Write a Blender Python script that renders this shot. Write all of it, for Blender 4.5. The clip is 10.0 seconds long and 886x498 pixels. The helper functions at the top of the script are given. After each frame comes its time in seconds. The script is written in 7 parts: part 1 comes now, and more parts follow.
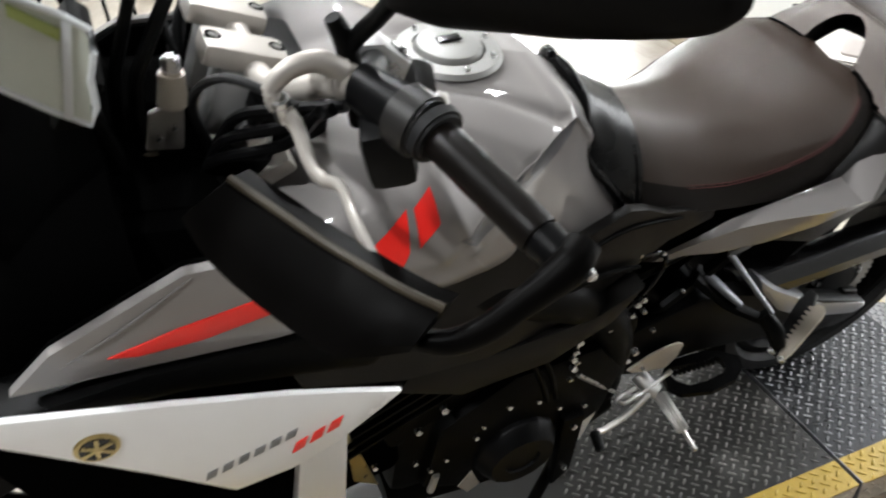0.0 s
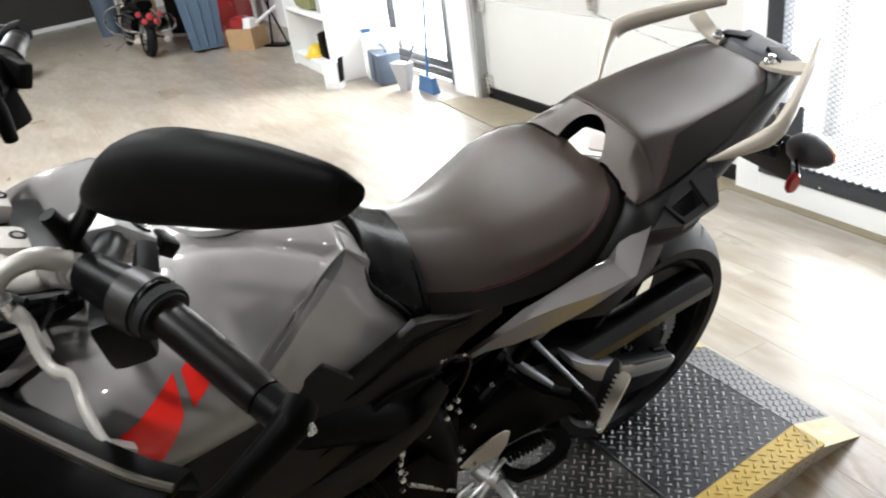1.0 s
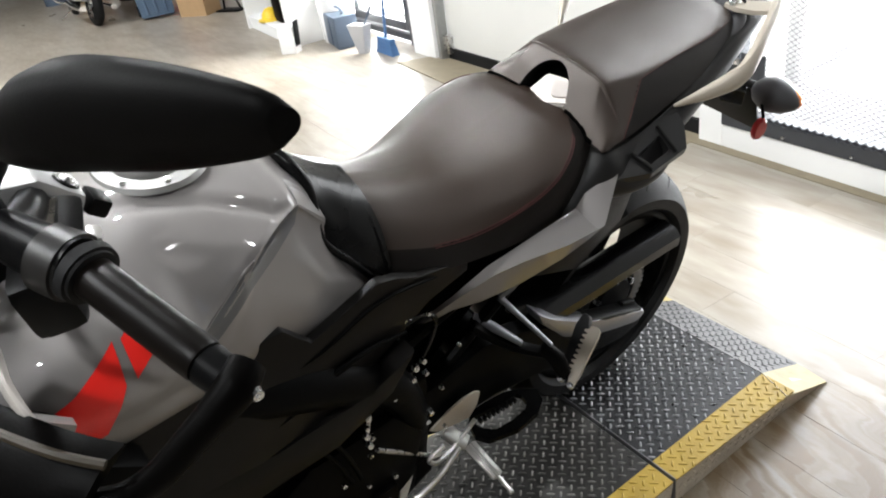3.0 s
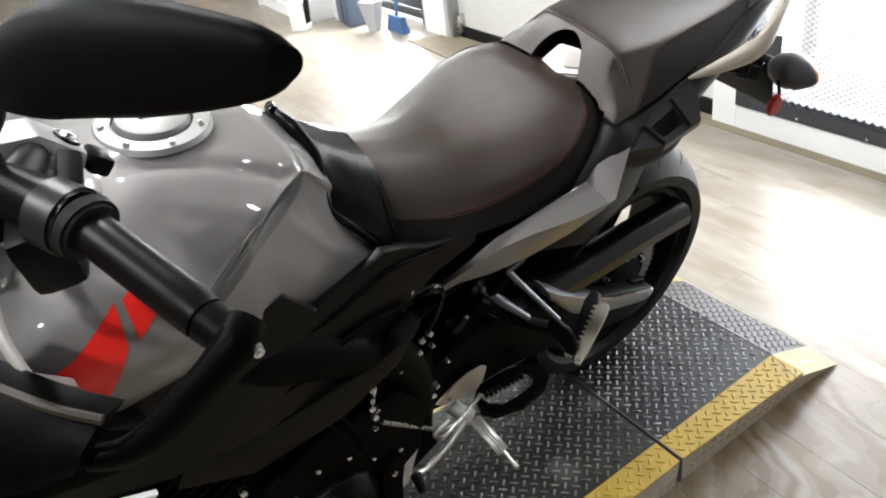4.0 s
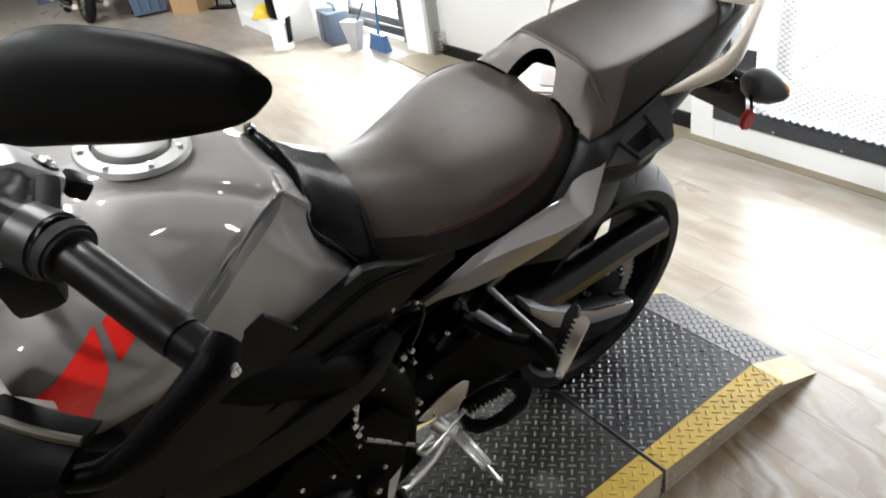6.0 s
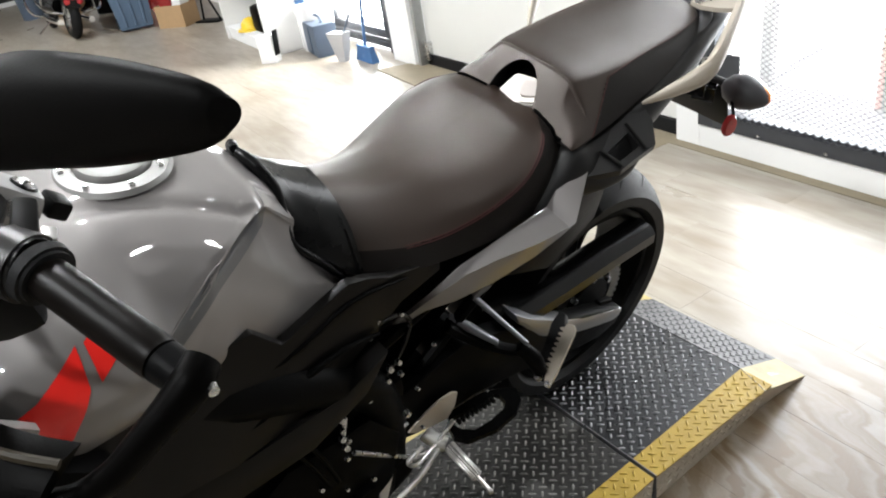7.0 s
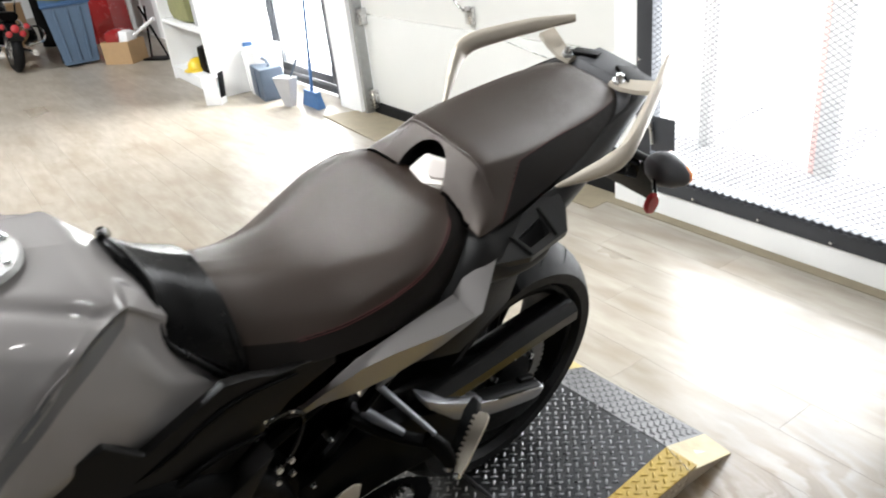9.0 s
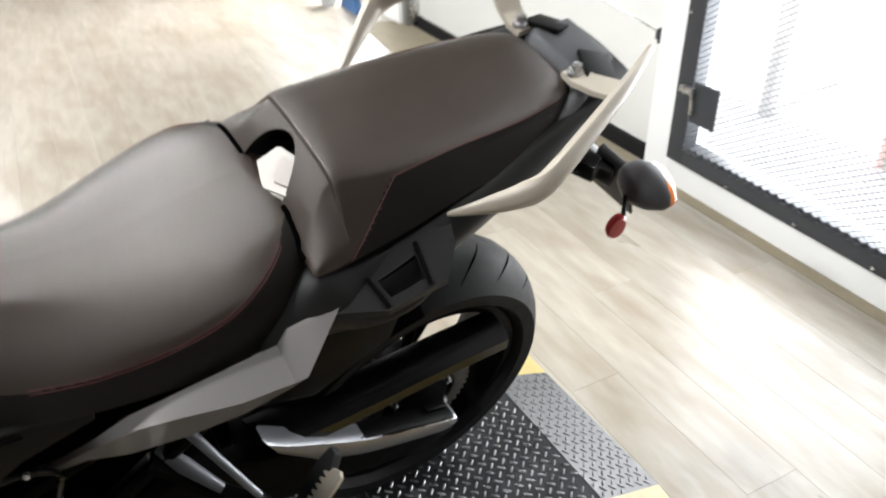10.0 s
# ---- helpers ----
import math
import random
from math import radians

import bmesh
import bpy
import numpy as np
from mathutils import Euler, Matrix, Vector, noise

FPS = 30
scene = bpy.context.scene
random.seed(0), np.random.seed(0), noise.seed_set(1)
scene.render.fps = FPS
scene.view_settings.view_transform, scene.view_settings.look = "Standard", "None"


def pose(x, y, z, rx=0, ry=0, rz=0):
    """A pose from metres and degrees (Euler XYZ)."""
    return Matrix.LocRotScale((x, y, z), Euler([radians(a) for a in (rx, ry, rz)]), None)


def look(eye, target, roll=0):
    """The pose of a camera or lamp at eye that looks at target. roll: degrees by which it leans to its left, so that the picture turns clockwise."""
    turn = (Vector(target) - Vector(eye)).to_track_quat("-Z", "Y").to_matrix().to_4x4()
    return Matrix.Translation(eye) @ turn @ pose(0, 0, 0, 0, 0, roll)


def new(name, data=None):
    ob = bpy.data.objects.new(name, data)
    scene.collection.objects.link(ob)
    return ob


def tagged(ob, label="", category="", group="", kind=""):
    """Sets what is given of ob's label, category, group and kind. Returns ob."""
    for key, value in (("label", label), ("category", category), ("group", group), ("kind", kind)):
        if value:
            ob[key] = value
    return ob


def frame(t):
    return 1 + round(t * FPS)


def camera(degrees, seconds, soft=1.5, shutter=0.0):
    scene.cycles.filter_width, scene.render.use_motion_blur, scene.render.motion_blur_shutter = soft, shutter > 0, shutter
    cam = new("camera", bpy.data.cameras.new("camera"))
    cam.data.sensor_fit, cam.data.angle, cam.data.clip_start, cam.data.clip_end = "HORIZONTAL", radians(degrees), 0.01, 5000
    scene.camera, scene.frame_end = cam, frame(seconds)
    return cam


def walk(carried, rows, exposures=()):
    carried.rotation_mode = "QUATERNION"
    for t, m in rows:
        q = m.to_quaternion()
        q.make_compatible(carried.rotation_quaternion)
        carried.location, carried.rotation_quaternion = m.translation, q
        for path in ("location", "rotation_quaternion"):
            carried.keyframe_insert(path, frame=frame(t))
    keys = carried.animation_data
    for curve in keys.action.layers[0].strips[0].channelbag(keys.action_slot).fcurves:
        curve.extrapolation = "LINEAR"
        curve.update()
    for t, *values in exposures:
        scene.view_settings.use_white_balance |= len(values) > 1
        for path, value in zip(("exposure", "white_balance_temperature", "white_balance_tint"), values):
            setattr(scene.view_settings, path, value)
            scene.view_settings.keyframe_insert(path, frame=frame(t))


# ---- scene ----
from mathutils.bvhtree import BVHTree

# ---------------------------------------------------------------- camera
cam = camera(60.67, 10.0, soft=2.0, shutter=0.3)
# seconds, x, y, z, heading (from +y towards -x), pitch, lean
ROWS = [
    (0, 1.0006, -1.3375, 1.3789, 64.70, -32.13, 4.62),
    (0.5, 1.0490, -1.2790, 1.4083, 58.40, -29.26, 7.86),
    (1, 1.0861, -1.2314, 1.4344, 53.64, -26.53, 8.29),
    (1.5, 1.0889, -1.2147, 1.4326, 49.73, -27.74, 8.90),
    (2, 1.0823, -1.2013, 1.4103, 49.75, -28.60, 9.30),
    (2.5, 1.0661, -1.1895, 1.3948, 50.10, -30.77, 10.71),
    (2.7, 1.0645, -1.1975, 1.3990, 50.70, -29.12, 10.08),
    (3.8, 1.0400, -1.2085, 1.3670, 51.30, -30.36, 7.70),
    (4, 1.0545, -1.2027, 1.3701, 52.23, -30.54, 8.87),
    (4.5, 1.0637, -1.2003, 1.3707, 51.53, -29.89, 9.23),
    (5, 1.0696, -1.1981, 1.3744, 51.32, -29.36, 9.52),
    (6.3, 1.0710, -1.2025, 1.3790, 50.77, -29.54, 9.05),
    (6.5, 1.0738, -1.2015, 1.3815, 51.44, -28.93, 10.36),
    (7, 1.0798, -1.1936, 1.3812, 50.05, -28.97, 9.81),
    (7.5, 1.0797, -1.1917, 1.3820, 50.02, -28.62, 9.69),
    (8, 1.0546, -1.1964, 1.3923, 47.13, -28.99, 8.81),
    (8.5, 1.0457, -1.2451, 1.4102, 39.86, -29.02, 7.96),
    (9, 1.0789, -1.0650, 1.4094, 45.89, -26.62, 6.81),
    (9.5, 1.1124, -0.8338, 1.4383, 46.57, -27.09, 6.85),
    (10, 1.0057, -0.6140, 1.3896, 51.69, -33.19, 1.43),
]


def eye_pose(x, y, z, heading, pitch, lean):
    h, p = radians(heading), radians(pitch)
    ahead = Vector((-math.sin(h) * math.cos(p), math.cos(h) * math.cos(p), math.sin(p)))
    return look((x, y, z), Vector((x, y, z)) + ahead, -lean)


walk(cam, [(r[0], eye_pose(*r[1:])) for r in ROWS], ((0.0, 0.56), (0.5, 0.43), (1.0, 0.38), (10.0, 0.38)))

# ---------------------------------------------------------------- light
world = bpy.data.worlds.new("world")
scene.world = world
world.use_nodes = True
wn = world.node_tree.nodes
sky = wn.new("ShaderNodeTexSky")
sky.sky_type, sky.sun_disc = "NISHITA", False
sky.sun_elevation, sky.sun_rotation = radians(75), radians(180)
wn["Background"].inputs["Strength"].default_value = 0.15
world.node_tree.links.new(sky.outputs[0], wn["Background"].inputs["Color"])


def area_lamp(name, m, sx, sy, power, colour=(1, 1, 1)):
    d = bpy.data.lights.new(name, "AREA")
    d.shape, d.size, d.size_y, d.energy, d.color = "RECTANGLE", sx, sy, power, colour
    ob = new(name, d)
    ob.matrix_world = m
    return ob


sun = new("sun", bpy.data.lights.new("sun", "SUN"))
sun.data.energy, sun.data.angle, sun.data.color = 4.8, radians(0.5), (1.0, 0.95, 0.88)
sun.matrix_world = look((0, -1.85, 7), (0, 0, 0))

# ---------------------------------------------------------------- materials


def material(name, colour, rough=0.5, metal=0.0, vary=0.12, scale=12.0, bump=0.05, bscale=120.0, coat=0.0, rvary=0.1, spec=0.5):
    """A surface with mottling at one scale and grain at a finer one."""
    m = bpy.data.materials.new(name)
    m.use_nodes = True
    nt = m.node_tree
    b = nt.nodes["Principled BSDF"]
    tc = nt.nodes.new("ShaderNodeTexCoord")
    n1 = nt.nodes.new("ShaderNodeTexNoise")
    n1.inputs["Scale"].default_value, n1.inputs["Detail"].default_value = scale, 6
    nt.links.new(tc.outputs["Object"], n1.inputs["Vector"])
    n2 = nt.nodes.new("ShaderNodeTexNoise")
    n2.inputs["Scale"].default_value, n2.inputs["Detail"].default_value = bscale, 3
    nt.links.new(tc.outputs["Object"], n2.inputs["Vector"])
    mix = nt.nodes.new("ShaderNodeMix")
    mix.data_type = "RGBA"
    nt.links.new(n1.outputs["Fac"], mix.inputs["Factor"])
    mix.inputs["A"].default_value = (*[c * (1 - vary) for c in colour], 1)
    mix.inputs["B"].default_value = (*[min(1, c * (1 + vary)) for c in colour], 1)
    nt.links.new(mix.outputs["Result"], b.inputs["Base Color"])
    mr = nt.nodes.new("ShaderNodeMapRange")
    mr.inputs["To Min"].default_value, mr.inputs["To Max"].default_value = max(0.02, rough - rvary), min(1, rough + rvary)
    nt.links.new(n1.outputs["Fac"], mr.inputs["Value"])
    nt.links.new(mr.outputs["Result"], b.inputs["Roughness"])
    b.inputs["Metallic"].default_value = metal
    b.inputs["Specular IOR Level"].default_value = spec
    b.inputs["Coat Weight"].default_value = coat
    b.inputs["Coat Roughness"].default_value = 0.03
    if bump:
        bp = nt.nodes.new("ShaderNodeBump")
        bp.inputs["Strength"].default_value, bp.inputs["Distance"].default_value = bump, 0.002
        nt.links.new(n2.outputs["Fac"], bp.inputs["Height"])
        nt.links.new(bp.outputs["Normal"], b.inputs["Normal"])
    return m


def glow(name, colour, strength):
    m = bpy.data.materials.new(name)
    m.use_nodes = True
    nt = m.node_tree
    nt.nodes.remove(nt.nodes["Principled BSDF"])
    e = nt.nodes.new("ShaderNodeEmission")
    e.inputs["Color"].default_value, e.inputs["Strength"].default_value = (*colour, 1), strength
    nt.links.new(e.outputs[0], nt.nodes["Material Output"].inputs["Surface"])
    return m


def glass_material(name, colour=(1, 1, 1), rough=0.02):
    m = bpy.data.materials.new(name)
    m.use_nodes = True
    b = m.node_tree.nodes["Principled BSDF"]
    b.inputs["Base Color"].default_value = (*colour, 1)
    b.inputs["Transmission Weight"].default_value, b.inputs["Roughness"].default_value = 1.0, rough
    b.inputs["IOR"].default_value = 1.45
    return m


PAINT = material("grey_paint", (0.198, 0.186, 0.180), 0.5, 0.2, 0.03, 4, 0.0, 900, coat=1.0, rvary=0.02, spec=0.15)
PADGLOSS = material("satin_black_cover", (0.0035, 0.0035, 0.0036), 0.27, 0, 0.1, 20, 0.03, 600, rvary=0.05, spec=0.14)
RECESS = material("recess_black", (0.003, 0.003, 0.003), 0.6, 0, 0.2, 30, 0.0, spec=0.1)
PALE = material("pale_cast_alloy", (0.36, 0.335, 0.305), 0.45, 0.3, 0.06, 25, 0.1, 500)
PLASTIC = material("black_plastic", (0.0026, 0.0026, 0.0028), 0.36, 0, 0.2, 25, 0.12, 700, rvary=0.08, spec=0.08)
MATTE = material("matte_black_plastic", (0.0028, 0.0026, 0.0025), 0.5, 0, 0.25, 30, 0.08, 500, spec=0.045)
TAILGREY = material("dark_grey_tail_plastic", (0.0075, 0.0072, 0.0072), 0.48, 0, 0.15, 30, 0.1, 600, spec=0.3)
COVER = material("satin_black_cover_plastic", (0.0062, 0.0057, 0.0053), 0.38, 0, 0.2, 25, 0.1, 600, spec=0.12)
RACKGREY = material("charcoal_plastic", (0.06, 0.06, 0.064), 0.5, 0, 0.15, 30, 0.1, 500, spec=0.3)
GLOSSBLACK = material("gloss_black", (0.003, 0.003, 0.0032), 0.22, 0, 0.1, 20, 0.0, spec=0.3)
BLACKMETAL = material("black_engine_metal", (0.0026, 0.0026, 0.0026), 0.4, 0.0, 0.3, 30, 0.15, 400, spec=0.035)
RUBBER = material("rubber", (0.009, 0.009, 0.0095), 0.6, 0, 0.3, 40, 0.25, 300, spec=0.2)
GRIP = material("grip_rubber", (0.0035, 0.0026, 0.0021), 0.40, 0, 0.2, 40, 0.025, 300, spec=0.13)
RIMGREY = material("worn_edge_plastic", (0.026, 0.020, 0.012), 0.5, 0, 0.2, 30, 0.1, 400, spec=0.3)
# pale colour of the bright view seen through the screen
SCREENVIEW = material("pale_screen_view", (0.50, 0.53, 0.47), 0.25, 0, 0.12, 6, 0, spec=0.5)
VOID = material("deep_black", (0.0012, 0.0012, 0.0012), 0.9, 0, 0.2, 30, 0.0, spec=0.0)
SEAT = material("seat_cover", (0.0180, 0.0106, 0.0074), 0.33, 0, 0.08, 14, 0.3, 1500, rvary=0.04, spec=0.7)
SEAT.node_tree.nodes["Principled BSDF"].inputs["Specular Tint"].default_value = (1.0, 0.93, 0.87, 1)
# darker copy of the seat cover, for the shaded sides
SEATSHADE = material("seat_side_shade", (0.0075, 0.006, 0.0052), 0.45, 0, 0.1, 14, 0.3, 1500, spec=0.16)
SILVER = material("cast_aluminium", (0.55, 0.54, 0.52), 0.38, 0.9, 0.1, 40, 0.1, 500)
SWING = material("swingarm_paint", (0.27, 0.275, 0.295), 0.33, 0.6, 0.08, 20, 0.05, 500, coat=0.3)
BRACKET = material("bracket_alloy", (0.17, 0.175, 0.19), 0.36, 0.6, 0.08, 20, 0.05, 500)
CHAMPAGNE = material("champagne_metal", (0.42, 0.375, 0.31), 0.42, 0.12, 0.06, 20, 0.05, 700)
STEEL = material("steel", (0.6, 0.6, 0.6), 0.28, 1.0, 0.1, 60, 0.05, 500)
DARKSTEEL = material("oily_steel", (0.13, 0.125, 0.12), 0.4, 0.9, 0.3, 60, 0.1, 500)
CHROME = material("chrome", (0.8, 0.8, 0.8), 0.1, 1.0, 0.03, 30, 0)
RED = material("red_decal", (0.85, 0.016, 0.01), 0.4, 0, 0.05, 20, 0, coat=0.15)
WHITEPAINT = material("white_paint", (0.85, 0.85, 0.85), 0.25, 0, 0.03, 6, 0, coat=0.5)
GOLD = material("gold_badge", (0.45, 0.36, 0.17), 0.3, 0.9, 0.1, 60, 0)
STITCH = material("red_thread", (0.065, 0.016, 0.014), 0.7, 0, 0.2, 200, 0)
ORANGE = material("orange_lens", (0.85, 0.22, 0.03), 0.2, 0, 0.05, 30, 0, coat=0.5)
REDLENS = material("red_reflector", (0.45, 0.03, 0.035), 0.22, 0, 0.2, 200, 0.1, 900, coat=0.5)
CLEAR = glass_material("clear_plastic", (0.9, 0.92, 0.9), 0.05)

# ---------------------------------------------------------------- building blocks


def link_mesh(name, bm, mat, smooth=True, angle=40):
    bmesh.ops.recalc_face_normals(bm, faces=bm.faces)
    me = bpy.data.meshes.new(name)
    for f in bm.faces:
        f.smooth = smooth
    if smooth:
        for e in bm.edges:
            if len(e.link_faces) == 2 and e.calc_face_angle(0) > radians(angle):
                e.smooth = False
    bm.to_mesh(me)
    bm.free()
    for one in mat if isinstance(mat, (list, tuple)) else [mat]:
        me.materials.append(one)
    return new(name, me)


def part(name, bm, mat, parent=None, label="", smooth=True, angle=40):
    ob = link_mesh(name, bm, mat, smooth, angle)
    ob.parent = parent
    return tagged(ob, label)


def thing(name, m=None, label="", category="", group="", kind=""):
    ob = new(name)
    ob.empty_display_size = 0.1
    if m is not None:
        ob.matrix_world = m
    return tagged(ob, label, category, group, kind)


def box(bm, centre, size, turn=None, bevel=0.0):
    r = bmesh.ops.create_cube(bm, size=1.0)
    m = Matrix.Translation(centre) @ (turn.to_4x4() if turn else Matrix()) @ Matrix.Diagonal((*size, 1))
    bmesh.ops.transform(bm, matrix=m, verts=r["verts"])
    if bevel:
        es = list({e for v in r["verts"] for e in v.link_edges})
        bmesh.ops.bevel(bm, geom=es, offset=bevel, segments=2, affect="EDGES", profile=0.6)
    return bm


def boxed(centre, size, turn=None, bevel=0.0):
    return box(bmesh.new(), centre, size, turn, bevel)


def turn(rx=0, ry=0, rz=0):
    return Euler((radians(rx), radians(ry), radians(rz))).to_matrix()


def rod(bm, a, b, r, r2=None, n=14, bevel=0.0):
    a, b = Vector(a), Vector(b)
    d = b - a
    m = Matrix.Translation((a + b) / 2) @ d.to_track_quat("Z", "Y").to_matrix().to_4x4()
    res = bmesh.ops.create_cone(bm, cap_ends=True, segments=n, radius1=r, radius2=r if r2 is None else r2, depth=d.length, matrix=m)
    if bevel:
        es = [e for e in {e for v in res["verts"] for e in v.link_edges} if any(len(f.verts) > 4 for f in e.link_faces)]
        bmesh.ops.bevel(bm, geom=es, offset=bevel, segments=2, affect="EDGES")
    return bm


def rodded(a, b, r, r2=None, n=14, bevel=0.0):
    return rod(bmesh.new(), a, b, r, r2, n, bevel)


def spline(pts, n):
    """Catmull-Rom through the points, n steps a span."""
    pts = [Vector(p) for p in pts]
    out = []
    for i in range(len(pts) - 1):
        p0, p1, p2, p3 = pts[max(0, i - 1)], pts[i], pts[i + 1], pts[min(len(pts) - 1, i + 2)]
        for k in range(n):
            t = k / n
            out.append(0.5 * (2 * p1 + (p2 - p0) * t + (2 * p0 - 5 * p1 + 4 * p2 - p3) * t * t + (3 * p1 - p0 - 3 * p2 + p3) * t ** 3))
    out.append(pts[-1])
    return out


def tube(bm, pts, r, n=12, steps=6, flat=1.0, up=(0, 0, 1)):
    """A pipe along a smooth line; r may be a list, flat squashes it along up."""
    line = spline(pts, steps) if steps > 1 else [Vector(p) for p in pts]
    rs = r if isinstance(r, (list, tuple)) else [r] * len(pts)
    rings = []
    for i, p in enumerate(line):
        d = (line[min(i + 1, len(line) - 1)] - line[max(i - 1, 0)]).normalized()
        side = d.cross(Vector(up))
        side = side.normalized() if side.length > 1e-5 else Vector((1, 0, 0))
        top = side.cross(d)
        f = i / max(1, len(line) - 1) * (len(rs) - 1)
        k = min(int(f), len(rs) - 2) if len(rs) > 1 else 0
        rad = rs[k] + (rs[min(k + 1, len(rs) - 1)] - rs[k]) * (f - k)
        rings.append([bm.verts.new(p + side * math.cos(a) * rad + top * math.sin(a) * rad * flat) for a in [j * math.tau / n for j in range(n)]])
    for a, b in zip(rings, rings[1:]):
        for j in range(n):
            bm.faces.new((a[j], a[(j + 1) % n], b[(j + 1) % n], b[j]))
    bm.faces.new(rings[0])
    bm.faces.new(rings[-1][::-1])
    return bm


def tubed(pts, r, n=12, steps=6, flat=1.0, up=(0, 0, 1)):
    return tube(bmesh.new(), pts, r, n, steps, flat, up)


def plate(outline, x0, x1, bevel=0.003, shift=None):
    """A side panel: an outline in (y, z), thick from x0 to x1; shift(y, z) moves it sideways."""
    bm = bmesh.new()
    lo = [bm.verts.new((x0 + (shift(y, z) if shift else 0), y, z)) for y, z in outline]
    hi = [bm.verts.new((x1 + (shift(y, z) if shift else 0), y, z)) for y, z in outline]
    bm.faces.new(lo)
    top = bm.faces.new(hi)
    n = len(lo)
    for i in range(n):
        bm.faces.new((lo[i], lo[(i + 1) % n], hi[(i + 1) % n], hi[i]))
    bmesh.ops.recalc_face_normals(bm, faces=bm.faces)
    if bevel:
        bmesh.ops.bevel(bm, geom=list(bm.edges), offset=bevel, segments=2, affect="EDGES", profile=0.6)
    big = [f for f in bm.faces if len(f.verts) > 4]
    bmesh.ops.triangulate(bm, faces=big)
    return bm


def loft(sections, nv=6, nu=5, closed_ends=True, both=True):
    """A body of sections (y, [(x, z), ...]) from the crown down to the hem, smooth both ways, mirrored in x."""
    rows = []
    for y, prof in sections:
        rows.append([Vector((x, y, z)) for x, z in prof])
    rows = [spline(r, nu) for r in rows]
    cols = [spline(c, nv) for c in zip(*rows)]
    grid = list(zip(*cols))
    bm = bmesh.new()
    n = len(grid[0])
    rings = []
    for row in grid:
        left = [bm.verts.new(p) for p in row]
        if both:
            right = [left[0]] if abs(row[0].x) < 1e-6 else [bm.verts.new((-row[0].x, row[0].y, row[0].z))]
            right += [bm.verts.new((-p.x, p.y, p.z)) for p in row[1:]]
            rings.append(right[:0:-1] + left)
        else:
            rings.append(left)
    for a, b in zip(rings, rings[1:]):
        for i in range(len(a) - 1):
            bm.faces.new((a[i], a[i + 1], b[i + 1], b[i]))
        if both:
            bm.faces.new((a[-1], a[0], b[0], b[-1]))
    if closed_ends and both:
        bm.faces.new(rings[0])
        bm.faces.new(rings[-1][::-1])
    return bm


def lathe(profile, axis_m, n=48):
    """Turns a profile of (radius, along) round the local z of axis_m."""
    bm = bmesh.new()
    rings = []
    for r, h in profile:
        rings.append([bm.verts.new(axis_m @ Vector((r * math.cos(j * math.tau / n), r * math.sin(j * math.tau / n), h))) for j in range(n)])
    for a, b in zip(rings, rings[1:]):
        for j in range(n):
            bm.faces.new((a[j], a[(j + 1) % n], b[(j + 1) % n], b[j]))
    return bm


def ring_lathe(profile, axis_m, n=48):
    bm = lathe(list(profile) + [profile[0]], axis_m, n)
    bmesh.ops.remove_doubles(bm, verts=bm.verts, dist=1e-6)
    return bm


SIDEWAYS = pose(0, 0, 0, 0, 90, 0)     # local z becomes +x


def bolt_mesh(r, h):
    bm = bmesh.new()
    bmesh.ops.create_cone(bm, cap_ends=True, segments=10, radius1=r, radius2=r * 0.85, depth=h)
    bmesh.ops.create_cone(bm, cap_ends=True, segments=6, radius1=r * 0.5, radius2=r * 0.45, depth=h * 1.25)
    me = bpy.data.meshes.new("bolt")
    bm.to_mesh(me)
    bm.free()
    return me


BOLT = bolt_mesh(0.0055, 0.008)
BOLT.materials.append(STEEL)


def bolt(parent, at, axis=(1, 0, 0), size=1.0, label=""):
    ob = new("bolt", BOLT)
    ob.parent = parent
    ob.matrix_local = Matrix.Translation(at) @ Vector(axis).to_track_quat("Z", "Y").to_matrix().to_4x4() @ Matrix.Scale(size, 4)
    return tagged(ob, label)


# ---------------------------------------------------------------- the room
# the window wall runs at a slant: s metres along it from its start, d metres outwards, z up
WALL_TURN = radians(11.5)
WALL = Matrix.Translation((-0.18, 1.59, 0)) @ Matrix.Rotation(math.pi - WALL_TURN, 4, "Z")


def on_wall(s, d, z):
    """s runs to the pillar, d out of the room."""
    return WALL @ Vector((s, -d, z))


def wall_box(bm, s0, s1, d0, d1, z0, z1, bevel=0.0):
    b = boxed(((s0 + s1) / 2, -(d0 + d1) / 2, (z0 + z1) / 2), (abs(s1 - s0), abs(d1 - d0), z1 - z0), None, bevel)
    bmesh.ops.transform(b, matrix=WALL, verts=b.verts)
    me = bpy.data.meshes.new("tmp")
    b.to_mesh(me)
    b.free()
    bm.from_mesh(me)
    bpy.data.meshes.remove(me)
    return bm


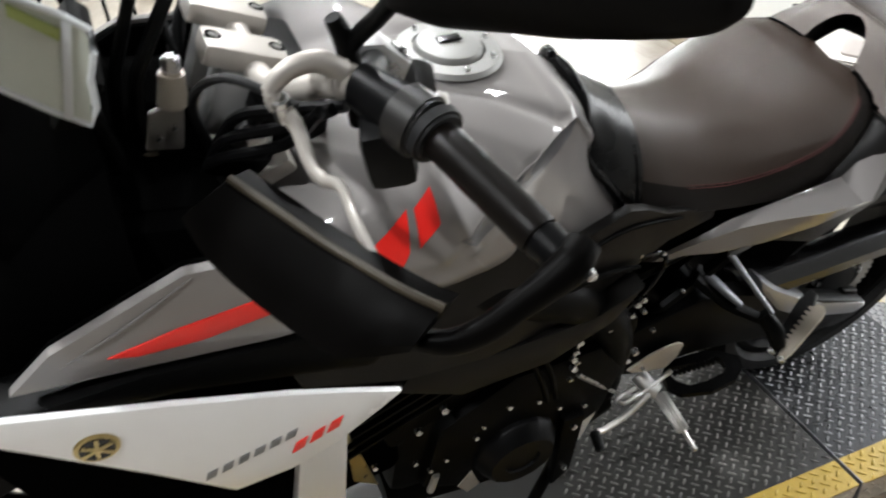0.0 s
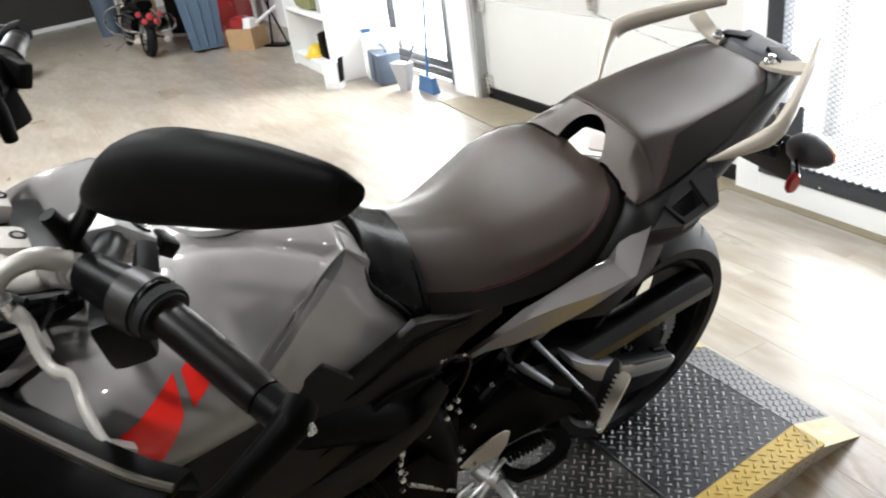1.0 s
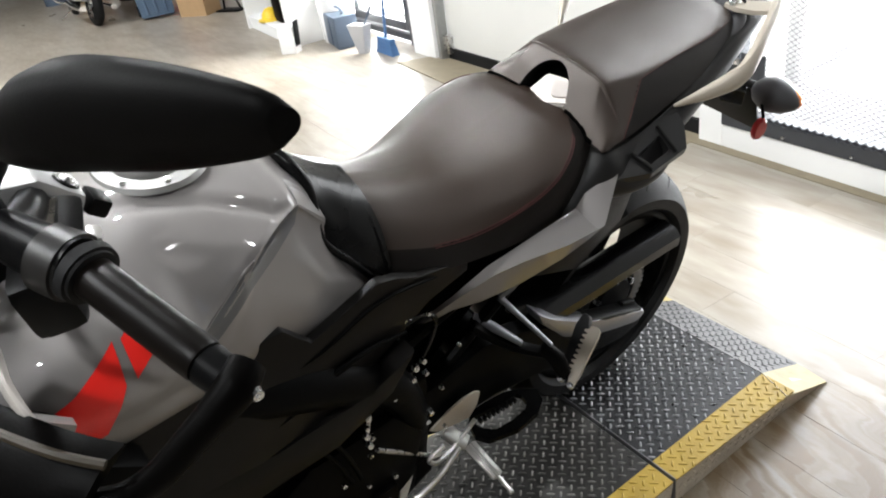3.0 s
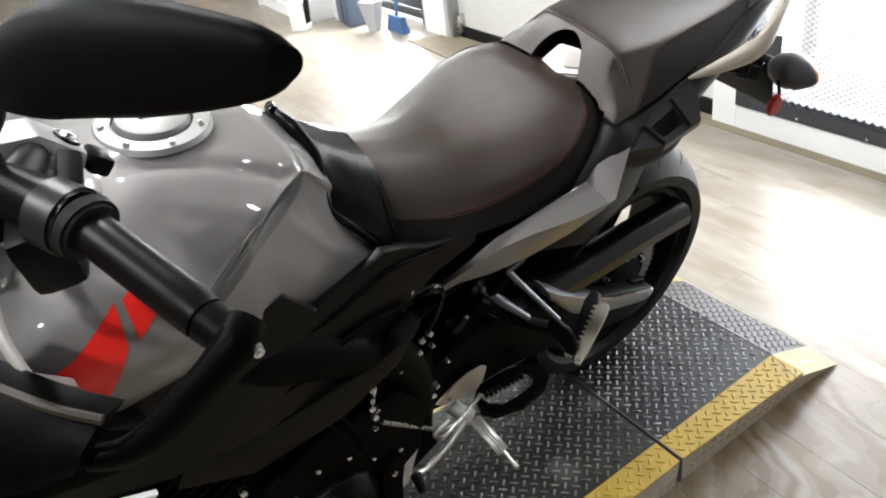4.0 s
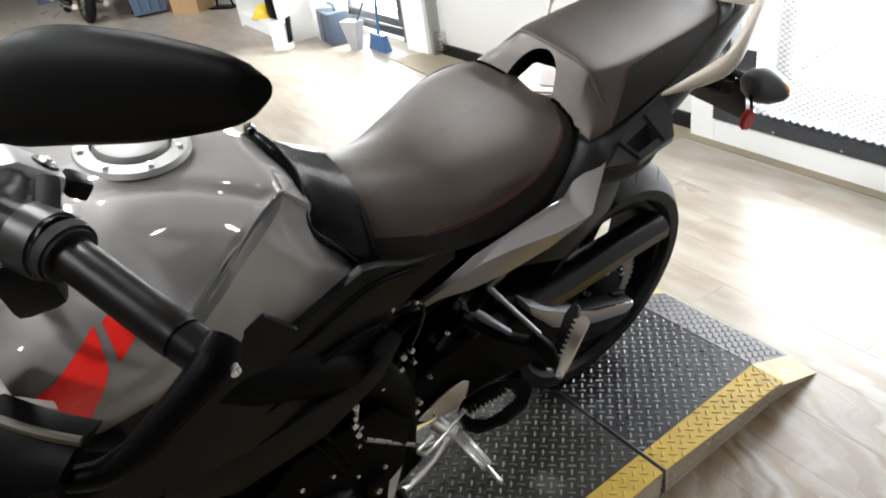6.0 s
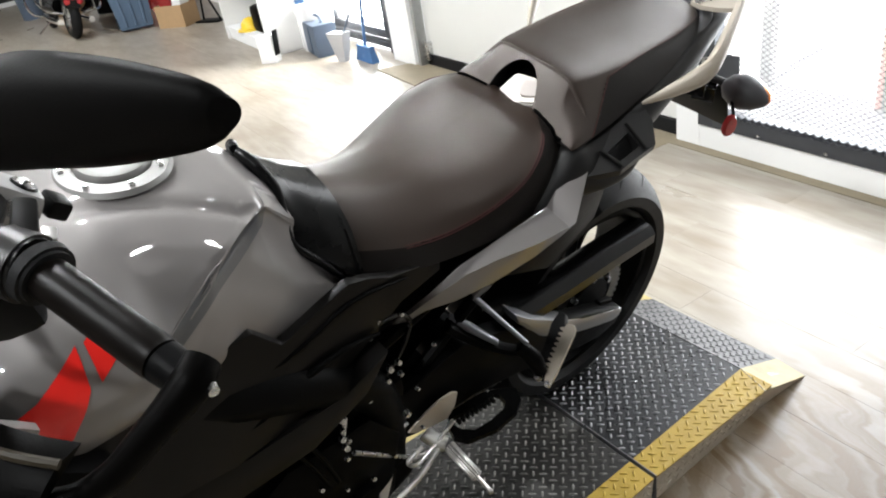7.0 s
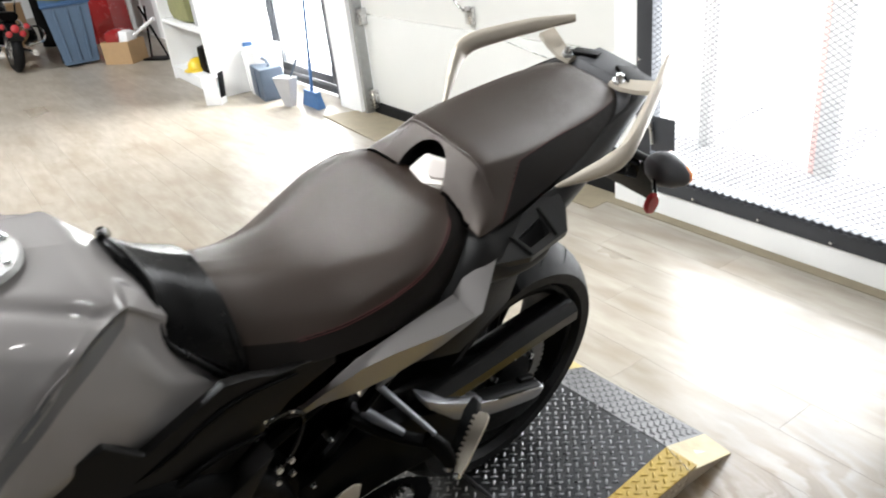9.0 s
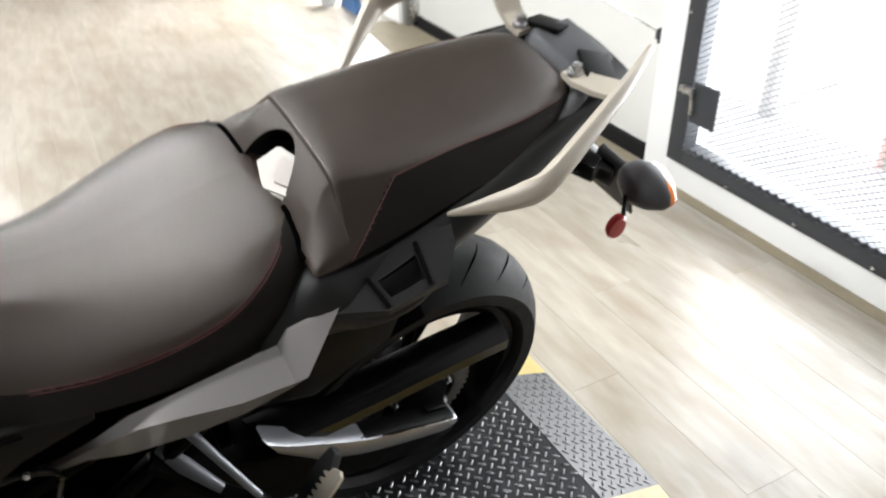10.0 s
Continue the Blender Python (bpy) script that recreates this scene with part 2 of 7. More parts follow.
def floor_material():
    """Vinyl planks in pale oak, laid along the room, with a satin coat."""
    m = bpy.data.materials.new("plank_floor")
    m.use_nodes = True
    nt = m.node_tree
    b = nt.nodes["Principled BSDF"]
    tc = nt.nodes.new("ShaderNodeTexCoord")
    mp = nt.nodes.new("ShaderNodeMapping")
    mp.inputs["Rotation"].default_value = (0, 0, 0)
    nt.links.new(tc.outputs["Object"], mp.inputs["Vector"])
    info = nt.nodes.new("ShaderNodeObjectInfo")
    stretch = nt.nodes.new("ShaderNodeMapping")
    stretch.inputs["Scale"].default_value = (1.7, 8, 1)
    nt.links.new(mp.outputs["Vector"], stretch.inputs["Vector"])
    grain = nt.nodes.new("ShaderNodeTexNoise")
    grain.inputs["Scale"].default_value, grain.inputs["Detail"].default_value = 3.0, 6
    grain.noise_dimensions = "4D"
    nt.links.new(stretch.outputs["Vector"], grain.inputs["Vector"])
    k = nt.nodes.new("ShaderNodeMath")
    k.operation = "MULTIPLY"
    k.inputs[1].default_value = 40
    geo = nt.nodes.new("ShaderNodeNewGeometry")
    both = nt.nodes.new("ShaderNodeMath")
    both.operation = "ADD"
    nt.links.new(info.outputs["Random"], both.inputs[0])
    nt.links.new(geo.outputs["Random Per Island"], both.inputs[1])
    nt.links.new(both.outputs[0], k.inputs[0])
    nt.links.new(k.outputs[0], grain.inputs["W"])
    ramp = nt.nodes.new("ShaderNodeValToRGB")
    ramp.color_ramp.elements[0].position, ramp.color_ramp.elements[0].color = 0.30, (0.262, 0.227, 0.181, 1)
    ramp.color_ramp.elements[1].position, ramp.color_ramp.elements[1].color = 0.72, (0.365, 0.332, 0.282, 1)
    nt.links.new(grain.outputs["Fac"], ramp.inputs["Fac"])
    tone = nt.nodes.new("ShaderNodeMapRange")
    tone.inputs["To Min"].default_value, tone.inputs["To Max"].default_value = 0.95, 1.05
    wrap = nt.nodes.new("ShaderNodeMath")
    wrap.operation = "FRACT"
    nt.links.new(both.outputs[0], wrap.inputs[0])
    nt.links.new(wrap.outputs[0], tone.inputs["Value"])
    blot = nt.nodes.new("ShaderNodeTexNoise")
    blot.inputs["Scale"].default_value, blot.inputs["Detail"].default_value = 1.3, 4
    nt.links.new(tc.outputs["Object"], blot.inputs["Vector"])
    blot.noise_dimensions = "4D"
    nt.links.new(k.outputs[0], blot.inputs["W"])
    br = nt.nodes.new("ShaderNodeMapRange")
    br.inputs["To Min"].default_value, br.inputs["To Max"].default_value = 0.88, 1.1
    nt.links.new(blot.outputs["Fac"], br.inputs["Value"])
    mul = nt.nodes.new("ShaderNodeMath")
    mul.operation = "MULTIPLY"
    nt.links.new(tone.outputs["Result"], mul.inputs[0])
    nt.links.new(br.outputs["Result"], mul.inputs[1])
    hsv = nt.nodes.new("ShaderNodeHueSaturation")
    nt.links.new(ramp.outputs["Color"], hsv.inputs["Color"])
    nt.links.new(mul.outputs[0], hsv.inputs["Value"])
    # old brown scuffs, drawn out along the planks
    sm = nt.nodes.new("ShaderNodeMapping")
    sm.inputs["Scale"].default_value, sm.inputs["Rotation"].default_value = (0.8, 2.4, 1), (0, 0, radians(11.5))
    pos = nt.nodes.new("ShaderNodeNewGeometry")
    nt.links.new(pos.outputs["Position"], sm.inputs["Vector"])
    scuff = nt.nodes.new("ShaderNodeTexNoise")
    scuff.inputs["Scale"].default_value, scuff.inputs["Detail"].default_value = 2.6, 9
    nt.links.new(sm.outputs["Vector"], scuff.inputs["Vector"])
    sr = nt.nodes.new("ShaderNodeMapRange")
    sr.inputs["From Min"].default_value, sr.inputs["From Max"].default_value = 0.45, 0.66
    sr.inputs["To Max"].default_value = 0.36
    nt.links.new(scuff.outputs["Fac"], sr.inputs["Value"])
    dirty = nt.nodes.new("ShaderNodeMix")
    dirty.data_type = "RGBA"
    # curved brown wheel marks beside the ramp's foot
    far = nt.nodes.new("ShaderNodeVectorMath")
    far.operation = "DISTANCE"
    far.inputs[1].default_value = (-0.10, -0.75, 0)
    nt.links.new(pos.outputs["Position"], far.inputs[0])
    wob = nt.nodes.new("ShaderNodeMath")
    wob.operation = "MULTIPLY_ADD"
    wob.inputs[1].default_value = 0.30
    nt.links.new(scuff.outputs["Fac"], wob.inputs[0])
    nt.links.new(far.outputs["Value"], wob.inputs[2])
    streak = nt.nodes.new("ShaderNodeTexNoise")
    streak.noise_dimensions = "1D"
    streak.inputs["Scale"].default_value, streak.inputs["Detail"].default_value = 22, 5
    nt.links.new(wob.outputs[0], streak.inputs["W"])
    lines = nt.nodes.new("ShaderNodeMapRange")
    lines.inputs["From Min"].default_value, lines.inputs["From Max"].default_value = 0.25, 0.60
    nt.links.new(streak.outputs["Fac"], lines.inputs["Value"])
    edge = nt.nodes.new("ShaderNodeMapRange")
    edge.interpolation_type = "SMOOTHSTEP"
    edge.inputs["From Min"].default_value, edge.inputs["From Max"].default_value = 0.90, 0.45
    edge.inputs["To Max"].default_value = 1.0
    near = nt.nodes.new("ShaderNodeVectorMath")
    near.operation = "DISTANCE"
    near.inputs[1].default_value = (0.66, 0.08, 0)
    nt.links.new(pos.outputs["Position"], near.inputs[0])
    fray = nt.nodes.new("ShaderNodeMath")
    fray.operation = "MULTIPLY_ADD"
    fray.inputs[1].default_value = 0.5
    nt.links.new(scuff.outputs["Fac"], fray.inputs[0])
    nt.links.new(near.outputs["Value"], fray.inputs[2])
    nt.links.new(fray.outputs[0], edge.inputs["Value"])
    mark = nt.nodes.new("ShaderNodeMath")
    mark.operation = "MULTIPLY"
    nt.links.new(lines.outputs["Result"], mark.inputs[0])
    nt.links.new(edge.outputs["Result"], mark.inputs[1])
    most = nt.nodes.new("ShaderNodeMath")
    most.operation = "MAXIMUM"
    nt.links.new(mark.outputs[0], most.inputs[0])
    nt.links.new(sr.outputs["Result"], most.inputs[1])
    nt.links.new(most.outputs[0], dirty.inputs["Factor"])
    nt.links.new(hsv.outputs["Color"], dirty.inputs["A"])
    dirty.inputs["B"].default_value = (0.150, 0.097, 0.048, 1)
    nt.links.new(dirty.outputs["Result"], b.inputs["Base Color"])
    rr = nt.nodes.new("ShaderNodeMapRange")
    rr.inputs["To Min"].default_value, rr.inputs["To Max"].default_value = 0.22, 0.38
    nt.links.new(blot.outputs["Fac"], rr.inputs["Value"])
    nt.links.new(rr.outputs["Result"], b.inputs["Roughness"])
    bp = nt.nodes.new("ShaderNodeBump")
    bp.inputs["Strength"].default_value, bp.inputs["Distance"].default_value = 0.06, 0.001
    nt.links.new(grain.outputs["Fac"], bp.inputs["Height"])
    nt.links.new(bp.outputs["Normal"], b.inputs["Normal"])
    return m


FLOOR = floor_material()
WALLPAINT = material("white_wall_paint", (0.84, 0.84, 0.83), 0.6, 0, 0.04, 3, 0.15, 60)
DOORPAINT = material("garage_door_paint", (0.76, 0.76, 0.73), 0.42, 0, 0.03, 5, 0.1, 200)
FRAMEPAINT = material("dark_frame_paint", (0.045, 0.048, 0.055), 0.45, 0.2, 0.2, 25, 0.1, 200)
CEILINGPAINT = material("ceiling_paint", (0.16, 0.16, 0.16), 0.8, 0, 0.03, 3, 0.1, 60)
CONCRETE = material("concrete", (0.72, 0.715, 0.70), 0.8, 0, 0.15, 6, 0.3, 60)
DIRT = material("dirty_mat", (0.25, 0.21, 0.145), 0.8, 0, 0.25, 14, 0.4, 90)
DIMWALL = material("low_bounce_wall", (0.07, 0.068, 0.066), 0.7, 0, 0.1, 2, 0.1, 40)
BAYDARK = material("bay_darkness", (0.035, 0.033, 0.03), 0.7, 0, 0.4, 2, 0.1, 40)

# ground outside, one sheet to the horizon
bm = bmesh.new()
bmesh.ops.create_grid(bm, x_segments=1, y_segments=1, size=400)
bmesh.ops.translate(bm, verts=bm.verts, vec=(0, 0, -0.06))
tagged(part("ground", bm, CONCRETE, smooth=False), "pale concrete yard outside the showroom windows", "ground", kind="structure")

# floor slab under the planks
bm = wall_box(bmesh.new(), -5, 14, -11, 0.12, -0.058, -0.01)
floor = tagged(part("floor", bm, CONCRETE, smooth=False), "pale oak plank floor with a satin sheen", "floor", kind="structure")

# unseen ceiling, its dark colour chosen to hold down fill and reflections
CEIL = 3.0
bm = wall_box(bmesh.new(), -5, 14, -11, 0.12, CEIL, CEIL + 0.1)
tagged(part("ceiling", bm, CEILINGPAINT, smooth=False), "unseen showroom ceiling kept dark to cut bounce light", "ceiling", kind="structure")

# window wall with its openings: mesh window, garage door, glass door
bm = bmesh.new()
wall_box(bm, -3.2, -0.93, 0.03, 0.2, 0, CEIL)
wall_box(bm, -0.93, 0.305, 0.03, 0.2, 0, 0.105)
wall_box(bm, -0.93, 0.305, 0.03, 0.2, 2.3, CEIL)
wall_box(bm, 0.305, 0.43, 0.0, 0.2, 0, CEIL)
wall_box(bm, 0.43, 2.60, 0.03, 0.2, 2.35, CEIL)
wall_box(bm, 2.66, 2.95, -0.03, 0.2, 0, CEIL)
wall_box(bm, 2.95, 3.08, 0.06, 0.2, 0, CEIL)
wall_box(bm, 3.08, 4.20, 0.06, 0.2, 2.2, CEIL)
wall_box(bm, 4.20, 12.0, 0.06, 0.2, 0, CEIL)
tagged(part("wall_north", bm, WALLPAINT, smooth=False), "white painted wall with pillar, window and door openings", "wall", kind="structure")
bm = boxed((-12.1, -1.0, 1.5), (0.2, 11, 3.0))
tagged(part("wall_west", bm, WALLPAINT, smooth=False), "pale rear wall of the workshop", "wall", kind="structure")
# the next two walls are unseen, dark so they throw back little light
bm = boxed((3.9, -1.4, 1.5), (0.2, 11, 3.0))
tagged(part("wall_east", bm, DIMWALL, smooth=False), "unseen showroom wall kept dark to cut bounce light", "wall", kind="structure")
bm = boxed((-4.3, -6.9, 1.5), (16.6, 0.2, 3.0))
tagged(part("wall_south", bm, DIMWALL, smooth=False), "unseen showroom wall kept dark to cut bounce light", "wall", kind="structure")

# white kerb strip under the mesh window
bm = bmesh.new()
wall_box(bm, -3.2, 0.305, 0.0, 0.03, 0, 0.1, 0.004)
tagged(part("baseboard", bm, WALLPAINT, smooth=False), "scuffed white board along the foot of the wall", "baseboard", kind="structure")

# brown dirty edge of the floor along the foot of the wall and before the garage door
bm = bmesh.new()
wall_box(bm, -3.2, 0.43, -0.052, -0.001, 0.0, 0.003)
wall_box(bm, 0.43, 2.60, -0.150, 0.035, 0.0, 0.003)
tagged(part("trim", bm, DIRT, smooth=False), "grimy brown strip along the floor's edge", "floor trim", kind="structure")

# mesh window: dark steel frame, expanded mesh, lock plate
win = thing("window_1", None, "tall dark steel framed window behind expanded metal mesh", "window", kind="structure")
for s0, s1, z0, z1 in ((0.225, 0.303, 0.105, 2.3), (-0.93, -0.852, 0.105, 2.3), (-0.852, 0.225, 0.105, 0.178), (-0.852, 0.225, 2.22, 2.3)):
    bm = wall_box(bmesh.new(), s0, s1, -0.012, 0.05, z0, z1, 0.003)
    part("window_frame", bm, FRAMEPAINT, win)
for s in (0.0, -0.29, -0.57, -0.80):
    bolt(win, on_wall(s, -0.014, 0.122), WALL.to_3x3() @ Vector((0, 1, 0)), 1.3)
for z in (0.65, 1.1, 1.6):
    for s in (0.285, -0.91):
        bolt(win, on_wall(s, -0.014, z), WALL.to_3x3() @ Vector((0, 1, 0)), 1.3)


def mesh_sheet(s0, s1, z0, z1, step_s, step_z, r):
    """Expanded metal: zigzag strands that touch their neighbours."""
    bm = bmesh.new()
    rows = int((z1 - z0) / step_z)
    cols = int((s1 - s0) / step_s)
    for k in range(rows + 1):
        z = z0 + k * step_z
        pts = []
        for j in range(cols * 2 + 1):
            up = 0.5 * step_z if (j + k) % 2 else -0.5 * step_z
            pts.append(on_wall(s0 + j * step_s / 2, -0.016, z + up * 0.92))
        rings = []
        for p in pts:
            rings.append([bm.verts.new(p + Vector((0, dy, dz))) for dy, dz in ((-r, 0), (0, r), (r, 0), (0, -r))])
        for a, b in zip(rings, rings[1:]):
            for q in range(4):
                bm.faces.new((a[q], a[(q + 1) % 4], b[(q + 1) % 4], b[q]))
    return bm


part("mesh", mesh_sheet(-0.862, 0.238, 0.172, 2.23, 0.033, 0.0105, 0.0011), FRAMEPAINT, win, "dark expanded metal mesh", smooth=False)
part("mesh_edge", mesh_sheet(-0.862, 0.238, 0.168, 0.186, 0.033, 0.0105, 0.0028), FRAMEPAINT, win, "bent mesh edge on the rail", smooth=False)
bm = wall_box(bmesh.new(), 0.095, 0.212, -0.024, -0.018, 0.285, 0.432, 0.002)
part("lock_plate", bm, FRAMEPAINT, win)
bm = wall_box(bmesh.new(), 0.2, 0.26, -0.046, -0.024, 0.385, 0.41, 0.004)
rod(bm, on_wall(0.205, -0.036, 0.4), on_wall(0.195, -0.036, 0.32), 0.007)
part("latch", bm, STEEL, win)
# window mullion and pane behind the mesh
POSTGREY = material("pale_post_paint", (0.62, 0.62, 0.62), 0.6, 0, 0.1, 8, 0.1, 60)
for s0, s1, red in ((-0.06, 0.05, True), (0.62, 0.68, False)):
    fence_post = thing("post", None, "pale grey post with a red edge outside the window" if red else "slim pale grey post outside the window", "post", "posts outside the window")
    part("shaft", wall_box(bmesh.new(), s0, s1, 0.90, 0.96, -0.06, 2.6, 0.006), POSTGREY, fence_post)
    if red:
        part("edge_strip", wall_box(bmesh.new(), 0.026, 0.054, 0.894, 0.93, -0.06, 2.6, 0.003), material("salmon_paint", (0.84, 0.60, 0.56), 0.6, 0, 0.1, 8, 0.1, 60), fence_post)

# garage door of four panels with its track, handle and pull cord
gar = thing("door_1", None, "closed off-white sectional garage door", "garage door", kind="structure")
for i in range(4):
    z0 = 0.07 + i * 0.57
    bm = wall_box(bmesh.new(), 0.45, 2.60, 0.05, 0.09, z0, z0 + 0.564, 0.006)
    part("panel", bm, DOORPAINT, gar)
part("bottom_seal", wall_box(bmesh.new(), 0.45, 2.60, 0.04, 0.1, 0.0, 0.066), RUBBER, gar, "black rubber bottom seal")
bm = wall_box(bmesh.new(), 2.60, 2.635, -0.02, 0.05, 0.0, 2.5, 0.004)
part("track", bm, material("galvanised", (0.42, 0.43, 0.43), 0.45, 0.8, 0.2, 30, 0.1, 200), gar, "galvanised steel side track")
bm = wall_box(bmesh.new(), 2.54, 2.60, 0.01, 0.05, 0.04, 0.16, 0.004)
wall_box(bm, 2.55, 2.61, 0.0, 0.05, 0.58, 0.68, 0.004)
part("hinge", bm, STEEL, gar)
bm = tubed([on_wall(1.49, 0.04, 0.93), on_wall(1.5, -0.01, 0.90), on_wall(1.5, -0.02, 0.82), on_wall(1.46, -0.01, 0.76), on_wall(1.45, 0.03, 0.75)], 0.009)
box(bm, on_wall(1.45, 0.035, 0.72), (0.06, 0.02, 0.09), Matrix.Rotation(-WALL_TURN, 3, "Z"), 0.004)
part("handle", bm, STEEL, gar, "steel pull handle")
bm = wall_box(bmesh.new(), 0.435, 0.475, 0.015, 0.05, 0.50, 0.535, 0.003)
rod(bm, on_wall(0.455, 0.02, 0.49), on_wall(0.455, 0.02, 0.545), 0.008)
wall_box(bm, 0.44, 0.52, 0.015, 0.05, 0.93, 0.955, 0.004)
part("side_bracket", bm, FRAMEPAINT, gar, "small dark steel side bracket")
part("lift_cable", tubed([on_wall(0.46, 0.045, 0.515), on_wall(0.95, 0.045, 0.575), on_wall(1.46, 0.045, 0.66)], 0.0022, 6, 3), STEEL, gar, "thin steel lift cable")

# glass door in a dark frame
gd = thing("door_2", None, "glazed entrance door in a dark aluminium frame", "door", kind="structure")
for s0, s1, z0, z1 in ((4.13, 4.2, 0.0, 2.2), (3.085, 3.14, 0.0, 2.2), (3.14, 4.13, 0.03, 0.075), (3.14, 4.13, 2.13, 2.2)):
    part("door_frame", wall_box(bmesh.new(), s0, s1, 0.05, 0.12, z0, z1, 0.004), FRAMEPAINT, gd)
for s0, s1, z0, z1 in ((4.06, 4.1, 0.09, 2.1), (3.17, 3.22, 0.09, 2.1), (3.22, 4.06, 0.09, 0.15), (3.22, 4.06, 2.04, 2.1)):
    part("leaf_frame", wall_box(bmesh.new(), s0, s1, 0.07, 0.11, z0, z1, 0.004), FRAMEPAINT, gd)
pane = part("pane", wall_box(bmesh.new(), 3.22, 4.06, 0.085, 0.091, 0.15, 2.04), CLEAR, gd, smooth=False)
pane.visible_shadow = False

# glowing board added for the bright distance outside, far from every opening
SKYGLOW = glow("glowing_distance", (1.0, 1.0, 1.0), 5.0)
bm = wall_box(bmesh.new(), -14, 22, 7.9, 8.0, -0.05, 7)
tagged(part("backdrop", bm, SKYGLOW, smooth=False), "glowing white board standing for the distance beyond the windows", "backdrop", kind="structure")
area_lamp("window_light", WALL @ pose(-0.31, -0.21, 1.2, 90, 0, 0), 1.05, 2.0, 57, (0.93, 0.965, 1))
area_lamp("door_light", WALL @ pose(3.62, -0.21, 1.1, 90, 0, 0), 0.9, 1.9, 110, (0.97, 0.99, 1))

# ceiling lamps
LAMPGLOW = glow("lamp_diffuser", (1.0, 0.98, 0.95), 30.0)
for x, y in ((1.5, -2.6), (-0.3, -2.4), (-2.6, -1.6), (1.4, 0.1), (-1.0, -0.4), (-5.2, -0.6), (-4.0, -3.6), (-8.0, -0.4)):
    lamp = thing("ceiling_light", pose(x, y, CEIL), "round white recessed ceiling light switched on", "ceiling light", "ceiling lights")
    part("trim", ring_lathe([(0.075, -0.002), (0.1, -0.002), (0.1, -0.012), (0.075, -0.016)], Matrix(), 32), WALLPAINT, lamp)
    bm = bmesh.new()
    bmesh.ops.create_circle(bm, cap_ends=True, segments=32, radius=0.075)
    bmesh.ops.translate(bm, verts=bm.verts, vec=(0, 0, -0.008))
    part("diffuser", bm, LAMPGLOW, lamp)
    d = bpy.data.lights.new("lamp", "AREA")
    d.shape, d.size, d.energy, d.color = "DISK", 0.12, 92 if x < -3.5 else (43 if y < -1 else 6) if x > 1 else 58, (0.96, 0.985, 1.0)
    new("lamp", d).matrix_world = pose(x, y, CEIL - 0.03)

# ---------------------------------------------------------------- the steel ramp
PLATE = material("diamond_plate_steel", (0.020, 0.0205, 0.022), 0.42, 0.3, 0.3, 9, 0.15, 150, rvary=0.12)
PLATEWORN = material("worn_plate_steel", (0.105, 0.105, 0.107), 0.45, 0.6, 0.25, 9, 0.15, 150, rvary=0.1)
LUGSTEEL = material("lug_steel", (0.31, 0.312, 0.32), 0.3, 0.8, 0.2, 20, 0.1, 150)
YELLOW = material("yellow_safety_paint", (0.50, 0.335, 0.045), 0.5, 0.0, 0.25, 18, 0.2, 150)
DULLYELLOW = material("worn_yellow_paint", (0.36, 0.28, 0.10), 0.55, 0.1, 0.3, 18, 0.2, 150)
ALU = material("bare_side_steel", (0.58, 0.52, 0.43), 0.5, 0.25, 0.25, 14, 0.2, 120)
DUSTPLATE = material("dusty_plate_steel", (0.026, 0.0245, 0.022), 0.5, 0.25, 0.45, 7, 0.15, 150, rvary=0.12)
DUSTLUG = material("dusty_lug_steel", (0.15, 0.146, 0.137), 0.38, 0.7, 0.35, 8, 0.1, 150)
PALEBORDER = material("worn_pale_border", (0.40, 0.335, 0.19), 0.55, 0.1, 0.4, 26, 0.2, 150)
RAMP_H = 0.086
EDGE = Vector((0.105, 0.9945, 0)).normalized()       # along the ramp, towards its foot
ACROSS = Vector((-0.986, 0.167, 0)).normalized()     # from the near side to the far side
FOLD = Vector((0.400, 0.272, RAMP_H))                # where the plate bends down, at the border's inner edge
FAR = 0.43
RUN = Vector((0.012, 0.185, 0))                      # plan of the sloping end


def stripe(a):
    """Width of the yellow border, which grows a little towards the foot."""
    return 0.069 + 0.019 * max(0.0, min(1.0, (a + 0.42) / 0.39))


def ramp_point(a, c, z=RAMP_H):
    """a metres along from the fold (minus: towards the bike's front), c metres across from the border."""
    p = FOLD + EDGE * a + ACROSS * c
    return Vector((p.x, p.y, z))


def slab(bm, pts_top, pts_low):
    t = [bm.verts.new(p) for p in pts_top]
    l = [bm.verts.new(p) for p in pts_low]
    bm.faces.new(t)
    bm.faces.new(l[::-1])
    n = len(t)
    for i in range(n):
        bm.faces.new((t[i], l[i], l[(i + 1) % n], t[(i + 1) % n]))
    return bm


LUG_P, LUG_Q = 0.0228, 0.0188


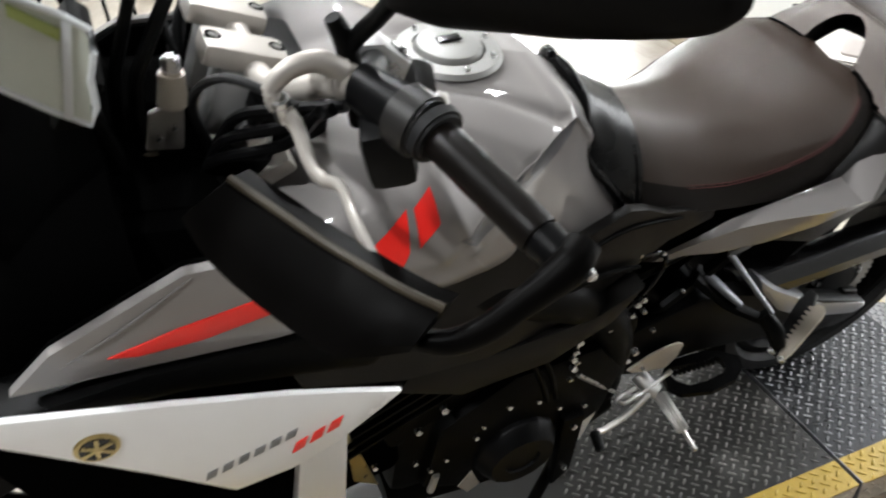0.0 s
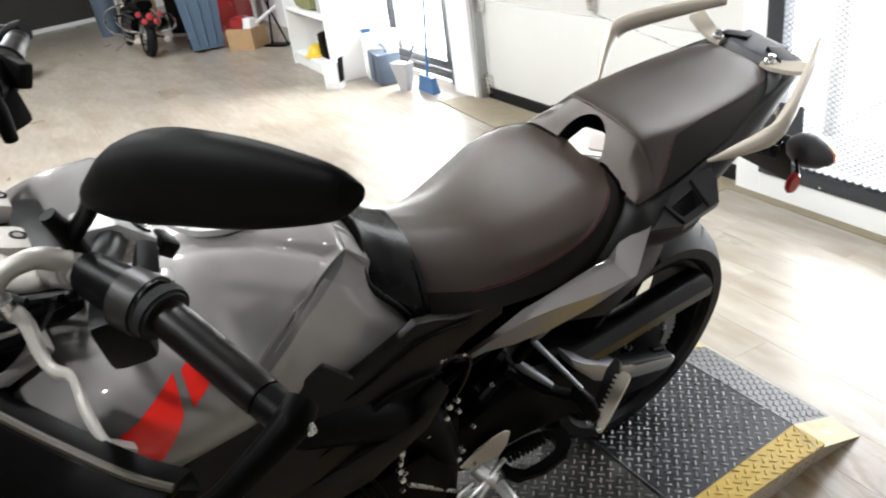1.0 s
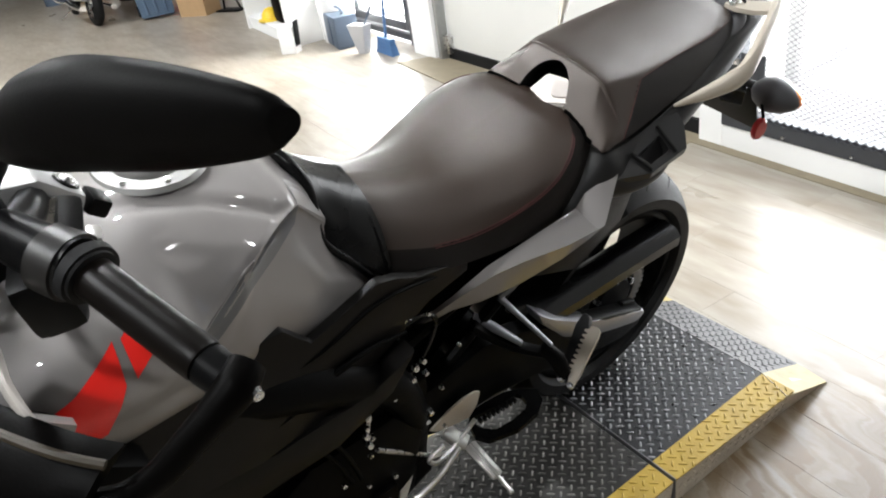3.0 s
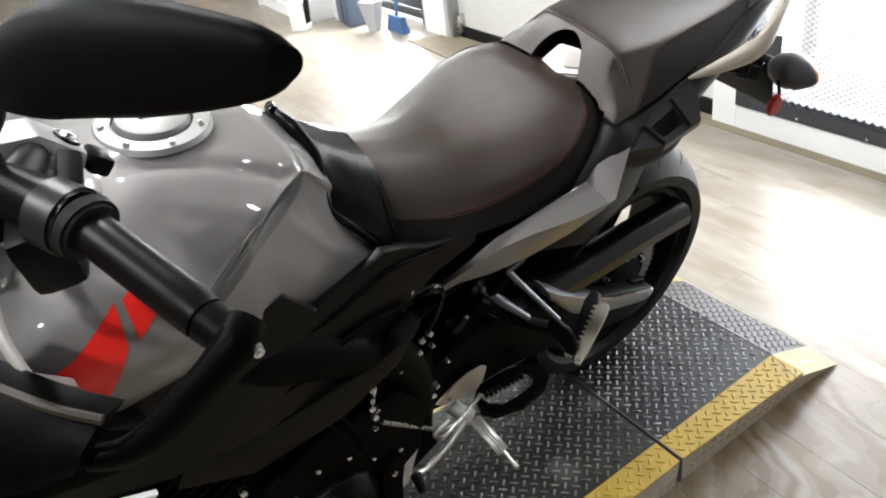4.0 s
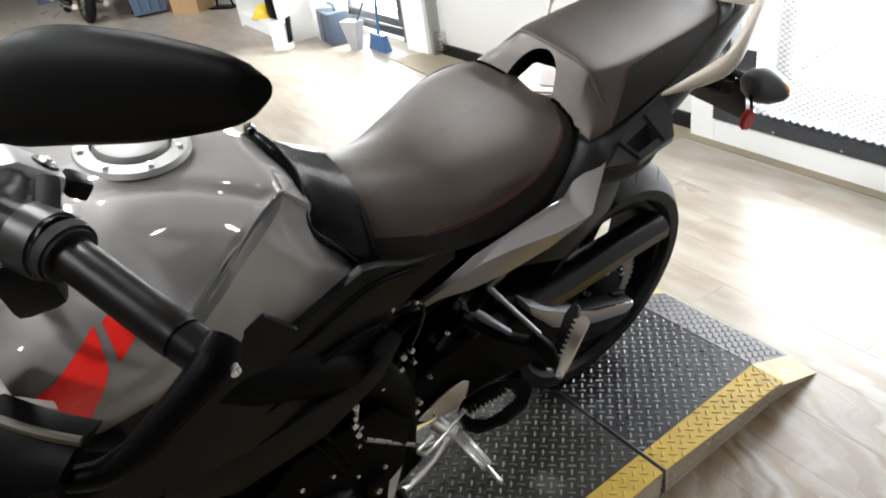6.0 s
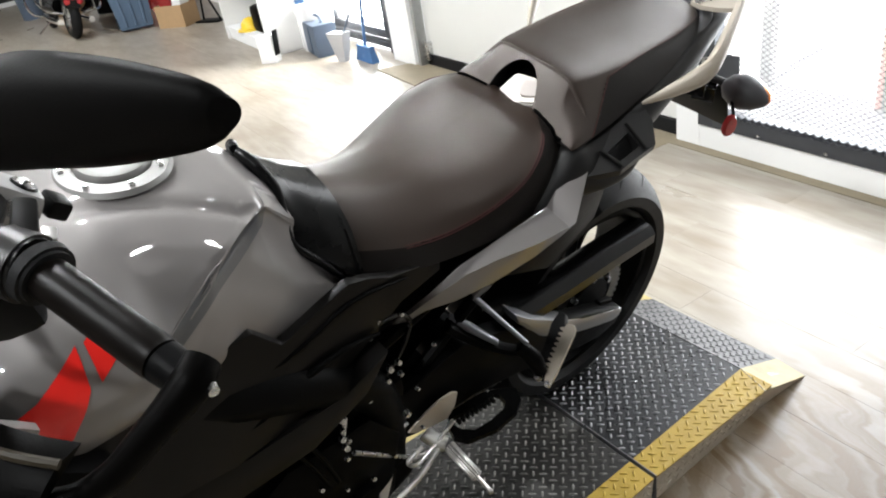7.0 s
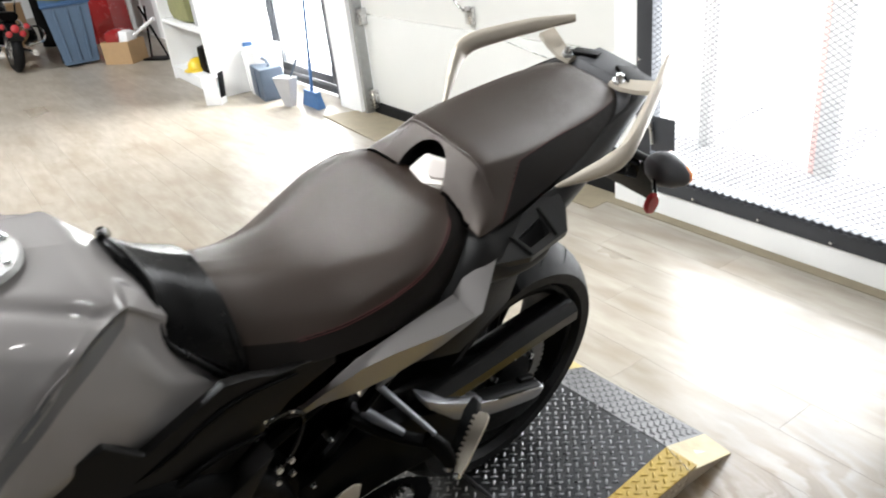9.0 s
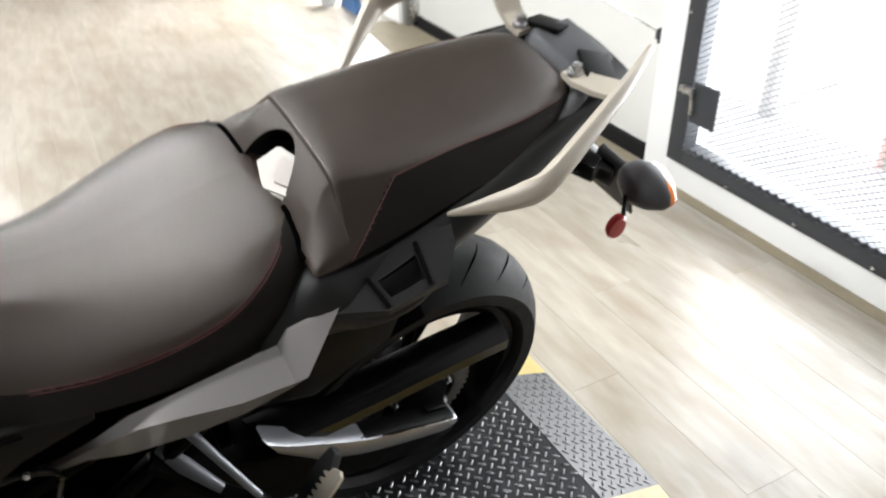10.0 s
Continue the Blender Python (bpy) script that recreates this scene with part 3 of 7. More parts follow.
def lug_field(a0, a1, c0, c1, place, keep=None, length=0.98, wide=0.0052):
    """Raised bars in a basket weave, set at 45 degrees to the plate's edges."""
    verts, faces = [], []
    k = math.sqrt(0.5)
    w0, high, pitch = wide / 2, 0.0024, LUG_Q
    n = int((abs(a1 - a0) + abs(c1 - c0)) / pitch) + 4
    mid_a, mid_c = (a0 + a1) / 2, (c0 + c1) / 2
    base_i, base_j = round((mid_a + mid_c) * k / LUG_Q), round((mid_c - mid_a) * k / LUG_P)
    for i in range(base_i - n, base_i + n):
        for j in range(base_j - n, base_j + n):
            p, q = j * LUG_P, i * LUG_Q
            half = (LUG_Q if (i + j) % 2 else LUG_P) * length / 2
            ca, cc = (q - p) * k, (p + q) * k
            if not (a0 + half * .6 < ca < a1 - half * .6 and c0 + half * .6 < cc < c1 - half * .6) or (keep and not keep(ca, cc)):
                continue
            u = (k, k) if (i + j) % 2 else (-k, k)
            w = (-u[1], u[0])
            base = len(verts)
            for lu, lw, h in ((-half, 0, 0), (-half * .6, w0, 0), (half * .6, w0, 0), (half, 0, 0), (half * .6, -w0, 0), (-half * .6, -w0, 0),
                              (-half * .72, 0, high * .75), (half * .72, 0, high * .75), (0, w0 * .45, high), (0, -w0 * .45, high)):
                verts.append(place(ca + u[0] * lu + w[0] * lw, cc + u[1] * lu + w[1] * lw, h))
            for f in ((0, 1, 6), (1, 8, 6), (1, 2, 8), (2, 7, 8), (2, 3, 7), (3, 4, 7), (4, 9, 7), (4, 5, 9), (5, 6, 9), (5, 0, 6), (6, 8, 7, 9)):
                faces.append([base + m for m in f])
    me = bpy.data.meshes.new("lugs")
    me.from_pydata([tuple(v) for v in verts], [], faces)
    bm = bmesh.new()
    bm.from_mesh(me)
    bpy.data.meshes.remove(me)
    return bm


def outer_edge(a, near, z=RAMP_H):
    return ramp_point(a, -stripe(a) if near else FAR + stripe(a), z)


def inner_edge(a, near, z=RAMP_H):
    return ramp_point(a, 0 if near else FAR, z)


def side_foot(a, near, k=1.0):
    """Foot of the bare side, which stands a little under the border."""
    inset = k * (0.010 + 0.016 * max(0.0, min(1.0, (a + 0.42) / 0.25)))
    return ramp_point(a, (-stripe(a) + inset) if near else (FAR + stripe(a) - inset), 0.0)


def flat_place(a, c, h):
    return ramp_point(a, c, RAMP_H + 0.0003 + h)


def slope_drop(p, k, z_off=0.0):
    q = p + RUN * k
    return Vector((q.x, q.y, RAMP_H * (1 - k) + z_off))


def ramp_section(a0, a1, label, lugs_from, plate_mat, lug_mat):
    """A flat section of the ramp with yellow borders and bare plate sides."""
    t = thing("ramp_section", None, label, "ramp", "ramp sections")
    deck = slab(bmesh.new(), [ramp_point(a0, 0), ramp_point(a1, 0), ramp_point(a1, FAR), ramp_point(a0, FAR)],
                [ramp_point(a0, 0.01, 0), ramp_point(a1, 0.01, 0), ramp_point(a1, FAR - 0.01, 0), ramp_point(a0, FAR - 0.01, 0)])
    part("deck", deck, plate_mat, t, smooth=False)
    for near in (True, False):
        top = [inner_edge(a0, near), outer_edge(a0, near), outer_edge(a1, near), inner_edge(a1, near)]
        bm = slab(bmesh.new(), top, [p - Vector((0, 0, 0.004)) for p in top])
        part("border", bm, YELLOW if near else DULLYELLOW, t, "chipped yellow painted border", smooth=False)
        drop = Vector((0, 0, -0.0045))
        hi = [outer_edge(a0, near) + drop, outer_edge(a1, near) + drop]
        lo = [side_foot(a0, near), side_foot(a1, near)]
        inn = [inner_edge(a0, near, 0), inner_edge(a1, near, 0), inner_edge(a0, near) + drop, inner_edge(a1, near) + drop]
        bm = bmesh.new()
        v = [bm.verts.new(p) for p in hi + lo + inn]
        for f in ((0, 1, 3, 2), (2, 3, 5, 4), (4, 5, 7, 6), (6, 7, 1, 0), (0, 2, 4, 6), (1, 7, 5, 3)):
            bm.faces.new([v[i] for i in f])
        part("side", bm, ALU, t, "bare dusty tread plate side", smooth=False)
    tagged(part("raised_lug", lug_field(max(a0, lugs_from), a1, 0, FAR, flat_place), lug_mat, t), kind="stuff")
    tagged(part("raised_lug", lug_field(max(a0, lugs_from), a1, -0.09, 0, flat_place, lambda a, c: c > -stripe(a) + 0.004), YELLOW, t), kind="stuff")

    def side_place(a, c, h):
        top, foot = outer_edge(a, True), side_foot(a, True)
        f = c / RAMP_H
        return top * f + foot * (1 - f) + ACROSS * (-0.0004 - h)

    tagged(part("raised_lug", lug_field(max(a0, lugs_from), a1, 0.004, RAMP_H - 0.006, side_place), ALU, t), kind="stuff")
    return t


main = ramp_section(-1.9, -0.428, "black tread plate ramp section with worn yellow border", -1.0, DUSTPLATE, DUSTLUG)
end = ramp_section(-0.420, 0.0, "black tread plate ramp end section with yellow border", -0.42, PLATE, LUGSTEEL)
# the bent lip of the end section along the joint
part("joint_lip", slab(bmesh.new(), [ramp_point(-0.4205, -0.069, RAMP_H + .001), ramp_point(-0.4175, -0.069, RAMP_H + .001), ramp_point(-0.4175, FAR, RAMP_H + .001), ramp_point(-0.4205, FAR, RAMP_H + .001)],
     [ramp_point(-0.4205, -0.069, 0.01), ramp_point(-0.4203, -0.069, 0.01), ramp_point(-0.4203, FAR, 0.01), ramp_point(-0.4205, FAR, 0.01)]), LUGSTEEL, end, smooth=False)
# sloping end: grey apron between yellow borders, bare sides
I0, I1 = inner_edge(0, True), inner_edge(0, False)
O0, O1 = outer_edge(-0.0, True) - EDGE * 0.03, outer_edge(-0.0, False)
for top, mat, name in (((I0, I1), PLATEWORN, "apron"), ((O0, I0), PALEBORDER, "border"), ((I1, O1), DULLYELLOW, "border")):
    p, q = top
    foot_p, foot_q = slope_drop(p, 1.0), slope_drop(q, 1.0)
    if p is O0:
        foot_p = Vector((0.498, 0.430, 0))
    lift = Vector((0, 0, 0.0025))
    top4 = [p + lift * .5, foot_p + lift, foot_q + lift, q + lift * .5]
    bm = slab(bmesh.new(), top4, [v - Vector((0, 0, 0.0042 if k in (0, 3) else 0.0024)) for k, v in enumerate(top4)])
    part(name, bm, mat, end, "pale worn tread plate apron" if name == "apron" else "", smooth=False)


tip = Vector((0.498, 0.430, 0.0004))
bm = slab(bmesh.new(), [O0 - Vector((0, 0, 0.003)), tip, Vector((I0.x, I0.y, RAMP_H - 0.003))], [side_foot(-0.005, True), Vector((0.494, 0.428, 0)), inner_edge(0, True, 0)])
part("side", bm, ALU, end, "bare dusty tread plate side", smooth=False)


def apron_place(a, c, h):
    return slope_drop(ramp_point(0, c), a / 0.205, 0.0028 + h)


tagged(part("raised_lug", lug_field(0.0, 0.203, 0, FAR, apron_place), PLATEWORN, end), kind="stuff")

# ---------------------------------------------------------------- the motorcycle
# built upright (x left, y back, z up from its rear tyre's foot), then leaned on its side stand
BIKE = Matrix.Translation((0, 0, RAMP_H + 0.002)) @ Matrix.Rotation(radians(-4.58), 4, "Z") @ Matrix.Rotation(radians(14.38), 4, "Y")
moto = thing("motorcycle", BIKE, "dark grey sport touring motorcycle with red decals leaning on its stand", "motorcycle")
R = 0.315

# ---- wheels


def wheel(y, r, half, name, spokes):
    axis = Matrix.Translation((0, y, r)) @ SIDEWAYS
    w = part(name, ring_lathe([(0.055, -0.02), (0.055, 0.02), (0.05, 0.03), (0.03, 0.035), (0.02, 0.035), (0.02, -0.035), (0.03, -0.035), (0.05, -0.03)], axis, 32), BLACKMETAL, moto)
    prof = []
    for k in range(13):
        a = -1.0 + 2.0 * k / 12
        prof.append((r - (abs(a) ** 2.2) * half * 0.5, a * half))
    prof += [(r - half * 0.78, half * 0.97), (0.232, half * 0.72), (0.228, 0.0), (0.232, -half * 0.72), (r - half * 0.78, -half * 0.97)]
    part("tyre", ring_lathe(prof, axis, 96), RUBBER, w, "black road tyre with curved tread grooves")
    rim = [(0.232, half * 0.78), (0.226, half * 0.82), (0.214, half * 0.8), (0.205, half * 0.6), (0.2, 0), (0.205, -half * 0.6), (0.214, -half * 0.8), (0.226, -half * 0.82), (0.232, -half * 0.78), (0.222, 0)]
    part("rim", ring_lathe(rim, axis, 64), BLACKMETAL, w, "black cast rim")
    for k in range(spokes):
        for off in (-0.13, 0.13):
            a = k * math.tau / spokes + 0.3
            p0 = axis @ Vector((0.05 * math.cos(a), 0.05 * math.sin(a), 0.0))
            p1 = axis @ Vector((0.206 * math.cos(a + off), 0.206 * math.sin(a + off), 0.0))
            part("spoke", tubed([p0, (p0 + p1) / 2, p1], [0.013, 0.009, 0.012], 8, 3), BLACKMETAL, w)
    # tread grooves as shallow dark bars laid just proud of the tread
    bm = bmesh.new()
    for k in range(20):
        for side in (-1, 1):
            a0 = k * math.tau / 20 + (0.12 if side > 0 else 0)
            line = []
            for q in range(7):
                u = 0.05 + 0.76 * q / 6
                rad = r - (u ** 2.2) * half * 0.5 + 0.0009
                a = a0 + 0.36 * (u - 0.04) ** 1.3 + 0.05
                line.append((axis @ Vector((rad * math.cos(a), rad * math.sin(a), side * u * half)), a))
            prev = None
            for i, (p, a) in enumerate(line):
                wid = 0.0036 * (1 - abs(i - 3) / 4.2)
                tang = axis.to_3x3() @ Vector((-math.sin(a), math.cos(a), 0))
                pair = (bm.verts.new(p + tang * wid), bm.verts.new(p - tang * wid))
                if prev:
                    bm.faces.new((prev[0], pair[0], pair[1], prev[1]))
                prev = pair
    tagged(part("groove", bm, VOID, w), kind="stuff")
    return w


rear = wheel(0.0, R, 0.09, "rear_wheel", 5)
front = wheel(-1.5, 0.30, 0.06, "front_wheel", 5)
axis = Matrix.Translation((0, 0, R)) @ SIDEWAYS
# sprocket with its teeth and bolts on the left, disc on the right
bm = ring_lathe([(0.11, 0.078), (0.11, 0.083), (0.082, 0.083), (0.082, 0.078)], axis, 64)
for k in range(45):
    a = k * math.tau / 45
    box(bm, axis @ Vector((0.113 * math.cos(a), 0.113 * math.sin(a), 0.0805)), (0.005, 0.006, 0.008), Matrix.Rotation(a, 3, "X"))
part("sprocket", bm, DARKSTEEL, moto, "steel rear sprocket")
bm = rodded(axis @ Vector((0, 0, 0.04)), axis @ Vector((0, 0, 0.09)), 0.085, 0.06, 40)
part("sprocket_carrier", bm, BLACKMETAL, moto)
for k in range(6):
    a = k * math.tau / 6
    bolt(moto, axis @ Vector((0.067 * math.cos(a), 0.067 * math.sin(a), 0.088)), (1, 0, 0), 1.5)
bolt(moto, axis @ Vector((0, 0, 0.135)), (1, 0, 0), 1.6)
part("brake_disc", ring_lathe([(0.12, -0.078), (0.12, -0.082), (0.08, -0.082), (0.08, -0.078)], axis, 48), DARKSTEEL, moto)

# chain: upper and lower runs of links that overlap like real ones
for z0, z1 in ((R + 0.112, 0.44), (R - 0.112, 0.29)):
    bm = bmesh.new()
    n = 46
    for k in range(n):
        y = -0.6 * k / n
        z = z0 + (z1 - z0) * k / n
        for side in (-1, 1):
            box(bm, (0.0805 + side * (0.0055 if k % 2 else 0.0035), y, z), (0.0025, 0.0175, 0.0125), None)
        box(bm, (0.0805, y, z), (0.009, 0.006, 0.008))
    part("chain_run", bm, DARKSTEEL, moto, "oily steel drive chain")

# swingarm: black box section; silver rear only where lit, its shaded part black
for s in (1, -1):
    x0, x1 = sorted((s * 0.104, s * 0.148))
    part("swingarm", plate([(-0.66, 0.45), (-0.60, 0.50), (-0.46, 0.53), (-0.36, 0.50), (-0.27, 0.455), (-0.16, 0.40), (0.045, 0.31), (0.045, 0.262), (-0.016, 0.248), (-0.09, 0.264), (-0.20, 0.305), (-0.30, 0.33), (-0.42, 0.36), (-0.56, 0.36), (-0.64, 0.39)], x0 + 0.002, x1 - 0.002, 0.008), BLACKMETAL, moto, "black box section swingarm")
    lit_strip = [(-0.33, 0.530), (-0.285, 0.488), (-0.235, 0.452), (-0.168, 0.405), (-0.10, 0.368), (-0.03, 0.338), (0.030, 0.313), (0.052, 0.303), (0.053, 0.283), (0.025, 0.276), (-0.016, 0.290), (-0.09, 0.318), (-0.16, 0.350), (-0.24, 0.402), (-0.31, 0.485)]
    part("swingarm_end", plate(lit_strip, x0, x1, 0.010), SWING, moto, "silver grey aluminium swingarm end, only its lit upper strip")
part("swingarm_bridge", tubed([(-0.12, -0.42, 0.43), (0, -0.42, 0.44), (0.12, -0.42, 0.43)], 0.05, 12, 4), BLACKMETAL, moto)
bm = boxed((0.118, 0.01, 0.325), (0.016, 0.05, 0.02), turn(-20), 0.004)
part("chain_adjuster", bm, BLACKMETAL, moto)

# chain guard and rear hugger
bm = bmesh.new()
pts = [(-0.33, 0.475), (-0.16, 0.47), (0.0, 0.472), (0.145, 0.470)]
prev = None
for y, z in spline([(0, p[0], p[1]) for p in pts], 5) and [(v.y, v.z) for v in spline([(0, p[0], p[1]) for p in pts], 5)]:
    h = 0.028
    ringv = [bm.verts.new(q) for q in ((0.062, y, z + 0.004), (0.085, y, z + 0.014), (0.118, y, z + 0.01), (0.132, y, z - 0.004), (0.133, y, z - h), (0.128, y, z - h), (0.126, y, z - 0.012), (0.085, y, z + 0.004), (0.062, y, z - 0.004))]
    if prev:
        for i in range(len(ringv)):
            bm.faces.new((prev[i], prev[(i + 1) % len(ringv)], ringv[(i + 1) % len(ringv)], ringv[i]))
    else:
        bm.faces.new(ringv)
    prev = ringv
bm.faces.new(prev[::-1])
part("chain_guard", bm, GLOSSBLACK, moto, "long black plastic chain guard")

bm = bmesh.new()
prev = None
for k in range(15):
    a = radians(96 + k * 7.5)     # from the top of the tyre forwards and down
    rr = R + 0.014
    ringv = []
    for q in range(9):
        u = -1 + q / 4
        rad = rr - abs(u) ** 2.4 * 0.05
        ringv.append(Vector((u * 0.098, math.cos(a) * rad, R + math.sin(a) * rad)))
    ringv = [bm.verts.new(p) for p in ringv]
    if prev:
        for i in range(8):
            bm.faces.new((prev[i], prev[i + 1], ringv[i + 1], ringv[i]))
    prev = ringv
bmesh.ops.solidify(bm, geom=list(bm.faces), thickness=0.004)
part("hugger", bm, PLASTIC, moto, "black inner mudguard over the tyre")

# ---- frame, engine
part("engine", boxed((0, -0.82, 0.40), (0.30, 0.44, 0.34), turn(-6), 0.03), BLACKMETAL, moto, "black engine with small bright bolts")
bm = boxed((0, -1.02, 0.58), (0.30, 0.2, 0.3), turn(24), 0.02)
block_ob = part("cylinder_block", bm, BLACKMETAL, moto)
for k in range(6):
    part("cooling_fin", boxed((0, -1.035 + k * 0.012, 0.50 + k * 0.03), (0.33, 0.22, 0.006), turn(24)), BLACKMETAL, block_ob)


def round_cover(y, z, r, x0, x1, name="engine_cover"):
    """A round cover with a flat-sided rim and a sunk middle."""
    m = Matrix.Translation((0, y, z)) @ SIDEWAYS
    bm = lathe([(r, x0), (r, x1 - 0.03), (r * 0.97, x1 - 0.024), (r * 0.80, x1 - 0.004), (r * 0.76, x1), (r * 0.42, x1), (r * 0.40, x1 - 0.005), (0.0001, x1 - 0.005)], m, 14)
    return part(name, bm, PLASTIC, moto, angle=22)


round_cover(-0.822, 0.315, 0.082, 0.12, 0.205)
round_cover(-0.70, 0.42, 0.05, 0.12, 0.165)
part("crankcase_cover", plate([(-1.0, 0.28), (-0.97, 0.45), (-0.84, 0.53), (-0.68, 0.53), (-0.62, 0.44), (-0.64, 0.32), (-0.76, 0.24), (-0.9, 0.22)], 0.12, 0.17, 0.012), BLACKMETAL, moto)
for y, z, k in ((-0.966, 0.518, 1.2), (-1.009, 0.481, 1.1), (-0.91, 0.558, 0.8), (-0.846, 0.455, 0.9), (-0.789, 0.439, 0.9), (-0.903, 0.396, 1.0), (-0.891, 0.421, 0.7), (-0.957, 0.359, 0.8), (-0.986, 0.343, 0.9), (-1.013, 0.384, 0.8), (-1.083, 0.42, 0.9), (-0.742, 0.392, 0.8), (-0.75, 0.339, 0.9), (-0.701, 0.304, 1.2), (-0.687, 0.369, 1.0)):
    bolt(moto, (0.172, y, z), (1, -0.15, 0.3), k)
part("rib", tubed([(0.172, -0.835, 0.60), (0.178, -0.800, 0.52), (0.172, -0.772, 0.43)], 0.004, 8, 4), BLACKMETAL, moto)
part("rib", tubed([(0.172, -0.815, 0.61), (0.178, -0.780, 0.52), (0.172, -0.756, 0.43)], 0.004, 8, 4), BLACKMETAL, moto)
part("stand_bracket", plate([(-0.735, 0.36), (-0.69, 0.36), (-0.69, 0.16), (-0.725, 0.12)], 0.165, 0.185, 0.004), BLACKMETAL, moto, "black side stand bracket")
bolt(moto, (0.186, -0.712, 0.335), (1, 0, 0.2), 1.3)
bolt(moto, (0.186, -0.706, 0.18), (1, 0, 0.2), 1.1)
part("warning_label", plate([(-0.66, 0.30), (-0.63, 0.305), (-0.655, 0.20), (-0.672, 0.19)], 0.150, 0.152, 0.0), WHITEPAINT, moto, "small white warning label")
part("shield_tip", plate([(-0.93, 0.245), (-0.905, 0.285), (-0.885, 0.225), (-0.91, 0.21)], 0.171, 0.173, 0.0), PALE, moto, "pale metal shield tip")
part("pipe_end", rodded((0.172, -0.985, 0.27), (0.172, -0.975, 0.32), 0.007, None, 10, 0.001), PALE, moto)

# main frame spar and pivot plate
for s in (1, -1):
    part("frame_spar", tubed([(s * 0.07, -1.16, 0.90), (s * 0.14, -1.05, 0.84), (s * 0.165, -0.85, 0.74), (s * 0.15, -0.70, 0.62), (s * 0.135, -0.63, 0.48), (s * 0.13, -0.62, 0.33)],
         [0.04, 0.045, 0.042, 0.038, 0.035, 0.03], 10, 5), BLACKMETAL, moto, "black cast frame spar")
    part("subframe_rail", tubed([(s * 0.12, -0.64, 0.62), (s * 0.12, -0.4, 0.70), (s * 0.11, -0.1, 0.80), (s * 0.08, 0.16, 0.88)], 0.014, 8, 4), BLACKMETAL, moto)
    part("subframe_stay", tubed([(s * 0.12, -0.60, 0.46), (s * 0.12, -0.36, 0.64), (s * 0.11, -0.15, 0.77)], 0.012, 8, 3), BLACKMETAL, moto)
for y, z, k in ((-0.609, 0.487, 1.6), (-0.585, 0.535, 1.0), (-0.62, 0.6, 1.2), (-0.66, 0.66, 0.9), (-0.55, 0.62, 0.9), (-0.575, 0.42, 1.0), (-0.74, 0.58, 1.0), (-0.73, 0.52, 1.3), (-0.735, 0.475, 1.3)):
    bolt(moto, (0.172, y, z), (1, 0, 0), k * 0.75)
for y, z, k in ((-0.649, 0.609, 1.0), (-0.684, 0.606, 1.3), (-0.688, 0.594, 1.1), (-0.739, 0.585, 1.2), (-0.741, 0.560, 0.9), (-0.743, 0.541, 1.2), (-0.738, 0.514, 1.3), (-0.645, 0.635, 1.2)):
    bolt(moto, (0.178, y, z), (1, -0.2, 0.4), k * 0.9)
# near-black blocks added to close the view through the engine bay
part("inner_shield", plate([(-1.15, 0.86), (-0.62, 0.80), (-0.30, 0.72), (-0.24, 0.60), (-0.40, 0.55), (-0.56, 0.42), (-0.60, 0.28), (-1.0, 0.26), (-1.12, 0.5)], -0.06, 0.06, 0.01), VOID, moto, "near-black filler inside the bike")
part("lower_shield", boxed((0, -1.22, 0.46), (0.30, 0.36, 0.30), turn(10), 0.03), VOID, moto, "near-black filler low in the bike")
# hoses and cables
part("exhaust_silencer", tubed([(-0.03, -0.75, 0.19), (-0.06, -0.5, 0.2), (-0.1, -0.3, 0.24)], [0.05, 0.06, 0.045], 14, 4), BLACKMETAL, moto)
part("belly_pan", loft([(-1.05, [(0, .24), (0.1, .22), (0.13, .17), (0, .13)]), (-0.8, [(0, .24), (0.12, .22), (0.14, .15), (0, .11)]), (-0.55, [(0, .24), (0.09, .22), (0.1, .17), (0, .14)])], 4, 4), MATTE, moto)

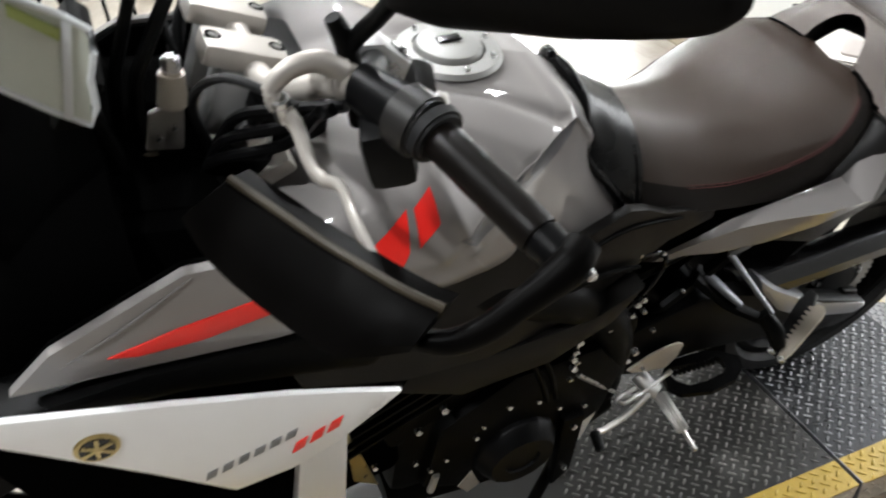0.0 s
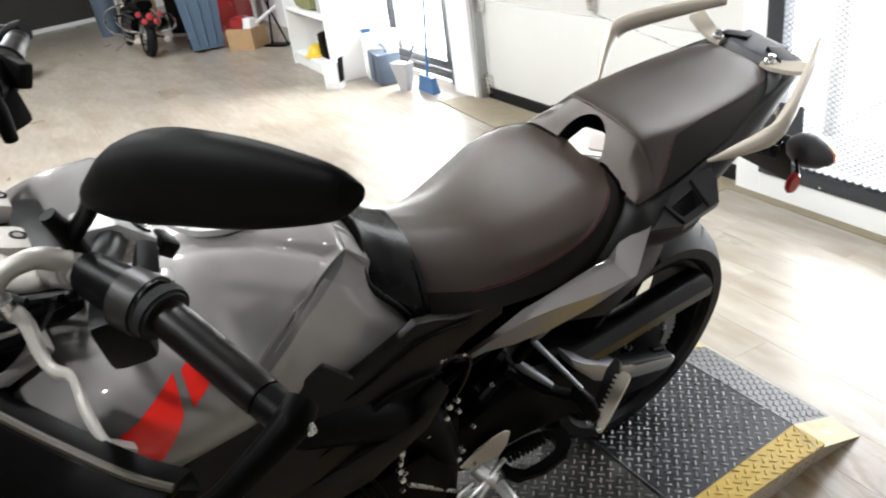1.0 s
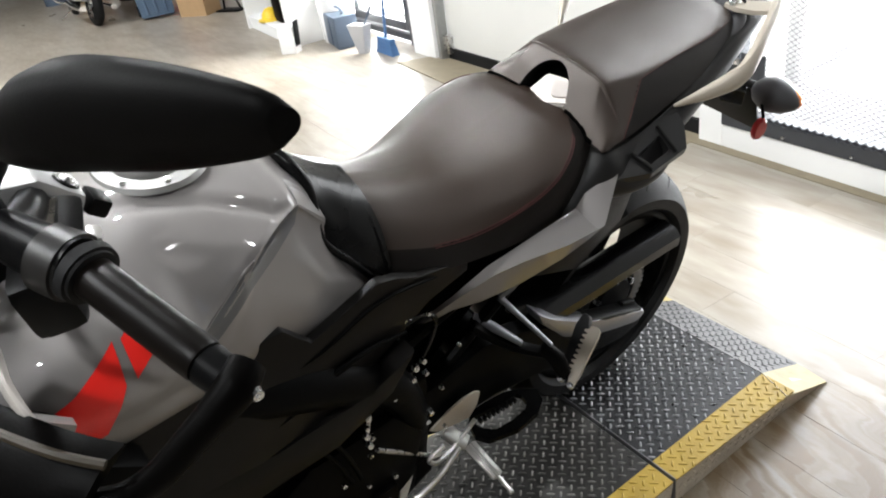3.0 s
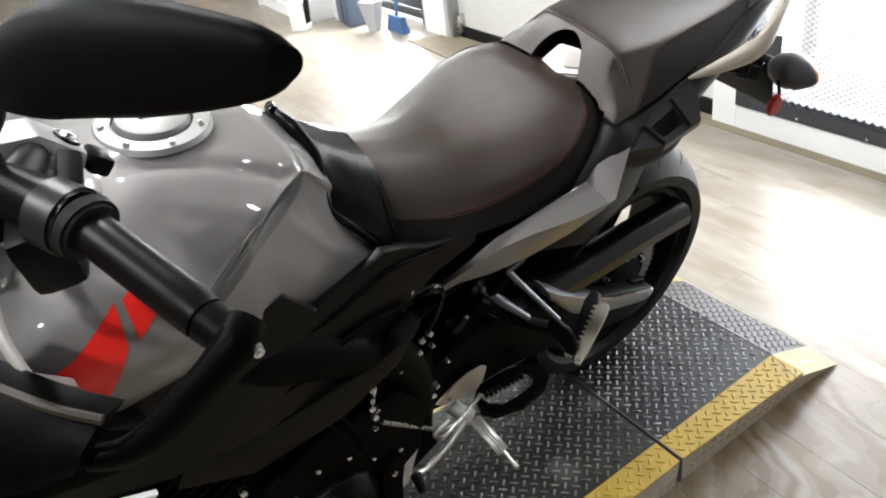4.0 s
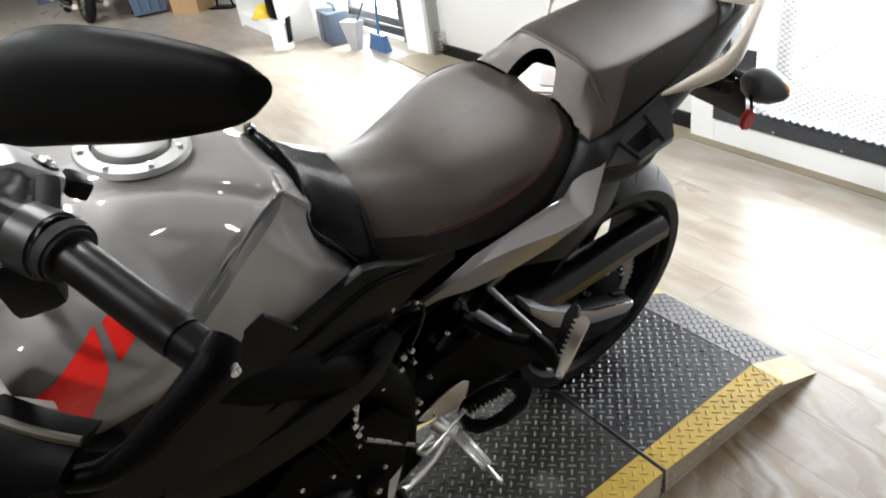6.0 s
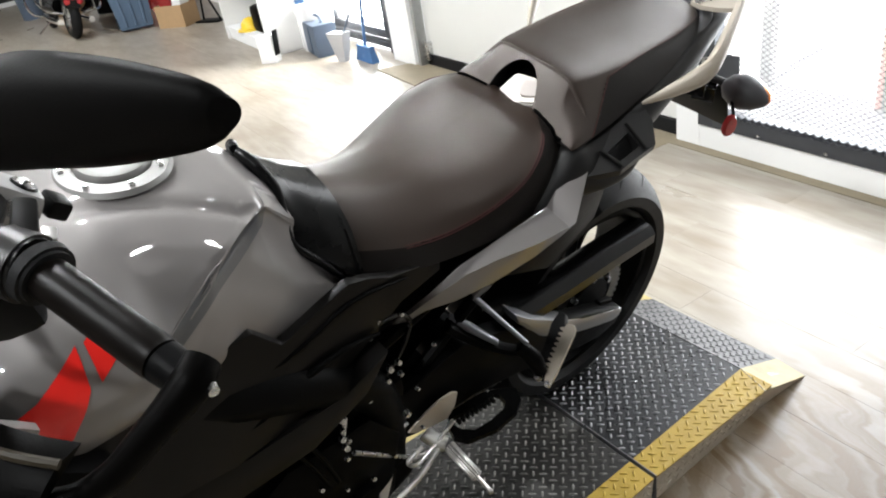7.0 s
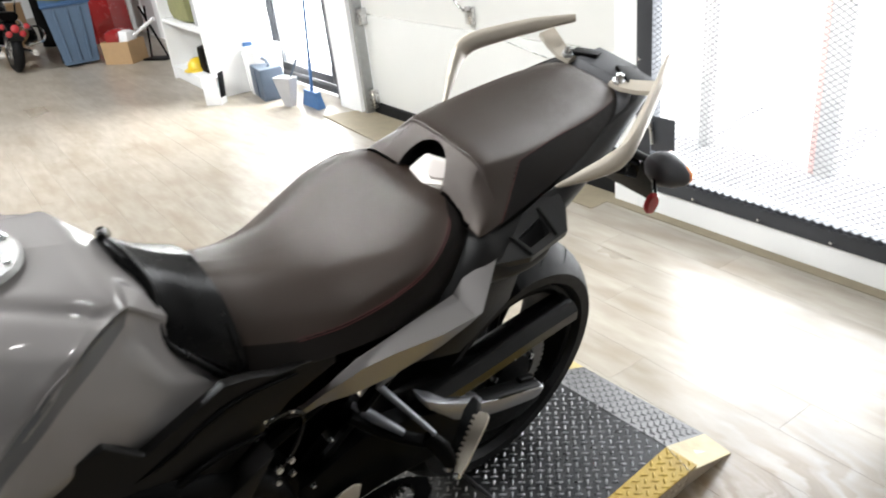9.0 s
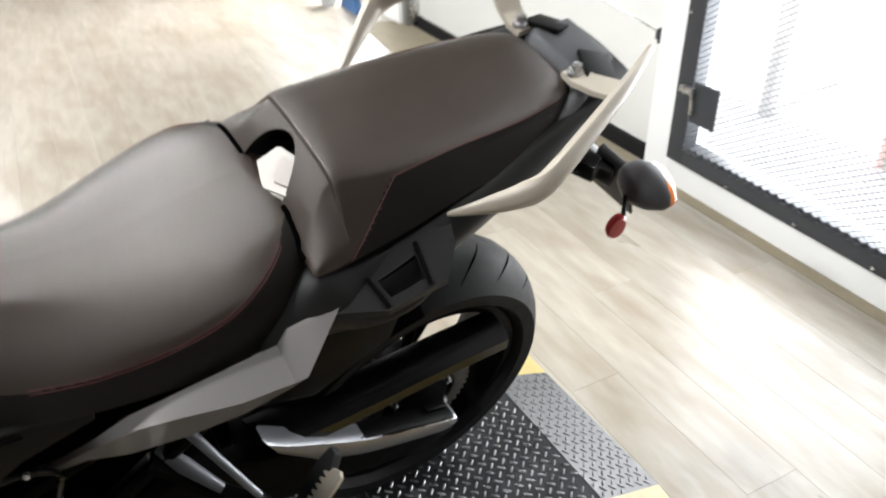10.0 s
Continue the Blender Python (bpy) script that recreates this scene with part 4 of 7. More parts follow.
# ---- tank
# the third and fourth points of each row lie on the shoulder crease, which sharpens towards the seat
TANK = [(-1.20, [(0, 0.985), (0.09, 0.975), (0.165, 0.952), (0.203, 0.905), (0.206, 0.87), (0.2, 0.83), (0.12, 0.76)]),
        (-1.10, [(0, 1.028), (0.11, 1.018), (0.190, 0.987), (0.224, 0.938), (0.225, 0.90), (0.214, 0.85), (0.12, 0.76)]),
        (-1.00, [(0, 1.040), (0.12, 1.029), (0.197, 0.990), (0.226, 0.938), (0.225, 0.90), (0.212, 0.855), (0.12, 0.76)]),
        (-0.95, [(0, 1.040), (0.115, 1.026), (0.202, 0.960), (0.219, 0.932), (0.219, 0.90), (0.205, 0.85), (0.115, 0.75)]),
        (-0.90, [(0, 1.036), (0.108, 1.020), (0.186, 0.966), (0.195, 0.953), (0.198, 0.930), (0.195, 0.845), (0.11, 0.74)]),
        (-0.855, [(0, 1.027), (0.095, 1.014), (0.158, 0.984), (0.165, 0.976), (0.168, 0.955), (0.178, 0.835), (0.10, 0.73)]),
        (-0.81, [(0, 1.014), (0.080, 1.006), (0.130, 0.988), (0.137, 0.980), (0.140, 0.955), (0.166, 0.812), (0.10, 0.72)]),
        (-0.775, [(0, 1.000), (0.068, 0.995), (0.110, 0.984), (0.116, 0.976), (0.118, 0.945), (0.157, 0.796), (0.09, 0.71)]),
        (-0.72, [(0, 0.955), (0.045, 0.942), (0.078, 0.915), (0.084, 0.905), (0.092, 0.880), (0.146, 0.786), (0.08, 0.70)]),
        (-0.655, [(0, 0.89), (0.03, 0.879), (0.052, 0.860), (0.06, 0.852), (0.067, 0.838), (0.118, 0.762), (0.08, 0.70)])]
tank_bm = loft(TANK, 28, 20)


def along(line, x, y):
    """Distance from (x, y) to a line of points in a plane, with the side on which it lies (plus: to the left)."""
    best = (9.0, 1.0, 0.0)
    for k, ((ax, ay), (bx, by)) in enumerate(zip(line, line[1:])):
        dx, dy = bx - ax, by - ay
        f = max(0.0, min(1.0, ((x - ax) * dx + (y - ay) * dy) / (dx * dx + dy * dy)))
        d = math.hypot(x - ax - f * dx, y - ay - f * dy)
        if d < best[0]:
            best = (d, 1.0 if dx * (y - ay) - dy * (x - ax) > 0 else -1.0, (k + f) / (len(line) - 1))
    return best


# pressed relief: a shallow channel round the top (in x, y), a step down the flank and a fold ahead (both in y, z)
CHANNEL = [(0.060, -0.995), (0.064, -0.950), (0.074, -0.920), (0.088, -0.885), (0.104, -0.850), (0.118, -0.815), (0.122, -0.775)]
STEP = [(-0.745, 0.999), (-0.768, 0.993), (-0.824, 0.990), (-0.867, 0.983), (-0.907, 0.972), (-0.945, 0.959), (-0.985, 0.938), (-1.02, 0.912)]
FOLD_LINE = [(-1.010, 1.030), (-0.995, 1.000), (-0.978, 0.955), (-0.965, 0.915)]
tank_bm.normal_update()
outward = [v.normal.copy() for v in tank_bm.verts]
for v, out in zip(tank_bm.verts, outward):
    ax = abs(v.co.x)
    way = 1 if v.co.x > 0 else -1
    d, _, f = along(CHANNEL, ax, v.co.y)
    if v.co.z > 0.96:
        v.co.z -= 0.0085 * math.exp(-(d / 0.011) ** 2) * min(1.0, 5 * f, 5 * (1 - f))
    if ax > 0.07:
        d, side, f = along(STEP, v.co.y, v.co.z)
        below = side * d
        riser = max(0.0, min(1.0, below / 0.016))
        v.co -= out * 0.008 * riser * math.exp(-max(0.0, below - 0.016) / 0.10) * min(1.0, 5 * f, 4 * (1 - f))
        d, side, f = along(FOLD_LINE, v.co.y, v.co.z)
        v.co.x += way * 0.0035 * math.exp(-(d / 0.008) ** 2)
    # the bike leans a little on its stand, so the far shoulder stands higher
    v.co.z += 0.40 * max(0.0, -v.co.x - 0.08) * max(0.0, min(1.0, (-0.85 - v.co.y) / 0.15))
tank = part("fuel_tank", tank_bm, PAINT, moto, "metallic grey fuel tank", angle=60)
bpy.context.view_layer.update()
TANKTREE = BVHTree.FromPolygons([v.co for v in tank.data.vertices], [p.vertices for p in tank.data.polygons])


def tank_patch(outline, way=1, lift=0.0015):
    bm = bmesh.new()
    bm.faces.new([bm.verts.new((0, y, z)) for y, z in outline])
    bmesh.ops.triangulate(bm, faces=bm.faces)
    for _ in range(5):
        long_edges = [e for e in bm.edges if e.calc_length() > 0.012]
        if not long_edges:
            break
        bmesh.ops.subdivide_edges(bm, edges=long_edges, cuts=1)
        bmesh.ops.triangulate(bm, faces=bm.faces)
    for v in bm.verts:
        hit = TANKTREE.ray_cast(Vector((way * 0.6, v.co.y, v.co.z)), Vector((-way, 0, 0)))[0]
        v.co.x = (hit.x if hit else way * 0.2) + way * lift
    return bm


for way in (1, -1):
    part("decal", tank_patch([(-1.040, 0.988), (-1.045, 0.947), (-1.078, 0.896), (-1.13, 0.888), (-1.195, 0.900), (-1.150, 0.934), (-1.092, 0.956)], way), RED, moto, "bright red stripe decal")
    part("decal", tank_patch([(-1.008, 0.999), (-1.006, 0.967), (-1.033, 0.948), (-1.032, 0.987)], way), RED, moto, "bright red stripe decal")

# the step's shade, laid on each flank as a blue-grey strip with rolled edge
STEPSHADE = material("step_shade_grey", (0.070, 0.073, 0.079), 0.35, 0.2, 0.05, 10, 0, coat=0.6, rvary=0.03)
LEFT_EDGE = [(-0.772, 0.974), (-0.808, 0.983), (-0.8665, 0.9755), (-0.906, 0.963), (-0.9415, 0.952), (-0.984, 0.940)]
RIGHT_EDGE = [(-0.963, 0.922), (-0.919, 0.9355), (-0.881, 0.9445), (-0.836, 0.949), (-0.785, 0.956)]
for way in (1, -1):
    shade_strip = part("tank_inlay", tank_patch(LEFT_EDGE + RIGHT_EDGE, way, 0.0008), STEPSHADE, tank, "dark blue-grey strip painted as shade down the tank's step")
    # thin tube of tank paint, added for the bright line along the strip
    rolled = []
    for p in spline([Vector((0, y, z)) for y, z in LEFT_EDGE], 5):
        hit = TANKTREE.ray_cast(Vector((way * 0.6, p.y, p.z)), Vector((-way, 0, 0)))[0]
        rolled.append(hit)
    part("inlay_edge", tubed(rolled, 0.0013, 6, 1), PAINT, shade_strip)

# filler cap with its ring of screws
CAPGREY = material("satin_cap_alloy", (0.21, 0.207, 0.2), 0.5, 0.35, 0.1, 40, 0.05, 500)
cap = part("fuel_cap", lathe([(0.0001, 0.012), (0.028, 0.012), (0.04, 0.009), (0.043, 0.003), (0.043, -0.004)], Matrix.Translation((0, -0.905, 1.037)) @ pose(0, 0, 0, -4), 40), CAPGREY, moto, "brushed silver fuel cap")
part("cap_ring", ring_lathe([(0.046, 0.004), (0.064, 0.003), (0.068, -0.003), (0.046, -0.003)], Matrix.Translation((0, -0.905, 1.036)) @ pose(0, 0, 0, -4), 48), CAPGREY, cap)
for k in range(7):
    a = k * math.tau / 7
    bolt(cap, Vector((0.056 * math.cos(a), -0.905 + 0.056 * math.sin(a), 1.041 - 0.004 * math.sin(a))), (0, 0.05, 1), 0.75)
part("keyhole_flap", boxed((0, -0.905, 1.051), (0.014, 0.03, 0.004), None, 0.0015), GLOSSBLACK, cap)

# black pad between tank and seat, with its raised lip
PAD = [(-0.752, [(0, 0.990), (0.022, 0.985), (0.042, 0.970), (0.052, 0.955)]),
       (-0.738, [(0, 0.986), (0.035, 0.975), (0.066, 0.945), (0.094, 0.895)]),
       (-0.710, [(0, 0.962), (0.045, 0.947), (0.088, 0.905), (0.112, 0.862)]),
       (-0.680, [(0, 0.940), (0.053, 0.925), (0.099, 0.882), (0.122, 0.828)]),
       (-0.645, [(0, 0.920), (0.060, 0.903), (0.103, 0.860), (0.127, 0.790)])]
for s in (1, -1):
    part("pad_ridge", tubed([(s * 0.005, -0.652, 0.9205), (s * 0.058, -0.654, 0.9045), (s * 0.1025, -0.655, 0.864), (s * 0.127, -0.652, 0.796)], 0.003, 8, 5), PADGLOSS, moto)
part("tank_pad", loft(PAD, 6, 6), PADGLOSS, moto, "satin black plastic cover between tank and seat", angle=60)
for s in (1, -1):
    part("pad_lip", tubed([(s * 0.004, -0.750, 0.994), (s * 0.030, -0.742, 0.984), (s * 0.057, -0.732, 0.956), (s * 0.080, -0.736, 0.922), (s * 0.099, -0.738, 0.888), (s * 0.119, -0.702, 0.842), (s * 0.124, -0.668, 0.790)],
         [0.006, 0.0085, 0.008, 0.0065, 0.006, 0.006, 0.005], 10, 5), PADGLOSS, moto, "raised satin black lip")

# ---- seats
RIDER = [(-0.668, [(0, 0.916), (0.035, 0.908), (0.062, 0.885), (0.088, 0.845), (0.112, 0.80)]),
         (-0.63, [(0, 0.902), (0.040, 0.896), (0.072, 0.872), (0.104, 0.835), (0.130, 0.79)]),
         (-0.57, [(0, 0.882), (0.048, 0.878), (0.086, 0.855), (0.122, 0.820), (0.152, 0.783)]),
         (-0.50, [(0, 0.873), (0.062, 0.869), (0.108, 0.846), (0.143, 0.812), (0.162, 0.776)]),
         (-0.42, [(0, 0.880), (0.088, 0.876), (0.142, 0.852), (0.166, 0.816), (0.168, 0.772)]),
         (-0.35, [(0, 0.897), (0.100, 0.892), (0.157, 0.868), (0.173, 0.826), (0.168, 0.776)]),
         (-0.29, [(0, 0.911), (0.095, 0.906), (0.150, 0.882), (0.165, 0.842), (0.160, 0.785)]),
         (-0.245, [(0, 0.906), (0.075, 0.905), (0.122, 0.891), (0.143, 0.856), (0.147, 0.81)]),
         (-0.222, [(0, 0.884), (0.050, 0.884), (0.090, 0.885), (0.115, 0.860), (0.127, 0.82)])]


TILT = 0.065


def tilted(bm):
    """The tail section stands more upright than the front: set over, and higher on the far side."""
    for v in bm.verts:
        v.co = tip(v.co)
    return bm


def tip(p):
    x = 0.033 + 0.8136 * p[0]
    return Vector((x, p[1], p[2] + TILT * (0.17 - x)))


RIDER_SEAM = (3.2, 3.0, 2.6, 2.15, 1.6, 0.8)        # where the seam crosses sections 2 to 7, counted along the profile
PILLION_SEAM = (4.8, 4.5, 2.9, 2.3, 2.4, 2.6)       # sections 3 to 8


def crossing(sections, first, fracs, y):
    """Where the seam lies along the profile at a given place along the seat."""
    ys = [row[0] for row in sections[first:first + len(fracs)]]
    if y <= ys[0]:
        return fracs[0]
    for (y0, f0), (y1, f1) in zip(zip(ys, fracs), zip(ys[1:], fracs[1:])):
        if y < y1:
            return f0 + (f1 - f0) * (y - y0) / (y1 - y0)
    return fracs[-1]


def seam_split(ob, sections, first, fracs, segments, nu):
    """Darkens the cover below the seam, its shade put into the colour; the loft's faces run round it from hem to hem.
    """
    ob.data.materials.append(SEATSHADE)
    half = segments * nu
    per = half * 2 + 1
    for i, p in enumerate(ob.data.polygons):
        k = i % per
        dist = min(abs(k - half), abs(k - half + 1)) if k < per - 1 else half
        if len(p.vertices) != 4 or dist >= nu * crossing(sections, first, fracs, p.center.y):
            p.material_index = 1


rseat = part("rider_seat", loft(RIDER, 16, 24), SEAT, moto, "dark brown grey textured rider seat", angle=70)
seam_split(rseat, RIDER, 2, RIDER_SEAM, 4, 24)
PILLION = [(-0.264, [(0, 0.888), (0.06, 0.888), (0.115, 0.886), (0.140, 0.884), (0.165, 0.882), (0.172, 0.878)]),
           (-0.258, [(0, 0.900), (0.06, 0.899), (0.115, 0.896), (0.140, 0.893), (0.168, 0.888), (0.176, 0.878)]),
           (-0.240, [(0, 0.930), (0.06, 0.929), (0.104, 0.925), (0.127, 0.916), (0.166, 0.897), (0.177, 0.880)]),
           (-0.217, [(0, 0.958), (0.06, 0.957), (0.094, 0.952), (0.112, 0.940), (0.161, 0.905), (0.177, 0.884)]),
           (-0.206, [(0, 0.966), (0.06, 0.965), (0.098, 0.960), (0.117, 0.948), (0.159, 0.908), (0.176, 0.886)]),
           (-0.14, [(0, 0.967), (0.06, 0.966), (0.106, 0.961), (0.126, 0.949), (0.156, 0.915), (0.170, 0.895)]),
           (-0.05, [(0, 0.969), (0.06, 0.968), (0.110, 0.963), (0.128, 0.951), (0.150, 0.928), (0.162, 0.914)]),
           (0.05, [(0, 0.976), (0.06, 0.975), (0.106, 0.969), (0.120, 0.958), (0.138, 0.942), (0.148, 0.932)]),
           (0.12, [(0, 0.982), (0.055, 0.981), (0.092, 0.975), (0.106, 0.965), (0.118, 0.952), (0.124, 0.940)]),
           (0.155, [(0, 0.980), (0.045, 0.979), (0.074, 0.973), (0.086, 0.963), (0.097, 0.951), (0.104, 0.940)]),
           (0.168, [(0, 0.965), (0.035, 0.963), (0.060, 0.957), (0.070, 0.951), (0.083, 0.945), (0.09, 0.938)])]
# the arched recess for the latch is cut through the cushion's front
LX = 0.024
cutter_bm = bmesh.new()
ends = []
for y, k in ((-0.31, 1.0), (-0.215, 0.98), (-0.190, 0.86), (-0.182, 0.6)):
    ends.append([cutter_bm.verts.new((LX + 0.052 * k * math.cos(a), y, 0.900 + 0.066 * k * math.sin(a))) for a in [j * math.tau / 28 for j in range(28)]])
for a, b in zip(ends, ends[1:]):
    for j in range(28):
        cutter_bm.faces.new((a[j], a[(j + 1) % 28], b[(j + 1) % 28], b[j]))
cutter_bm.faces.new(ends[0])
cutter_bm.faces.new(ends[-1][::-1])
cutter = link_mesh("cutter", cutter_bm, RECESS)
whole = link_mesh("whole", tilted(loft(PILLION, 12, 20)), SEAT, angle=70)
seam_split(whole, PILLION, 3, PILLION_SEAM, 5, 20)
whole.data.materials.append(RECESS)
cutting = whole.modifiers.new("recess", "BOOLEAN")
cutting.operation, cutting.object, cutting.solver, cutting.material_mode = "DIFFERENCE", cutter, "EXACT", "TRANSFER"
bpy.context.view_layer.update()
made = bpy.data.meshes.new_from_object(whole.evaluated_get(bpy.context.evaluated_depsgraph_get()))
for ob in (whole, cutter):
    bpy.data.objects.remove(ob)
pseat = new("pillion_seat", made)
pseat.parent = moto
tagged(pseat, "raised dark brown grey pillion seat with an arched recess")

# stitching along the seats' sides, laid on the covers


def seam(sections, first, last, fracs, s):
    """A line on a lofted cover: for each section the place along its profile."""
    pts = []
    for (y, prof), f in zip(sections[first:last], fracs):
        line = spline([Vector((x, y, z)) for x, z in prof], 12)
        p = line[int(round(f * 12))]
        pts.append(Vector((s * (p.x + 0.0006), p.y, p.z + 0.0006)))
    return [tip(p) for p in pts] if sections is PILLION else pts


for s in (1, -1):
    for more in (0.0, 0.07):
        part("stitching", tubed(seam(RIDER, 2, 8, [f + more for f in RIDER_SEAM], s), 0.0007, 6, 8), STITCH, rseat, "dark red stitching")
    part("stitching", tubed(seam(PILLION, 5, 9, PILLION_SEAM[2:], s), 0.0008, 6, 8), STITCH, pseat, "dark red stitching")
    part("stitching", tubed(seam(PILLION, 3, 6, PILLION_SEAM[:3], s), 0.0008, 6, 8), STITCH, pseat, "dark red stitching")
SEATTREE = BVHTree.FromPolygons([v.co for v in pseat.data.vertices], [p.vertices for p in pseat.data.polygons])
RIDERTREE = BVHTree.FromPolygons([v.co for v in rseat.data.vertices], [p.vertices for p in rseat.data.polygons])


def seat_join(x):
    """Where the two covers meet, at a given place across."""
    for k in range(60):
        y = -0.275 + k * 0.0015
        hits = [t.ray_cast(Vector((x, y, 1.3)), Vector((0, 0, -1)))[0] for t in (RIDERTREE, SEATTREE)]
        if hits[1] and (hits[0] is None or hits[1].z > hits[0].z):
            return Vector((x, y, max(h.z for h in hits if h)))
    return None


# shade of the gap between the seats, laid on as a black tube
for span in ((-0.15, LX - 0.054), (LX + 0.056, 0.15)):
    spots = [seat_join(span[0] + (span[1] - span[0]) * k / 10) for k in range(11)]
    part("seat_joint", tubed([p + Vector((0, -0.001, -0.001)) for p in spots if p], 0.0036, 8, 1), VOID, moto, "black line painted as the dark gap between the seats")
# pale latch in the recess: a faceted cap with a raised rim
latch_rim = [(-0.012, -0.251, 0.908), (0.008, -0.229, 0.941), (0.044, -0.217, 0.941), (0.070, -0.226, 0.936), (0.080, -0.252, 0.918), (0.040, -0.268, 0.909)]
mid = sum((Vector(p) for p in latch_rim), Vector()) / 6
bm = bmesh.new()
slab(bm, [Vector(p) for p in latch_rim], [mid + (Vector(p) - mid) * 1.12 + Vector((0.0, 0.016, -0.034)) for p in latch_rim])
bmesh.ops.bevel(bm, geom=list(bm.edges), offset=0.003, segments=2, affect="EDGES")
latch = part("seat_latch", bm, PALE, moto, "pale satin metal seat latch")
face = [mid + Vector((0.010, 0.004, 0.003)) + (Vector(p) - mid) * 0.55 + Vector((0.0, -0.0012, 0.0022)) for p in latch_rim]
part("latch_inset", slab(bmesh.new(), face, [p - Vector((0, 0, 0.003)) for p in face]), material("latch_inset_grey", (0.33, 0.29, 0.265), 0.5, 0, 0.1, 60, 0.05, 400), latch, "grey inset")

# black block added to close the view out through the latch recess
part("seat_base", boxed((0.033, -0.165, 0.845), (0.20, 0.17, 0.095), None, 0.008), RECESS, moto, "black filler block under the pillion seat")

# ---- tail
TAIL = [(-0.33, [(0, 0.80), (0.10, 0.80), (0.165, 0.79), (0.190, 0.755), (0.175, 0.72), (0.10, 0.70)]),
        (-0.265, [(0, 0.85), (0.10, 0.86), (0.170, 0.872), (0.202, 0.832), (0.180, 0.77), (0.09, 0.72)]),
        (-0.21, [(0, 0.865), (0.10, 0.868), (0.172, 0.868), (0.222, 0.815), (0.195, 0.785), (0.085, 0.73)]),
        (-0.15, [(0, 0.875), (0.10, 0.878), (0.170, 0.872), (0.226, 0.818), (0.195, 0.790), (0.08, 0.75)]),
        (-0.108, [(0, 0.88), (0.10, 0.885), (0.167, 0.886), (0.216, 0.838), (0.185, 0.805), (0.08, 0.75)]),
        (-0.085, [(0, 0.88), (0.10, 0.885), (0.164, 0.896), (0.196, 0.864), (0.170, 0.815), (0.08, 0.75)]),
        (-0.02, [(0, 0.90), (0.10, 0.905), (0.158, 0.918), (0.184, 0.888), (0.152, 0.828), (0.07, 0.775)]),
        (0.06, [(0, 0.93), (0.09, 0.932), (0.146, 0.940), (0.166, 0.905), (0.130, 0.850), (0.06, 0.80)]),
        (0.13, [(0, 0.945), (0.08, 0.945), (0.134, 0.955), (0.145, 0.925), (0.110, 0.872), (0.06, 0.83)]),
        (0.20, [(0, 0.966), (0.07, 0.963), (0.118, 0.965), (0.120, 0.942), (0.090, 0.892), (0.05, 0.86)]),
        (0.27, [(0, 0.975), (0.055, 0.972), (0.090, 0.966), (0.090, 0.945), (0.070, 0.91), (0.04, 0.885)])]
tail = part("tail_fairing", tilted(loft(TAIL, 5, 6)), TAILGREY, moto, "matte black tail fairing", angle=50)


def mount_point(x, y, lift=0.0):
    """On the flange for the panniers, which faces up and outwards."""
    return Vector((x + 0.3 * lift, y - 0.25 * lift, 0.858 - 0.35 * (x - 0.205) + 0.27 * (y + 0.165) + lift))


# pannier mount: a flange round a deep dark slot, with a rib at each end
for s in (1, -1):
    flip = Matrix() if s > 0 else Matrix.Translation((0.066, 0, 0.016)) @ Matrix.Diagonal((-1, 1, 1, 1))
    bm = bmesh.new()
    ring_out = [(0.165, -0.262), (0.163, -0.075), (0.203, -0.088), (0.234, -0.116), (0.232, -0.150), (0.230, -0.195), (0.199, -0.256)]
    ring_in = [(0.194, -0.191), (0.190, -0.137), (0.206, -0.138), (0.219, -0.142), (0.219, -0.160), (0.218, -0.186), (0.205, -0.189)]
    tops = [[bm.verts.new(mount_point(x, y, h)) for x, y in ring] for ring, h in ((ring_out, 0.0), (ring_in, 0.0), (ring_in, -0.030), (ring_out, -0.016))]
    for a, b in zip(tops, tops[1:]):
        for j in range(7):
            bm.faces.new((a[j], a[(j + 1) % 7], b[(j + 1) % 7], b[j]))
    for j in range(7):
        bm.faces.new((tops[3][j], tops[3][(j + 1) % 7], tops[0][(j + 1) % 7], tops[0][j]))
    bmesh.ops.transform(bm, matrix=flip, verts=bm.verts)
    fr = part("pannier_mount", bm, TAILGREY, moto, "black pannier mounting flange", angle=25)
    floor_bm = bmesh.new()
    floor_bm.faces.new([floor_bm.verts.new(flip @ mount_point(x, y, -0.024)) for x, y in ring_in])
    bmesh.ops.solidify(floor_bm, geom=list(floor_bm.faces), thickness=0.004)
    part("slot", floor_bm, VOID, fr)
    for a, b in (((0.186, -0.201), (0.228, -0.194)), ((0.178, -0.131), (0.230, -0.139))):
        part("rib", tubed([flip @ mount_point(*a, 0.004), flip @ mount_point(*b, 0.004)], 0.0032, 6, 1), MATTE, fr)
# grey end strip round the back of the pillion seat
part("end_strip", tilted(tubed([(-0.118, 0.10, 0.938), (-0.108, 0.145, 0.955), (-0.075, 0.182, 0.968), (0, 0.194, 0.976), (0.075, 0.182, 0.968), (0.108, 0.145, 0.955), (0.118, 0.10, 0.938)], [0.008, 0.014, 0.017, 0.018, 0.017, 0.014, 0.008], 12, 5, 0.7)), RACKGREY, moto, "charcoal plastic strip behind the pillion seat")
